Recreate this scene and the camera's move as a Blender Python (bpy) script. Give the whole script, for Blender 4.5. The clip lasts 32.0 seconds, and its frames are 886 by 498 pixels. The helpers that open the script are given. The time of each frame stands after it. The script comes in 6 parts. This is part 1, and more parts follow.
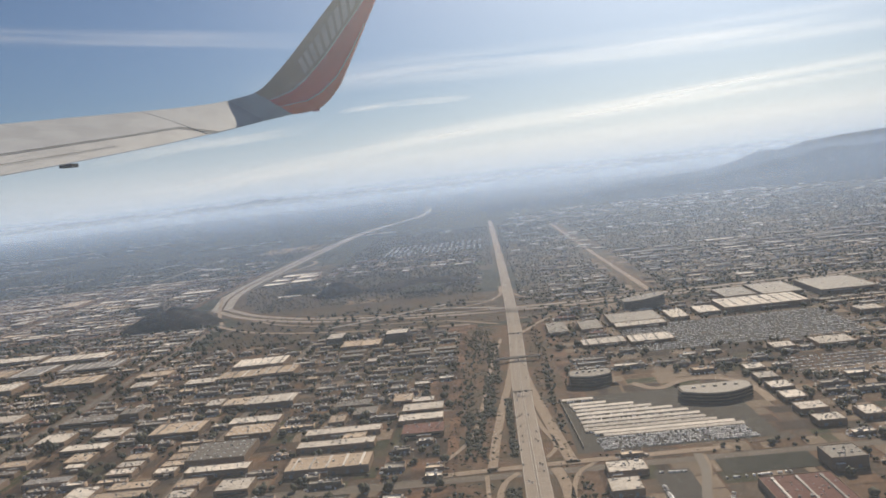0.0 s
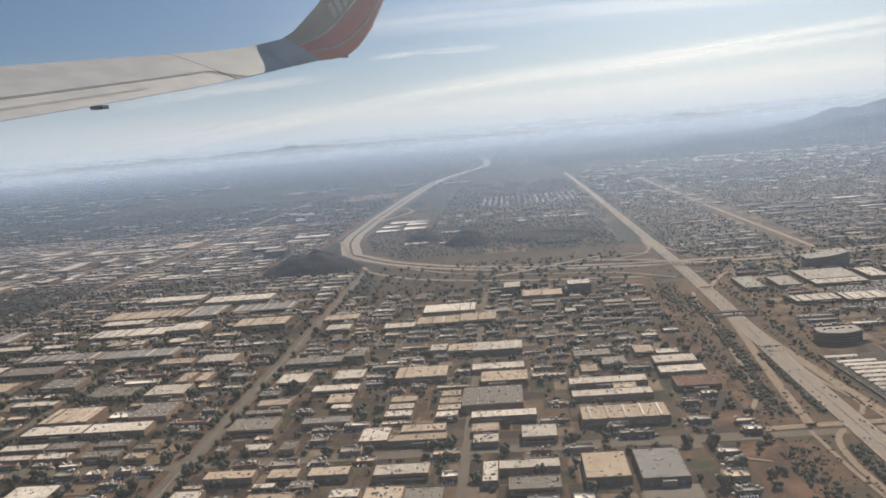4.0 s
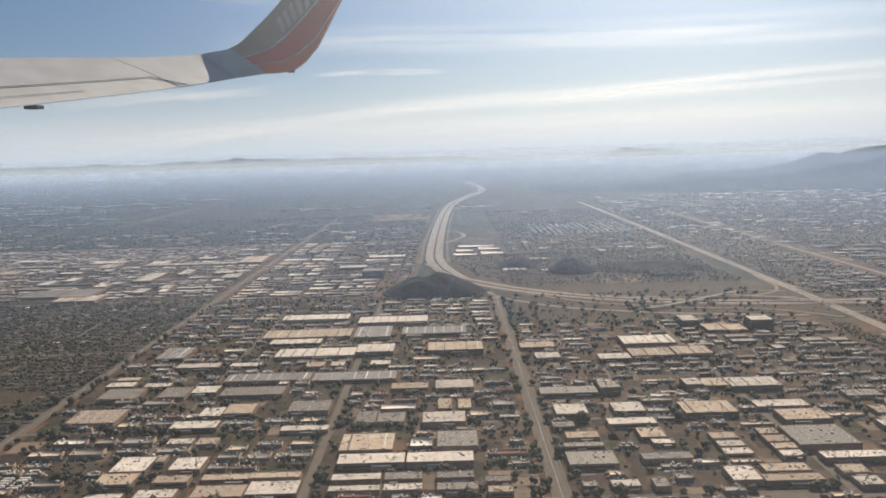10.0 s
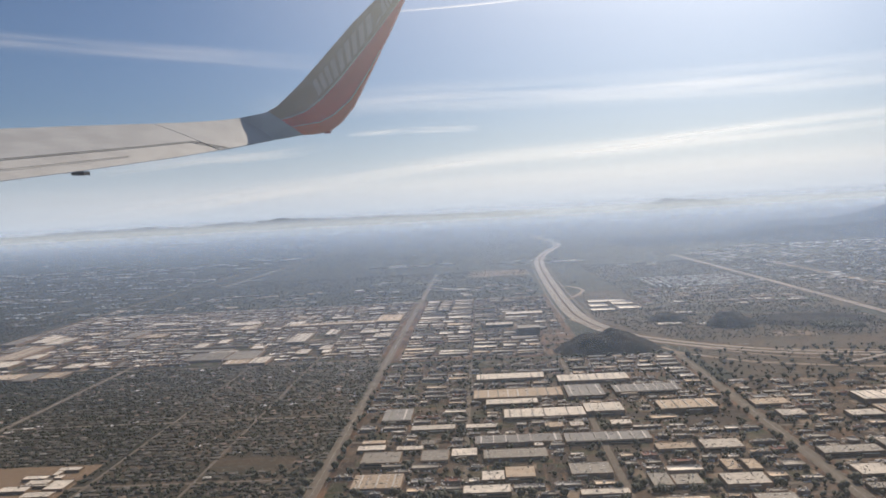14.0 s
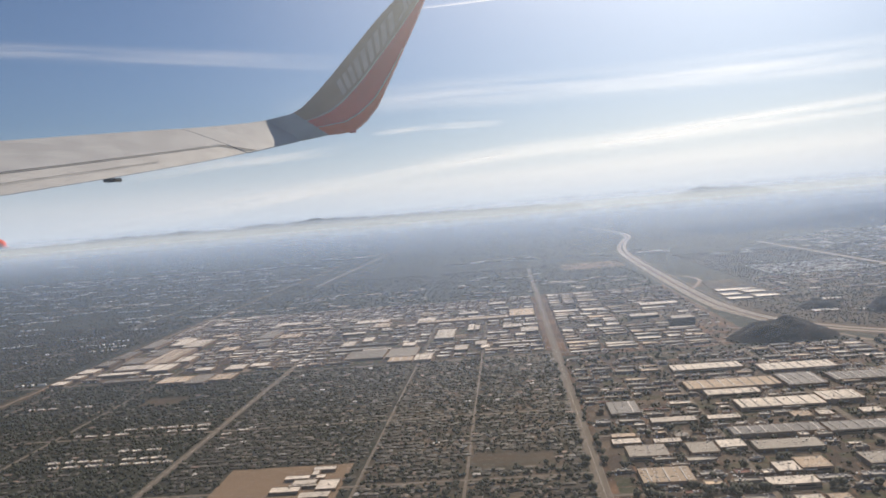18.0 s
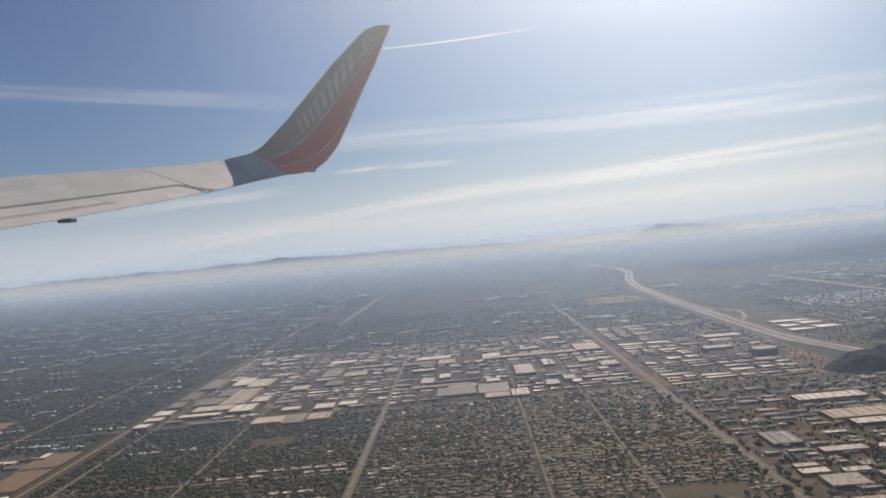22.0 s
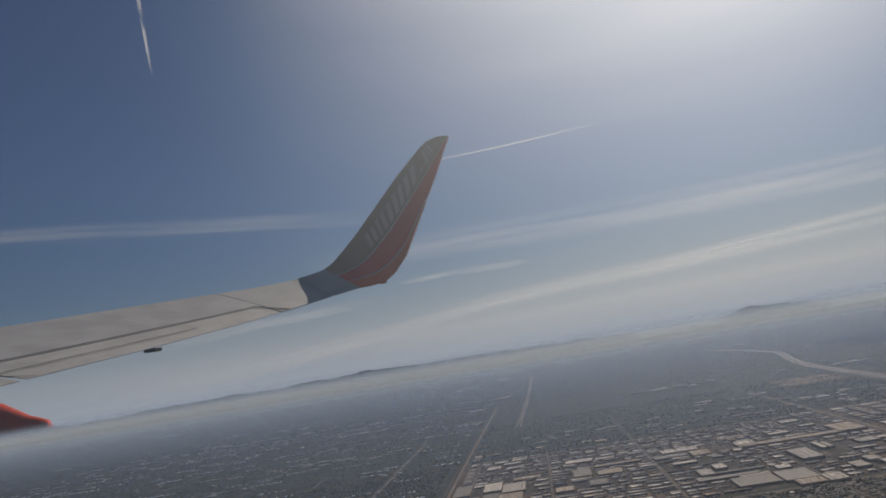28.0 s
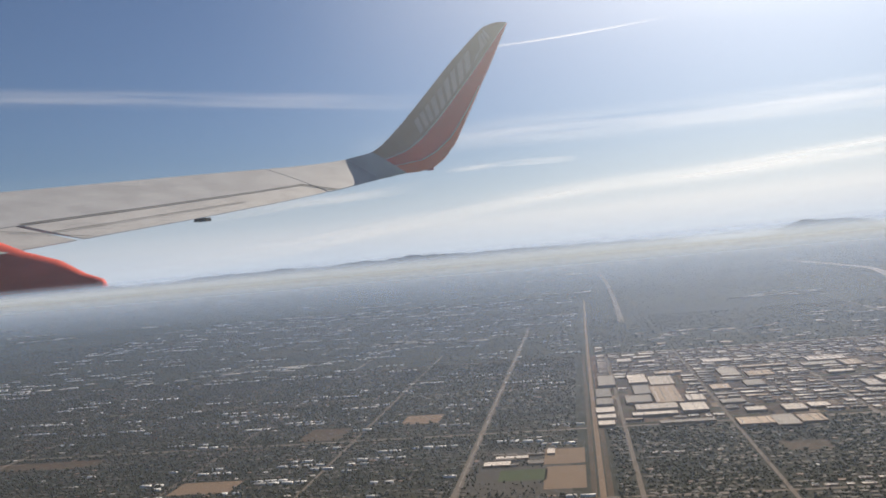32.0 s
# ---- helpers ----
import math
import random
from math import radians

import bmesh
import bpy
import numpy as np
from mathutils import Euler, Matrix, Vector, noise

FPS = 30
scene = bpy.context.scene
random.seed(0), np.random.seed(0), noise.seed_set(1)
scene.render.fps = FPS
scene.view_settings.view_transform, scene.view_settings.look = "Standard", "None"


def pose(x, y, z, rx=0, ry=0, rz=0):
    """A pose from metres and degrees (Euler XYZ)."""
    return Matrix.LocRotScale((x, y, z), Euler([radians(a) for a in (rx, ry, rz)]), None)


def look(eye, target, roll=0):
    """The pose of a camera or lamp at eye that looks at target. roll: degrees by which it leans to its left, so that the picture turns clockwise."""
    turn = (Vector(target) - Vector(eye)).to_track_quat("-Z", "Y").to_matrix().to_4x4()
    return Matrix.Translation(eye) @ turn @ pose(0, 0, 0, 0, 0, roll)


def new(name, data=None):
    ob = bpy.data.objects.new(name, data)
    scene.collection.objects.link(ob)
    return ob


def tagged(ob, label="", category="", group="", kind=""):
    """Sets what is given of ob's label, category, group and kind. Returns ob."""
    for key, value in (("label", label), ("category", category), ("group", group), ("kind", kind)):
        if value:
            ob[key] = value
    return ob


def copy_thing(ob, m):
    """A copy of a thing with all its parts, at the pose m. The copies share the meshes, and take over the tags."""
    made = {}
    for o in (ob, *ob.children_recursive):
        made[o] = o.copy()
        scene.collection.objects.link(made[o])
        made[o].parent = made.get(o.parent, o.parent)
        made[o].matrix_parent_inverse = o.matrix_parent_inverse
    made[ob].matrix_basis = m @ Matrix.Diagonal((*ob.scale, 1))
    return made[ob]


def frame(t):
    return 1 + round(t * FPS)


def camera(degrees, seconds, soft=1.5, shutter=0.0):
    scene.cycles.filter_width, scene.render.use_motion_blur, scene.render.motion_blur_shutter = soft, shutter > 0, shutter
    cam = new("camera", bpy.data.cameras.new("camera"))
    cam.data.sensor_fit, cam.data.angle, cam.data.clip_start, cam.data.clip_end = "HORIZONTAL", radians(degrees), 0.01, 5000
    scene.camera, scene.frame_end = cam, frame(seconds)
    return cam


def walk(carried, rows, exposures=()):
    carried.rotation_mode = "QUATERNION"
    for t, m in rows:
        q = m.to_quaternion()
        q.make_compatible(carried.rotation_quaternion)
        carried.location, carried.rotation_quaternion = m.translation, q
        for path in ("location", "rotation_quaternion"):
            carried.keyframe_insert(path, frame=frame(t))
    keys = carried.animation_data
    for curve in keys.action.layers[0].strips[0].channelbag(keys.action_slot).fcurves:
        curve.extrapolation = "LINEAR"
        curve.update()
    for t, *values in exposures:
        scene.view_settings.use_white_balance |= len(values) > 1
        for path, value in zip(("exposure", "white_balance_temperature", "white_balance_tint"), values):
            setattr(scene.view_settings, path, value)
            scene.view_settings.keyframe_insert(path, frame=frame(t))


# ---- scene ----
# One unit is fifty metres of ground: the flight would otherwise outrun the camera's speed.
cam = camera(57.3, 32.0, soft=1.7)
PATH = [
    (0.0, pose(-0.000, -0.000, 7.000, 84.73, 6.41, 2.63)),
    (0.5, pose(-0.857, 0.005, 7.065, 83.55, 5.70, 2.53)),
    (1.0, pose(-1.714, 0.009, 7.130, 82.74, 5.47, 2.97)),
    (1.5, pose(-2.572, 0.014, 7.195, 81.88, 4.95, 3.61)),
    (2.0, pose(-3.431, 0.018, 7.259, 81.70, 4.33, 3.61)),
    (2.5, pose(-4.292, 0.023, 7.323, 81.73, 3.97, 3.51)),
    (3.0, pose(-5.156, 0.027, 7.387, 81.75, 3.64, 4.02)),
    (3.5, pose(-6.024, 0.032, 7.450, 81.35, 3.93, 4.27)),
    (4.0, pose(-6.897, 0.037, 7.514, 81.45, 5.05, 4.43)),
    (4.5, pose(-7.776, 0.042, 7.578, 81.14, 5.32, 4.69)),
    (6.5, pose(-11.316, 0.063, 7.839, 83.78, 5.22, 1.69)),
    (7.0, pose(-12.208, 0.068, 7.904, 83.01, 5.09, 0.68)),
    (7.5, pose(-13.106, 0.072, 7.969, 81.93, 5.09, 0.31)),
    (8.0, pose(-14.010, 0.076, 8.034, 80.01, 3.88, 0.05)),
    (8.5, pose(-14.920, 0.078, 8.097, 80.02, 1.73, 0.57)),
    (9.0, pose(-15.835, 0.080, 8.158, 80.16, 2.40, 0.56)),
    (9.5, pose(-16.756, 0.080, 8.217, 80.96, 2.49, 0.43)),
    (10.0, pose(-17.683, 0.080, 8.274, 82.74, 1.78, 0.23)),
    (10.5, pose(-18.617, 0.078, 8.329, 84.01, 1.44, -0.11)),
    (11.0, pose(-19.558, 0.075, 8.382, 84.24, 1.14, -0.04)),
    (11.5, pose(-20.506, 0.073, 8.434, 84.57, 0.93, -0.14)),
    (12.0, pose(-21.460, 0.070, 8.485, 85.79, 0.75, -0.20)),
    (12.5, pose(-22.421, 0.069, 8.535, 87.68, 0.17, 0.30)),
    (13.0, pose(-23.388, 0.068, 8.583, 89.65, -0.19, 0.84)),
    (13.5, pose(-24.359, 0.068, 8.631, 87.22, 2.97, 2.36)),
    (14.0, pose(-25.334, 0.068, 8.676, 86.74, 3.15, 2.52)),
    (14.5, pose(-26.312, 0.069, 8.720, 86.19, 3.05, 2.26)),
    (16.5, pose(-30.238, 0.077, 8.889, 85.27, 3.94, 3.72)),
    (17.0, pose(-31.220, 0.078, 8.931, 85.18, 3.90, 3.89)),
    (17.5, pose(-32.203, 0.080, 8.973, 85.18, 4.39, 4.11)),
    (18.0, pose(-33.187, 0.081, 9.016, 86.59, 4.86, 4.24)),
    (18.5, pose(-34.170, 0.082, 9.059, 92.54, 5.51, 4.80)),
    (19.0, pose(-35.155, 0.082, 9.103, 88.47, 1.70, 2.89)),
    (19.5, pose(-36.139, 0.080, 9.148, 88.16, 2.09, 4.13)),
    (20.0, pose(-37.123, 0.076, 9.196, 89.14, 4.05, 2.92)),
    (20.5, pose(-38.107, 0.071, 9.245, 89.00, 3.80, 3.44)),
    (21.0, pose(-39.091, 0.065, 9.297, 89.28, 3.47, 3.17)),
    (21.5, pose(-40.075, 0.057, 9.350, 88.76, 4.39, 2.08)),
    (22.0, pose(-41.060, 0.049, 9.406, 89.05, 5.26, 1.25)),
    (22.5, pose(-42.045, 0.041, 9.464, 89.15, 4.67, 1.11)),
    (23.0, pose(-43.033, 0.032, 9.524, 88.72, 3.95, 0.92)),
    (23.5, pose(-44.022, 0.024, 9.586, 89.81, 3.87, 1.20)),
    (24.0, pose(-45.013, 0.018, 9.650, 90.52, 4.02, 1.77)),
    (24.5, pose(-46.007, 0.012, 9.717, 91.23, 4.73, 2.35)),
    (25.0, pose(-47.003, 0.008, 9.787, 92.05, 4.73, 2.33)),
    (25.5, pose(-48.002, 0.005, 9.860, 92.74, 4.95, 2.46)),
    (28.0, pose(-53.012, 0.000, 10.240, 97.03, 9.63, 6.28)),
    (28.5, pose(-54.017, 0.001, 10.320, 98.60, 8.81, 6.35)),
    (29.0, pose(-55.023, 0.002, 10.403, 96.15, 8.73, 5.32)),
    (29.5, pose(-56.031, 0.004, 10.487, 92.47, 7.64, 4.33)),
    (30.0, pose(-57.040, 0.007, 10.574, 90.50, 7.41, 4.17)),
    (30.5, pose(-58.049, 0.009, 10.662, 88.83, 7.21, 5.23)),
    (31.0, pose(-59.058, 0.012, 10.751, 87.71, 5.87, 6.79)),
    (31.5, pose(-60.068, 0.015, 10.841, 87.92, 5.38, 7.79)),
    (32.0, pose(-61.078, 0.018, 10.931, 89.60, 5.41, 9.07)),
]
EXPOSURES = [(0, 0.46, 5700, 10), (9, 0.52, 5750, 10), (12, 0.56, 5770, 12.7), (13, 0.08, 5670, 12.7), (13.6, 0.38, 5670, 12.7), (17, 0.55, 5720, 12.7), (18.1, 0.55, 5720, 12.7), (19, 0.10, 5670, 12.7), (19.7, 0.28, 5670, 12.7), (23, 0.31, 5670, 12.7), (25, 0.16, 5570, 12.7), (27.3, -0.60, 5620, 12.7), (28.2, -0.56, 5620, 12.7), (29, -0.60, 5620, 12.7), (30, 0.22, 5620, 12.7), (31, 0.44, 5670, 12.7), (32, 0.46, 5670, 12.7)]
walk(cam, PATH, EXPOSURES)

# ---- sky and sun ----
SUN_AZ, SUN_EL = 18.0, 35.0
world = bpy.data.worlds.new("sky")
scene.world = world
world.use_nodes = True
wt = world.node_tree
sky = wt.nodes.new("ShaderNodeTexSky")
sky.sky_type, sky.sun_disc = "NISHITA", False
sky.sun_elevation, sky.sun_rotation = radians(SUN_EL), radians(SUN_AZ)
sky.air_density, sky.dust_density, sky.ozone_density, sky.altitude = 0.95, 1.1, 3.6, 300
wt.nodes["Background"].inputs["Strength"].default_value = 0.038
# high thin cloud whitens the sky towards the horizon
way, rise, pale, whiten = [wt.nodes.new(k) for k in ("ShaderNodeTexCoord", "ShaderNodeSeparateXYZ", "ShaderNodeMapRange", "ShaderNodeMix")]
wt.links.new(way.outputs["Generated"], rise.inputs[0])
wt.links.new(rise.outputs["Z"], pale.inputs["Value"])
pale.interpolation_type = "SMOOTHSTEP"
pale.inputs["From Min"].default_value, pale.inputs["From Max"].default_value = -0.02, 0.125
pale.inputs["To Min"].default_value, pale.inputs["To Max"].default_value = 0.9, 0.0
whiten.data_type = "RGBA"
wt.links.new(pale.outputs[0], whiten.inputs[0])
wt.links.new(sky.outputs[0], whiten.inputs[6])
whiten.inputs[7].default_value = (13.6, 14.2, 14.2, 1)
wt.links.new(whiten.outputs[2], wt.nodes["Background"].inputs["Color"])
sun_data = bpy.data.lights.new("sun", "SUN")
sun_data.energy, sun_data.angle, sun_data.color = 4.8, radians(0.6), (1.0, 0.8, 0.55)
sun = new("sun", sun_data)
az, el = radians(SUN_AZ), radians(SUN_EL)
sun.matrix_world = look((math.sin(az) * 900, math.cos(az) * 900, math.tan(el) * 900), (0, 0, 0))


# ---- materials ----
def surf(name, base, rough=0.85, scale=3.0, amount=0.25, fine=30.0, bump=0.1, vary=0.0, source="object", metal=0.0, spec=0.06, other=None, mix=0.5):
    """A matt surface with stains at two scales; vary shifts the tone of single pieces."""
    m = bpy.data.materials.new(name)
    m.use_nodes = True
    nt = m.node_tree
    b = nt.nodes["Principled BSDF"]
    b.inputs["Roughness"].default_value = rough
    b.inputs["Metallic"].default_value = metal
    b.inputs["Specular IOR Level"].default_value = spec
    geo = nt.nodes.new("ShaderNodeNewGeometry")
    n1 = nt.nodes.new("ShaderNodeTexNoise")
    n1.inputs["Scale"].default_value, n1.inputs["Detail"].default_value = scale, 5
    n2 = nt.nodes.new("ShaderNodeTexNoise")
    n2.inputs["Scale"].default_value, n2.inputs["Detail"].default_value = fine, 3
    nt.links.new(geo.outputs["Position"], n1.inputs["Vector"])
    nt.links.new(geo.outputs["Position"], n2.inputs["Vector"])
    add = nt.nodes.new("ShaderNodeMath")
    add.operation = "ADD"
    nt.links.new(n1.outputs["Fac"], add.inputs[0])
    nt.links.new(n2.outputs["Fac"], add.inputs[1])
    rng = nt.nodes.new("ShaderNodeMapRange")
    rng.inputs["From Min"].default_value, rng.inputs["From Max"].default_value = 0.7, 1.3
    rng.inputs["To Min"].default_value, rng.inputs["To Max"].default_value = 1 - amount, 1 + amount
    nt.links.new(add.outputs[0], rng.inputs["Value"])
    col = nt.nodes.new("ShaderNodeMix")
    col.data_type = "RGBA"
    second = other if other else tuple(c * 0.8 for c in base)
    col.inputs[6].default_value, col.inputs[7].default_value = (*base, 1), (*second, 1)
    step = nt.nodes.new("ShaderNodeMapRange")
    step.inputs["From Min"].default_value, step.inputs["From Max"].default_value = mix - 0.1, mix + 0.1
    nt.links.new(n1.outputs["Fac"], step.inputs["Value"])
    nt.links.new(step.outputs[0], col.inputs[0])
    tone = nt.nodes.new("ShaderNodeVectorMath")
    tone.operation = "SCALE"
    nt.links.new(col.outputs[2], tone.inputs[0])
    last = rng.outputs[0]
    if vary:
        if source == "island":
            out = geo.outputs["Random Per Island"]
        else:
            out = nt.nodes.new("ShaderNodeObjectInfo").outputs["Random"]
        r2 = nt.nodes.new("ShaderNodeMapRange")
        r2.inputs["To Min"].default_value, r2.inputs["To Max"].default_value = 1 - vary, 1 + vary
        nt.links.new(out, r2.inputs["Value"])
        mul = nt.nodes.new("ShaderNodeMath")
        mul.operation = "MULTIPLY"
        nt.links.new(last, mul.inputs[0])
        nt.links.new(r2.outputs[0], mul.inputs[1])
        last = mul.outputs[0]
    nt.links.new(last, tone.inputs["Scale"])
    nt.links.new(tone.outputs[0], b.inputs["Base Color"])
    if bump:
        bp = nt.nodes.new("ShaderNodeBump")
        bp.inputs["Strength"].default_value, bp.inputs["Distance"].default_value = bump, 0.02
        nt.links.new(n2.outputs["Fac"], bp.inputs["Height"])
        nt.links.new(bp.outputs[0], b.inputs["Normal"])
    return m


M_VALLEY = surf("valley_soil", (0.026, 0.032, 0.022), scale=0.25, amount=0.35, fine=3.0, other=(0.044, 0.044, 0.034), mix=0.58)
M_YARD = surf("yard_asphalt", (0.07, 0.043, 0.029), scale=0.9, amount=0.45, fine=8.0, other=(0.125, 0.072, 0.044))
M_LAWN = surf("garden_soil", (0.045, 0.041, 0.028), scale=0.5, amount=0.4, fine=9.0, other=(0.085, 0.062, 0.044))
M_GARDEN = surf("green_garden_soil", (0.026, 0.029, 0.021), scale=0.5, amount=0.4, fine=9.0, other=(0.042, 0.039, 0.03))
M_DRY = surf("dry_grass", (0.09, 0.062, 0.04), scale=0.8, amount=0.35, fine=7.0, other=(0.055, 0.044, 0.029))
M_DIRT = surf("bare_dirt", (0.21, 0.15, 0.1), scale=1.2, amount=0.2, fine=10.0)
M_VERGE = surf("tan_verge", (0.13, 0.08, 0.05), scale=0.9, amount=0.35, fine=7.0, other=(0.065, 0.05, 0.032))
# Garden soil darkened in its colour to stand for shade under trees.
M_GROVE = surf("painted_shade_soil", (0.012, 0.017, 0.011), rough=0.9, spec=0.1, scale=0.6, amount=0.4, fine=9.0, other=(0.026, 0.027, 0.018))
M_LOTS = [surf("dark_lot_asphalt", (0.05, 0.036, 0.028), scale=1.4, amount=0.35, fine=9.0, vary=0.25, source="island"),
          surf("worn_lot_asphalt", (0.104, 0.072, 0.05), scale=1.4, amount=0.35, fine=9.0, vary=0.25, source="island", other=(0.06, 0.05, 0.04)),
          surf("lot_concrete", (0.2, 0.155, 0.112), scale=1.4, amount=0.25, fine=9.0, vary=0.2, source="island"),
          surf("lot_dirt", (0.14, 0.086, 0.052), scale=1.4, amount=0.3, fine=9.0, vary=0.2, source="island", other=(0.08, 0.055, 0.035)),
          surf("lot_grass", (0.04, 0.046, 0.022), scale=1.4, amount=0.4, fine=9.0, vary=0.25, source="island", other=(0.06, 0.05, 0.03))]
M_FREEWAY = surf("worn_freeway_concrete", (0.32, 0.27, 0.22), scale=1.5, amount=0.2, fine=14.0)
M_TURF = surf("watered_turf", (0.06, 0.08, 0.032), scale=2.0, amount=0.25, fine=14.0)
M_CONCRETE = surf("freeway_concrete", (0.38, 0.34, 0.295), scale=1.5, amount=0.18, fine=14.0)
M_ASPHALT = surf("street_asphalt", (0.16, 0.135, 0.11), scale=1.5, amount=0.2, fine=16.0)
M_RAMP = surf("ramp_concrete", (0.3, 0.235, 0.175), scale=1.5, amount=0.2, fine=14.0)
M_PAINT = surf("road_paint", (0.75, 0.74, 0.7), scale=8.0, amount=0.15, bump=0)
M_KERB = surf("kerb_concrete", (0.22, 0.195, 0.165), scale=3.0, amount=0.2)
M_ROOFS = {
    "white": surf("white_roof_membrane", (0.74, 0.67, 0.58), scale=2.2, amount=0.3, fine=17, vary=0.2, other=(0.5, 0.46, 0.4)),
    "tan": surf("tan_roof_gravel", (0.48, 0.38, 0.28), scale=2.2, amount=0.28, fine=20, vary=0.2, other=(0.42, 0.35, 0.27)),
    "grey": surf("grey_roof_felt", (0.2, 0.18, 0.155), rough=0.7, spec=0.16, scale=2.4, amount=0.32, fine=20, vary=0.25),
    "metal": surf("steel_roof_sheet", (0.3, 0.29, 0.28), rough=0.92, scale=2.0, amount=0.15, fine=22, vary=0.1),
    "brown": surf("red_brown_roof", (0.16, 0.085, 0.07), scale=2.0, amount=0.2, fine=22, vary=0.15),
}
M_WALLS = surf("tilt_up_wall", (0.27, 0.2, 0.145), scale=2.5, amount=0.15, fine=20, vary=0.35)
M_WALLS_MANY = surf("tilt_up_walls", (0.26, 0.2, 0.15), scale=2.5, amount=0.15, fine=20, vary=0.35, source="island")
M_LANE = surf("suburb_street_asphalt", (0.07, 0.064, 0.055), scale=1.5, amount=0.3, fine=16.0)
M_TRAILER = surf("trailer_roof", (0.62, 0.62, 0.6), rough=0.42, spec=0.5, scale=4, amount=0.1, vary=0.4, source="island")
M_DARKWALL = surf("dark_glass_wall", (0.035, 0.04, 0.045), rough=0.25, scale=4, amount=0.2, vary=0.1, spec=0.5)
M_DOOR = surf("loading_door_steel", (0.22, 0.22, 0.22), rough=0.6, scale=6, amount=0.15, vary=0.3)
M_GLASS = surf("window_glass", (0.03, 0.035, 0.04), rough=0.12, scale=5, amount=0.1, bump=0, spec=0.6)
M_UNIT = surf("rooftop_unit_steel", (0.5, 0.47, 0.43), rough=0.6, scale=10, amount=0.15, vary=0.6)
M_SKYLIGHT = surf("skylight_acrylic", (0.78, 0.79, 0.78), rough=0.3, scale=9, amount=0.1, bump=0)
M_HOUSE = surf("house_stucco", (0.11, 0.095, 0.08), scale=3, amount=0.15, vary=0.4, source="island")
M_SHINGLE = surf("shingle_roof", (0.125, 0.088, 0.07), rough=0.7, spec=0.16, scale=3, amount=0.25, vary=0.75, source="island", other=(0.15, 0.11, 0.088))
M_SLATE = surf("grey_shingle_roof", (0.054, 0.047, 0.041), rough=0.7, spec=0.16, scale=3, amount=0.25, vary=0.6, source="island", other=(0.09, 0.08, 0.068))
M_HOUSE1 = surf("house_wall_stucco", (0.25, 0.22, 0.185), scale=3, amount=0.15, vary=0.4)
M_SHINGLE1 = surf("house_shingle_roof", (0.075, 0.056, 0.046), rough=0.7, spec=0.16, scale=3, amount=0.25, vary=0.7, other=(0.11, 0.085, 0.068))
M_FARWHITE = surf("white_flat_roof", (0.74, 0.73, 0.7), rough=0.42, spec=0.5, scale=1.0, amount=0.2, vary=0.2, source="island")
M_FARROOF = surf("far_flat_roof", (0.33, 0.315, 0.29), rough=0.7, spec=0.16, scale=1.0, amount=0.2, vary=0.85, source="island")
M_LEAF = surf("tree_leaves", (0.037, 0.043, 0.027), rough=0.7, spec=0.2, scale=5, amount=0.4, fine=50, vary=0.5, source="island", other=(0.045, 0.046, 0.025))
M_LEAF1 = surf("street_tree_leaves", (0.045, 0.056, 0.028), scale=5, amount=0.4, fine=50, vary=0.3, other=(0.06, 0.054, 0.032))
M_UNIT_WHITE = surf("trailer_white_paint", (0.75, 0.74, 0.72), rough=0.5, scale=5, amount=0.1, vary=0.1)
M_CLUTTER = surf("container_paint", (0.3, 0.27, 0.24), rough=0.7, scale=9, amount=0.2, vary=0.95, source="island")
M_FITTING = surf("roof_fitting_steel", (0.34, 0.32, 0.3), rough=0.6, scale=10, amount=0.15, vary=0.9, source="island")
M_BARK = surf("tree_bark", (0.12, 0.09, 0.065), scale=12, amount=0.3)
M_CAR = surf("car_paint", (0.42, 0.42, 0.42), rough=0.22, scale=8, amount=0.05, bump=0, vary=0.75, spec=0.6)
M_CARS = surf("parked_car_paint", (0.88, 0.85, 0.8), rough=0.33, scale=8, amount=0.05, bump=0, vary=0.8, source="island", spec=0.9)
# Dark scrub, its colour lowered further to stand for the shaded hill face.
M_HILL = surf("scrub_with_painted_shade", (0.013, 0.011, 0.009), rough=0.95, spec=0.05, scale=0.9, amount=0.35, fine=6, bump=0.3, other=(0.026, 0.019, 0.014), mix=0.6)
# Blue in the base colour stands in for haze before the slopes.
M_RANGE = surf("far_slope_haze_blue", (0.022, 0.031, 0.04), rough=0.95, spec=0.05, scale=0.08, amount=0.3, fine=0.7, bump=0.3)
M_WING = surf("wing_skin", (0.42, 0.435, 0.45), rough=0.75, scale=0.012, amount=0.06, fine=0.1, bump=0.02, spec=0.4)
M_WING2 = surf("aileron_skin", (0.48, 0.485, 0.48), rough=0.75, scale=0.012, amount=0.05, fine=0.1, bump=0.02, spec=0.4)
M_SEAM = surf("panel_gap", (0.05, 0.05, 0.05), scale=0.02, amount=0.1, bump=0)
M_GOLD = surf("winglet_gold_paint", (0.4, 0.285, 0.19), rough=0.4, scale=0.012, amount=0.06, fine=0.1, bump=0)
M_RED = surf("winglet_red_paint", (0.62, 0.07, 0.055), rough=0.38, scale=0.012, amount=0.05, fine=0.1, bump=0)
M_ORANGE = surf("winglet_orange_paint", (0.8, 0.16, 0.06), rough=0.38, scale=0.012, amount=0.05, fine=0.1, bump=0)
M_LETTER = surf("lettering_paint", (0.62, 0.51, 0.43), rough=0.4, scale=0.02, amount=0.05, bump=0)
M_FAIRING = surf("fairing_red_paint", (0.93, 0.17, 0.11), rough=0.35, scale=0.012, amount=0.05, fine=0.1, bump=0)
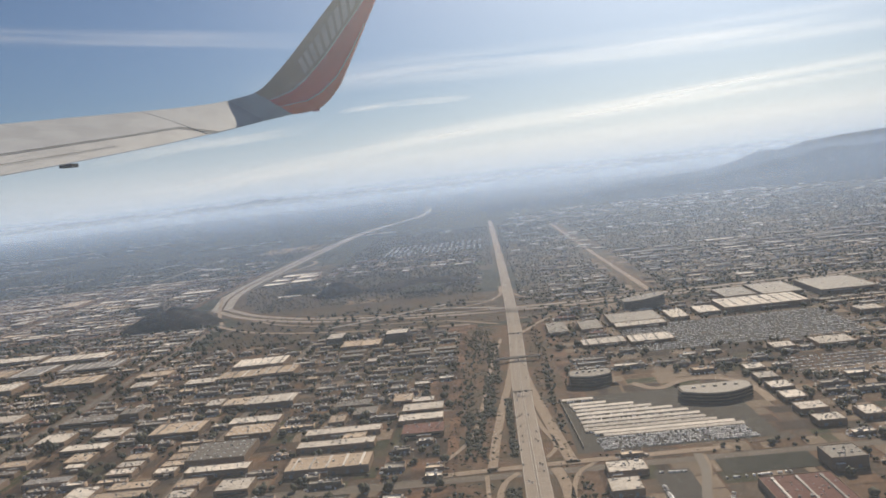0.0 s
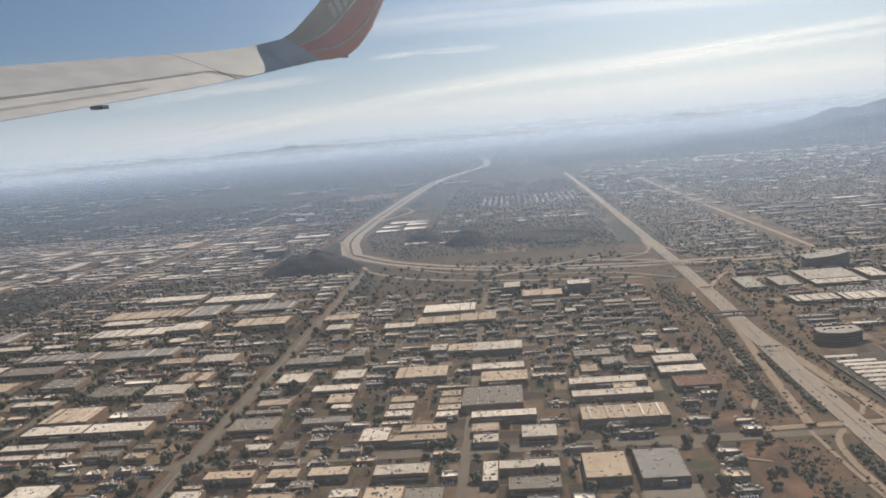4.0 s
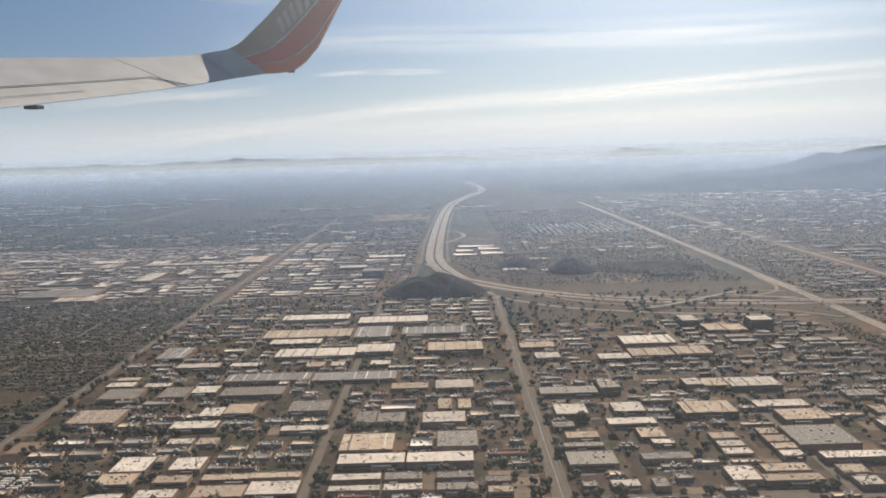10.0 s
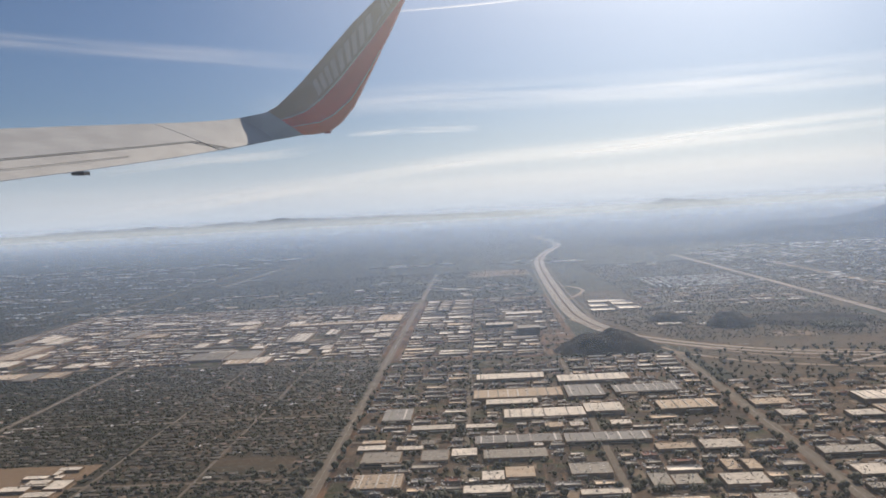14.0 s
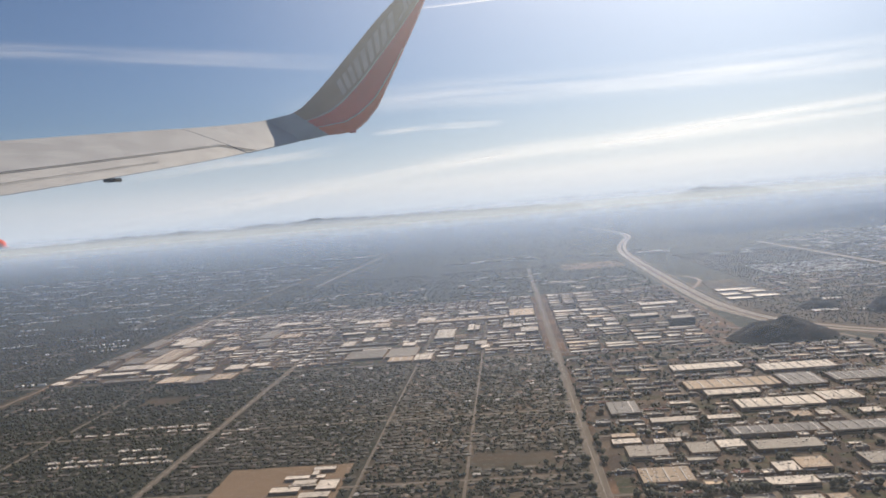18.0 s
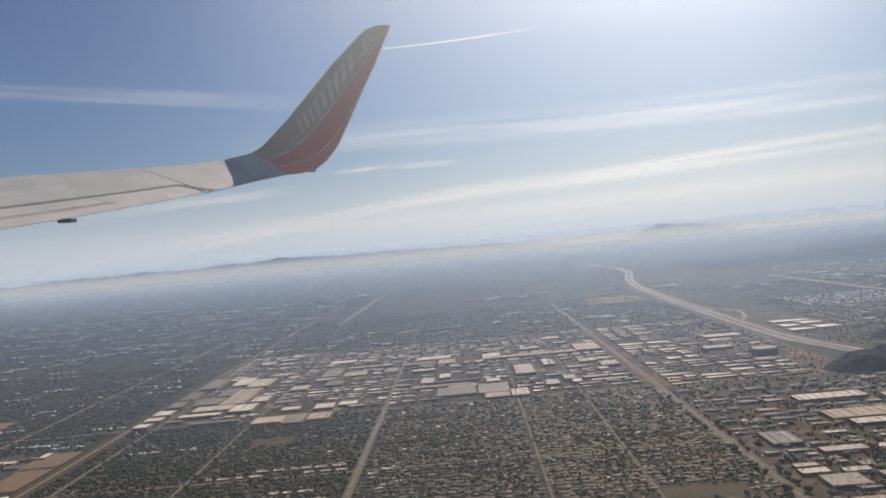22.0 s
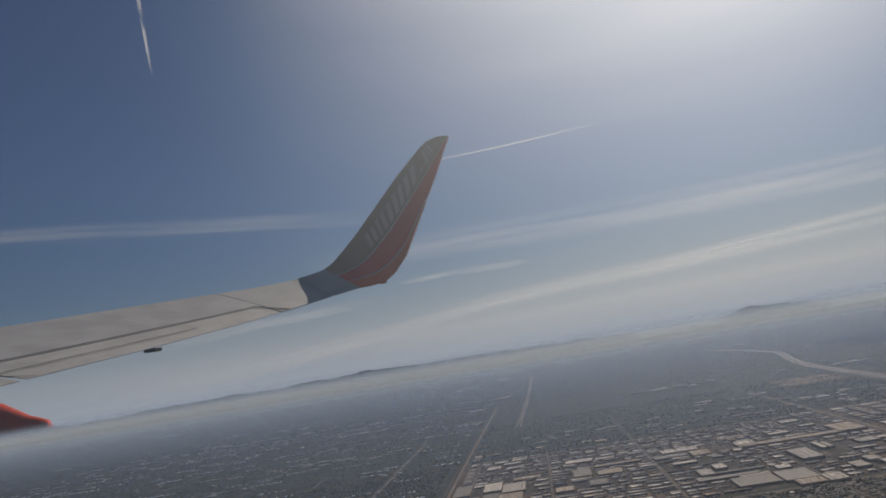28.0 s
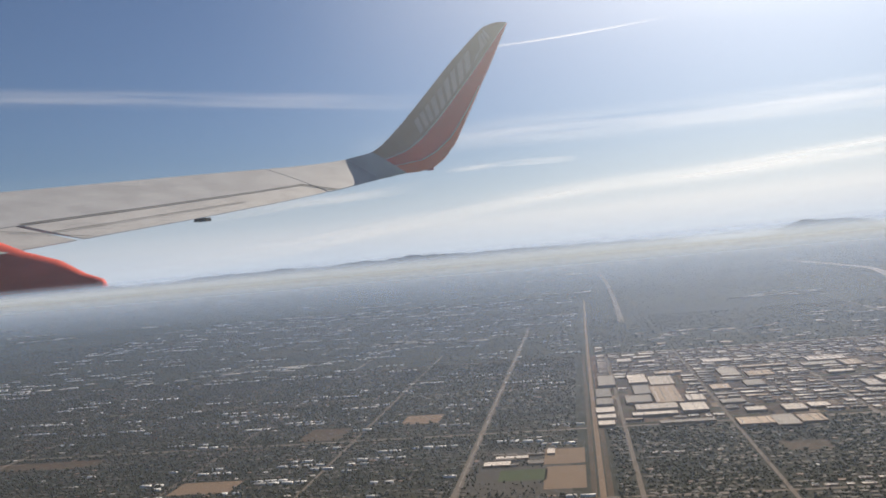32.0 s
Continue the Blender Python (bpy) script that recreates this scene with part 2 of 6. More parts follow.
M_PALE = surf("pale_stripe_paint", (0.72, 0.68, 0.6), rough=0.4, scale=0.02, amount=0.05, bump=0)


def scatter(name, base, build, back_share=0.35):
    """A sheet standing in for thin airborne droplets: light passes through and is scattered; build gives the share that
    is scattered.
    """
    m = bpy.data.materials.new(name)
    m.use_nodes = True
    nt = m.node_tree
    nt.nodes.remove(nt.nodes["Principled BSDF"])
    clear, thru, back = [nt.nodes.new(k) for k in ("ShaderNodeBsdfTransparent", "ShaderNodeBsdfTranslucent", "ShaderNodeBsdfDiffuse")]
    thru.inputs["Color"].default_value = back.inputs["Color"].default_value = (*base, 1)
    body, out = nt.nodes.new("ShaderNodeMixShader"), nt.nodes.new("ShaderNodeMixShader")
    body.inputs[0].default_value = back_share
    nt.links.new(thru.outputs[0], body.inputs[1])
    nt.links.new(back.outputs[0], body.inputs[2])
    nt.links.new(clear.outputs[0], out.inputs[1])
    nt.links.new(body.outputs[0], out.inputs[2])
    nt.links.new(build(nt), out.inputs[0])
    nt.links.new(out.outputs[0], nt.nodes["Material Output"].inputs["Surface"])
    return m


# ---- helpers of this scene ----
def gz(x, y):
    """The ground's height: level near the flight, falling away with the earth's curve."""
    d = math.hypot(x + 30, y) - 60
    return -1.9e-5 * d * d if d > 0 else 0.0


def mesh(name, verts, faces, mat):
    me = bpy.data.meshes.new(name)
    me.from_pydata([tuple(v) for v in verts], [], faces)
    for m in mat if isinstance(mat, (list, tuple)) else [mat]:
        me.materials.append(m)
    me.update()
    return me


def part(name, me, parent, label="", at=None):
    ob = new(name, me)
    ob.parent = parent
    if at:
        ob.location = at
    return tagged(ob, label)


BOX_F = [(0, 3, 2, 1), (4, 5, 6, 7), (0, 1, 5, 4), (1, 2, 6, 5), (2, 3, 7, 6), (3, 0, 4, 7)]


def box_v(x0, y0, z0, x1, y1, z1):
    return [(x0, y0, z0), (x1, y0, z0), (x1, y1, z0), (x0, y1, z0), (x0, y0, z1), (x1, y0, z1), (x1, y1, z1), (x0, y1, z1)]


class Shape:
    """Collects pieces of one part."""

    def __init__(self):
        self.v, self.f = [], []

    def add(self, verts, faces):
        n = len(self.v)
        self.v += verts
        self.f += [tuple(i + n for i in q) for q in faces]
        return self

    def box(self, *c):
        return self.add(box_v(*c), BOX_F)

    def mesh(self, name, mat):
        return mesh(name, self.v, self.f, mat)


def strewn(name, template, places, mats, slots=None):
    """One mesh of many alike pieces. places: rows of x, y, z, turn, sx, sy, sz."""
    tv, tf = template
    tv = np.array(tv, float)
    pl = np.array(places, float)
    n, k = len(pl), len(tv)
    c, s = np.cos(pl[:, 3])[:, None], np.sin(pl[:, 3])[:, None]
    X, Y, Z = (tv[None, :, a] * pl[:, 4 + a][:, None] for a in range(3))
    V = np.stack([X * c - Y * s + pl[:, 0:1], X * s + Y * c + pl[:, 1:2], Z + pl[:, 2:3]], 2).reshape(-1, 3)
    loops = np.concatenate([np.array(q) for q in tf])
    sizes = np.array([len(q) for q in tf])
    L = (loops[None, :] + (np.arange(n) * k)[:, None]).ravel()
    S = np.tile(sizes, n)
    me = bpy.data.meshes.new(name)
    me.vertices.add(n * k)
    me.vertices.foreach_set("co", V.ravel())
    me.loops.add(len(L))
    me.loops.foreach_set("vertex_index", L)
    me.polygons.add(len(S))
    me.polygons.foreach_set("loop_start", np.concatenate([[0], np.cumsum(S)[:-1]]))
    for m in mats:
        me.materials.append(m)
    if slots:
        me.polygons.foreach_set("material_index", np.array(slots).ravel() if len(slots) == n else np.tile(np.array(slots), n))
    me.update(calc_edges=True)
    return me


def sheet(name, x0, y0, x1, y1, lift, mat, step=4.0):
    """A level patch of ground that follows the land."""
    nx, ny = max(1, math.ceil((x1 - x0) / step)), max(1, math.ceil((y1 - y0) / step))
    if y1 < 50 and x0 > -62:
        nx = ny = 1
    v = [(x0 + (x1 - x0) * i / nx, y0 + (y1 - y0) * j / ny) for j in range(ny + 1) for i in range(nx + 1)]
    f = [(j * (nx + 1) + i, j * (nx + 1) + i + 1, (j + 1) * (nx + 1) + i + 1, (j + 1) * (nx + 1) + i) for j in range(ny) for i in range(nx)]
    return tagged(new(name, mesh(name, [(x, y, gz(x, y) + lift) for x, y in v], f, mat)), kind="structure")


def ribbon_mesh(name, pts, width, lift, mat, step=1.5, shoulder=0.0):
    """A road's surface along a line of points, softened at its bends."""
    line = [Vector(p) for p in pts]
    for _ in range(2):
        cut = [line[0]]
        for a, b in zip(line, line[1:]):
            cut += [a.lerp(b, 0.25), a.lerp(b, 0.75)]
        line = cut + [line[-1]]
    dense = [line[0]]
    for a, b in zip(line, line[1:]):
        k = max(1, math.ceil((b - a).length / step))
        dense += [a.lerp(b, i / k) for i in range(1, k + 1)]
    v, f = [], []
    for i, p in enumerate(dense):
        d = (dense[min(i + 1, len(dense) - 1)] - dense[max(i - 1, 0)]).normalized()
        n = Vector((d.y, -d.x)) * width / 2
        for q in (p - n, p + n):
            v.append((q.x, q.y, gz(q.x, q.y) + lift))
        if i:
            f.append((2 * i - 2, 2 * i - 1, 2 * i + 1, 2 * i))
    return mesh(name, v, f, mat)


def road(name, pts, width, lift, mat, label=""):
    return tagged(new(name, ribbon_mesh(name, pts, width, lift, mat)), label, kind="structure")


# ---- ground ----
def spread(a, b, n, bend):
    return [a + (b - a) * (i / n) ** bend for i in range(n + 1)]


gx = [-30 - d for d in reversed(spread(0, 4870, 34, 2.6))] + [-30 + d for d in spread(0, 4870, 34, 2.6)[1:]]
gy = [-400, -120] + spread(-40, 4900, 64, 2.6)
gv = [(x, y, gz(x, y)) for y in gy for x in gx]
nx = len(gx)
gf = [(j * nx + i, j * nx + i + 1, (j + 1) * nx + i + 1, (j + 1) * nx + i) for j in range(len(gy) - 1) for i in range(nx - 1)]
tagged(new("ground", mesh("ground", gv, gf, M_VALLEY)), "wide valley floor of dry soil and scrub", kind="structure")

sheet("ground_yards", -15.2, -40, -0.9, 37, 0.004, M_YARD)
sheet("ground_yards", -30.9, -40, -15.2, 43.5, 0.004, M_YARD)
sheet("ground_yards", 1.6, -40, 22, 38.5, 0.004, M_YARD)
sheet("ground_yards", -60.5, 46, -30.9, 71, 0.012, M_YARD)
sheet("ground_gardens", -38.7, -40, -30.9, 45.9, 0.004, M_LAWN)
sheet("ground_gardens", -46.2, -40, -38.7, 45.9, 0.004, M_GARDEN)
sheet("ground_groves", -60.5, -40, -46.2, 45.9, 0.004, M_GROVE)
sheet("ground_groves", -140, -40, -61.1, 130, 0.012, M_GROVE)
sheet("ground_slope", -14.5, 46.5, -1, 56, 0.012, M_DRY)
sheet("ground_slope", -14, 37.2, 0, 39.2, 0.004, M_DRY)
sheet("ground_verge", -1.3, -40, 1.9, 36, 0.006, M_VERGE)
sheet("ground_field", -43.6, 24.2, -39.2, 28.0, 0.0155, M_DIRT)
sheet("ground_field", -35.0, 26.85, -32.2, 28.1, 0.008, M_DRY)
sheet("ground_field", -52.3, 38.9, -50.2, 40.6, 0.008, M_DRY)
sheet("ground_verge", -61.25, -40, -61.02, 72, 0.014, M_DRY)
sheet("ground_verge", -60.6, -40, -60.35, 45.2, 0.006, M_DRY)
sheet("ground_lot", -66.9, 33.6, -62.05, 41.8, 0.014, M_LANE)
sheet("ground_field", -63.5, 38.6, -61.45, 41.3, 0.021, M_DIRT)
sheet("ground_field", -63.3, 34.8, -61.45, 38.2, 0.021, M_DIRT)
sheet("ground_turf", -65.4, 36.2, -63.2, 37.9, 0.021, M_TURF)
sheet("ground_field", -81.6, 36.4, -78.4, 38.4, 0.016, M_DIRT)
sheet("ground_field", -78.2, 45.8, -75.6, 48.8, 0.016, M_DRY)
sheet("ground_field", -72.6, 48.8, -70.2, 51.2, 0.016, M_DIRT)
sheet("ground_field", -97, 42.6, -89.4, 44.2, 0.016, M_DRY)
sheet("ground_lot", 4.8, 28.3, 13.2, 33.0, 0.008, M_ASPHALT)
sheet("ground_lot", -2.9, 21.2, -1.6, 22.8, 0.0095, M_LOTS[3])
sheet("ground_lot", -2.75, 19.7, -1.6, 21.1, 0.0095, M_LOTS[0])
sheet("ground_mound", 3.0, 23.7, 5.3, 25.9, 0.008, M_DIRT)
sheet("ground_lot", -12.5, 27.6, -10.6, 29.1, 0.008, M_KERB)
sheet("ground_field", -7.4, 36.9, 3, 39.1, 0.008, M_DRY)
sheet("ground_yards", -30.9, 44.2, -19.8, 72, 0.012, M_YARD)
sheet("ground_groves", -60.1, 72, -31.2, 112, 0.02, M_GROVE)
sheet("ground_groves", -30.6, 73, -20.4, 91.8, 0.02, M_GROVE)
sheet("ground_field", -27, 92, -20, 100, 0.03, M_DIRT)
sheet("ground_slope", -18.2, 46.6, -14.5, 60, 0.012, M_DRY)
sheet("ground_slope", -14.4, 39.3, 9, 46.4, 0.006, M_DRY)
sheet("ground_field", -8.8, 46.8, -6.3, 48.4, 0.02, M_DIRT)
sheet("ground_turf", -3.2, 60.2, -0.4, 63, 0.02, M_TURF)
sheet("ground_field", -10.5, 19.0, -9.1, 20.4, 0.008, M_DIRT)
sheet("ground_yards", 1.6, 46.5, 45, 60, 0.012, M_LAWN)
sheet("ground_yards", -17.8, 57, 45, 73, 0.016, M_LAWN)

# ---- roads ----
A_LINE = [(0.5, -40), (0.52, 18), (0.53, 22), (0.56, 26), (0.67, 30.5), (0.8, 37.7), (0.8, 60), (0.72, 83), (0.5, 112)]


def ax(y):
    """The middle of the southern freeway at y."""
    return float(np.interp(y, [p[1] for p in A_LINE], [p[0] for p in A_LINE]))


road("freeway_south", A_LINE, 0.58, 0.03, M_FREEWAY, "pale concrete freeway with light traffic")
B_LINE = [(40, 42), (15, 40.3), (8, 39.7), (2.4, 39.6), (-3.2, 40.2), (-9, 41.8), (-14, 45.5), (-17.2, 50), (-18.8, 57), (-18.9, 66), (-18.7, 80), (-18.2, 100), (-17.2, 117), (-14.5, 133), (-11, 148), (-11.5, 170), (-14, 200)]


def beside(line, off):
    """The line shifted sideways by off."""
    out = []
    for i, p in enumerate(line):
        a, b = Vector(line[max(0, i - 1)]), Vector(line[min(len(line) - 1, i + 1)])
        d = (b - a).normalized()
        out.append((p[0] - d.y * off, p[1] + d.x * off))
    return out


for k, off in enumerate((-0.4, 0.34)):
    road("freeway_east", beside(B_LINE[:8], off), 0.4, 0.022 + 0.003 * k, M_FREEWAY, "broad concrete freeway curving round a hill")
road("freeway_median", B_LINE[:8], 0.4, 0.017, M_DRY)
for off in (-0.62, 0.56):
    road("freeway_verge", beside(B_LINE[:8], off * 1.25), 0.3, 0.015, M_VERGE)
for k, off in enumerate((-0.38, 0.36)):
    road("freeway_west", beside(B_LINE[7:], off), 0.56, 0.024 + 0.003 * k, M_CONCRETE, "very broad pale freeway running off into haze")
    for dx in (-0.14, 0.0, 0.14):
        road("edge_line", beside(B_LINE[7:12], off + dx), 0.022, 0.031 + 0.003 * k, M_ASPHALT)
    road("frontage_road", beside(B_LINE[8:13], off * 2.6), 0.2, 0.02, M_ASPHALT)
road("freeway_median", B_LINE[7:], 0.18, 0.02, M_DRY)
# the interchange: slip roads, loops and a connector to the avenue
for pts, w in (([(-15.3, 43.6), (-13.4, 41.4), (-11.6, 39.8), (-6.9, 37.9), (-1.2, 36.8)], 0.3),
               ([(-15.2, 44), (-16.2, 46.5), (-17.6, 51), (-19.4, 57)], 0.22),
               ([(-13.6, 44.4), (-10.5, 41.1), (-6, 39.2), (-2.4, 38.6), (0.1, 36.2)], 0.2),
               ([(-10.5, 43.4), (-6, 41.9), (-2, 41.5), (0.4, 43.4), (0.42, 48)], 0.2),
               ([(8, 40.6), (4.2, 40.9), (1.6, 42.6), (0.75, 46)], 0.2),
               ([(8, 38.8), (4.5, 38.2), (2.2, 36.6), (0.9, 33.5)], 0.22),
               ([(0.8, 37.2), (2.6, 37.0), (3.7, 38.0), (3.2, 39.0), (1.5, 39.1)], 0.18),
               ([(0.1, 41.2), (-1.8, 41.2), (-2.9, 42.4), (-1.8, 43.5), (0.2, 42.8)], 0.18),
               ([(-18.4, 68), (-16.9, 71.4), (-16.1, 74.6), (-16.8, 77.6), (-18.2, 79.4)], 0.34)):
    road("freeway_link", pts, w, 0.029, M_RAMP)
for pts, w in (([(0.44, 29.5), (0.24, 26.4), (-0.1, 23.3), (-0.29, 21.0), (-0.4, 19.5), (-0.47, 18.3)], 0.24),
               ([(0.1, 33), (-0.34, 28.9), (-0.5, 25.9), (-0.72, 22.9), (-0.92, 20.9), (-1.37, 19.7), (-2.0, 18.6)], 0.13),
               ([(0.72, 28.4), (0.8, 25.5), (1.02, 22.8), (1.18, 21.0), (1.3, 19.7), (1.42, 18.4)], 0.3),
               ([(0.72, 23.2), (0.88, 21.2), (1.12, 20.2), (1.16, 19.5), (0.85, 18.9)], 0.12),
               ([(0.14, 18.1), (-0.22, 17.6), (-0.36, 16.6), (-0.34, 15.6), (-0.25, 14.6), (0.1, 11.5)], 0.15),
               ([(-0.6, 18.1), (-0.56, 17.0), (-0.53, 15.9), (-0.42, 14.8), (-0.1, 11.8)], 0.1),
               ([(1.0, 18.2), (1.14, 17.3), (1.14, 16.0), (1.06, 14.7), (0.85, 11.8)], 0.26),
               ([(1.9, 18.3), (1.5, 17.9), (1.28, 17.0), (1.16, 15.8)], 0.12),
               ([(-2.0, 18.3), (-0.9, 18.4), (1.5, 18.48), (5.1, 18.52)], 0.26),
               ([(-2.8, 18.0), (-2.79, 17.5), (-2.5, 16.86), (-1.9, 16.6)], 0.07)):
    road("freeway_ramp", pts, w, 0.02, M_RAMP)
for x, y0, y1, w in ((-15.2, -40, 44, 0.38), (-30.9, -40, 99, 0.32), (-46.2, -40, 92, 0.24), (-53.5, -40, 132, 0.18), (-67.1, -40, 96, 0.26), (-74.6, -40, 78, 0.16),
                     (-21.4, -40, 43, 0.24), (-38.7, -40, 70, 0.11), (-35.1, -40, 70, 0.11), (-8.4, -40, 36, 0.22), (-26.2, 18, 43, 0.18), (-59.2, 20, 70, 0.22), (-82, -40, 130, 0.26), (-96, -40, 130, 0.26)):
    road("avenue", [(x, y0), (x, y1)], w, 0.016, M_ASPHALT)
road("rail_corridor", [(7.8, 40.6), (7.6, 92)], 1.0, 0.014, M_VERGE, "bare earth corridor beside a paved road")
road("avenue", [(7.9, 40.6), (7.55, 63), (7.4, 92)], 0.3, 0.02, M_RAMP)
road("avenue", [(22, 41), (24, 75), (29, 118)], 0.26, 0.02, M_RAMP)
road("rail_corridor", [(-60.8, -40), (-60.8, 70), (-60.2, 130)], 0.26, 0.018, M_DIRT, "bare earth rail corridor")
road("avenue", [(-56.4, 95), (-55.2, 150), (-55, 215)], 0.7, 0.03, M_ASPHALT)
for y, x0, x1, w in ((18.0, -110, 22, 0.34), (29.4, -30.9, -1.2, 0.2), (45.3, -110, -15.2, 0.26), (64.6, -60.8, -30.9, 0.3), (71.5, -110, -20, 0.26), (36.2, -30.9, -15.2, 0.2), (23.6, -30.9, -1.5, 0.18),
                     (33.4, -110, -30.9, 0.22), (25.6, -110, -30.9, 0.18), (52.5, -60.8, -30.9, 0.2), (30.5, 1.8, 22, 0.22), (58, -110, -61, 0.22), (90, -130, 60, 0.3), (110, -130, 60, 0.3), (62, -14, 60, 0.26), (76, -16, 60, 0.26)):
    road("cross_street", [(x0, y), (x1, y)], w, 0.013, M_ASPHALT)


# ---- markings, barriers and pavements ----
road("median_barrier", A_LINE[:7], 0.014, 0.045, M_KERB)
for dx in (-0.27, 0.27, -0.03, 0.03):
    road("edge_line", [(x + dx, y) for x, y in A_LINE[:7]], 0.006, 0.0345, M_PAINT)
dashes = [(ax(8 + k * 0.24) + dx, 8 + k * 0.24 + 0.03 * abs(dx), 0.0345, 0, 0.005, 0.07, 1) for dx in (-0.21, -0.15, -0.09, 0.09, 0.15, 0.21) for k in range(150)]
tagged(new("lane_dashes", strewn("lane_dashes", ([(-0.5, -0.5, 0), (0.5, -0.5, 0), (0.5, 0.5, 0), (-0.5, 0.5, 0)], [(0, 1, 2, 3)]), dashes, [M_PAINT])), "white dashed lane markings on concrete", "road markings", kind="stuff")
for x, y0, y1, w in ((-15.2, 8, 44, 0.38), (-30.9, 8, 99, 0.32), (-46.2, 8, 92, 0.24), (-67.1, 8, 96, 0.26)):
    for side in (-1, 1):
        road("pavement", [(x + side * (w / 2 + 0.03), y0), (x + side * (w / 2 + 0.03), y1)], 0.03, 0.021, M_KERB)
    road("centre_line", [(x, y0), (x, y1)], 0.005, 0.0195, M_PAINT)
for side in (-1, 1):
    road("pavement", [(-62, 18 + side * 0.2), (-1.6, 18 + side * 0.2)], 0.04, 0.02, M_KERB)


def bridge(name, x0, x1, y, wide, z):
    """A road bridge: deck, two parapets and its piers."""
    root = tagged(new(name), "concrete road bridge over the freeway", "bridge")
    root.location = ((x0 + x1) / 2, y, 0)
    w = (x1 - x0) / 2
    part("deck", Shape().box(-w, -wide / 2, z - 0.03, w, wide / 2, z).mesh("deck", M_KERB), root)
    for side in (-1, 1):
        part("parapet", Shape().box(-w, side * wide / 2 - 0.008, z, w, side * wide / 2 + 0.008, z + 0.02).mesh("parapet", M_CONCRETE), root)
    for px in (-w + 0.02, 0, w - 0.02):
        part("pier", Shape().box(px - 0.02, -wide / 2 + 0.02, 0, px + 0.02, wide / 2 - 0.02, z - 0.03).mesh("pier", M_KERB), root)


bridge("overpass", ax(28.9) - 0.8, ax(28.9) + 0.8, 28.9, 0.16, 0.15)


def gantry(y):
    """A steel sign gantry across both carriageways."""
    root = tagged(new("sign_gantry"), "steel sign gantry spanning the concrete freeway", "gantry")
    root.location = (ax(y), y, 0)
    for px in (-0.32, 0.0, 0.32):
        part("post", Shape().box(px - 0.006, -0.006, 0, px + 0.006, 0.006, 0.16).mesh("post", M_UNIT), root)
    part("beam", Shape().box(-0.33, -0.008, 0.145, 0.33, 0.008, 0.165).mesh("beam", M_UNIT), root)
    for px in (-0.2, -0.08, 0.12):
        part("sign_panel", Shape().box(px - 0.045, -0.014, 0.115, px + 0.045, -0.009, 0.175).mesh("sign_panel", M_DOOR), root, "back of a grey sign panel")


gantry(24.4)
gantry(33.2)
for pts in ([(-2.4, 42.6), (-4.2, 41.4), (-6.2, 39.9), (-8.2, 38.8)], [(2.2, 38.4), (0.6, 39.4), (-1.2, 40.7), (-3.4, 41.6)]):
    root = tagged(new("flyover"), "concrete flyover crossing the freeway on piers", "bridge")
    root.location = (pts[1][0], pts[1][1], 0)
    here = [(x - pts[1][0], y - pts[1][1]) for x, y in pts]
    part("deck", ribbon_mesh("deck", here, 0.2, 0.16, M_CONCRETE), root)
    part("underside", ribbon_mesh("underside", here, 0.18, 0.13, M_KERB), root)
    for k in range(7):
        s = k / 6 * 3
        i = min(2, int(s))
        px, py = [here[i][a] + (here[i + 1][a] - here[i][a]) * (s - i) for a in (0, 1)]
        part("pier", Shape().box(px - 0.02, py - 0.02, 0, px + 0.02, py + 0.02, 0.14).mesh("pier", M_KERB), root)

# ---- hills and far ranges ----
def hill(name, cx, cy, rx, ry, h, mat, label, seed, n=36, bulge=1.25):
    v, f = [], []
    for j in range(n + 1):
        for i in range(n + 1):
            u, w = i / n * 2 - 1, j / n * 2 - 1
            d = math.hypot(u, w)
            k = max(0.0, 1 - d ** bulge)
            r = noise.fractal(Vector((u * 2.2 + seed, w * 2.2, seed)), 1.0, 2.0, 4)
            x, y = cx + u * rx, cy + w * ry
            v.append((x, y, gz(x, y) - 0.05 + h * k * (1 + 0.35 * r)))
    f = [(j * (n + 1) + i, j * (n + 1) + i + 1, (j + 1) * (n + 1) + i + 1, (j + 1) * (n + 1) + i) for j in range(n) for i in range(n)]
    me = mesh(name, v, f, mat)
    for p in me.polygons:
        p.use_smooth = True
    return tagged(new(name, me), label, "hill", kind="structure")


hill("hill_dark", -18.6, 45.4, 3.1, 2.0, 1.08, M_HILL, "steep dark scrub-covered hill beside the freeway", 3.1, bulge=2.0)
hill("hill_low", -13.1, 54.6, 1.4, 1.6, 0.55, M_HILL, "low dark wooded knoll", 5.1, bulge=2.6)
hill("hill_low", -9.9, 51.6, 1.6, 1.6, 0.8, M_HILL, "low dark wooded knoll", 7.7, bulge=2.6)
hill("hill_low", -4.5, 52.5, 4.5, 3.2, 0.4, M_HILL, "low dry grass rise", 9.2)


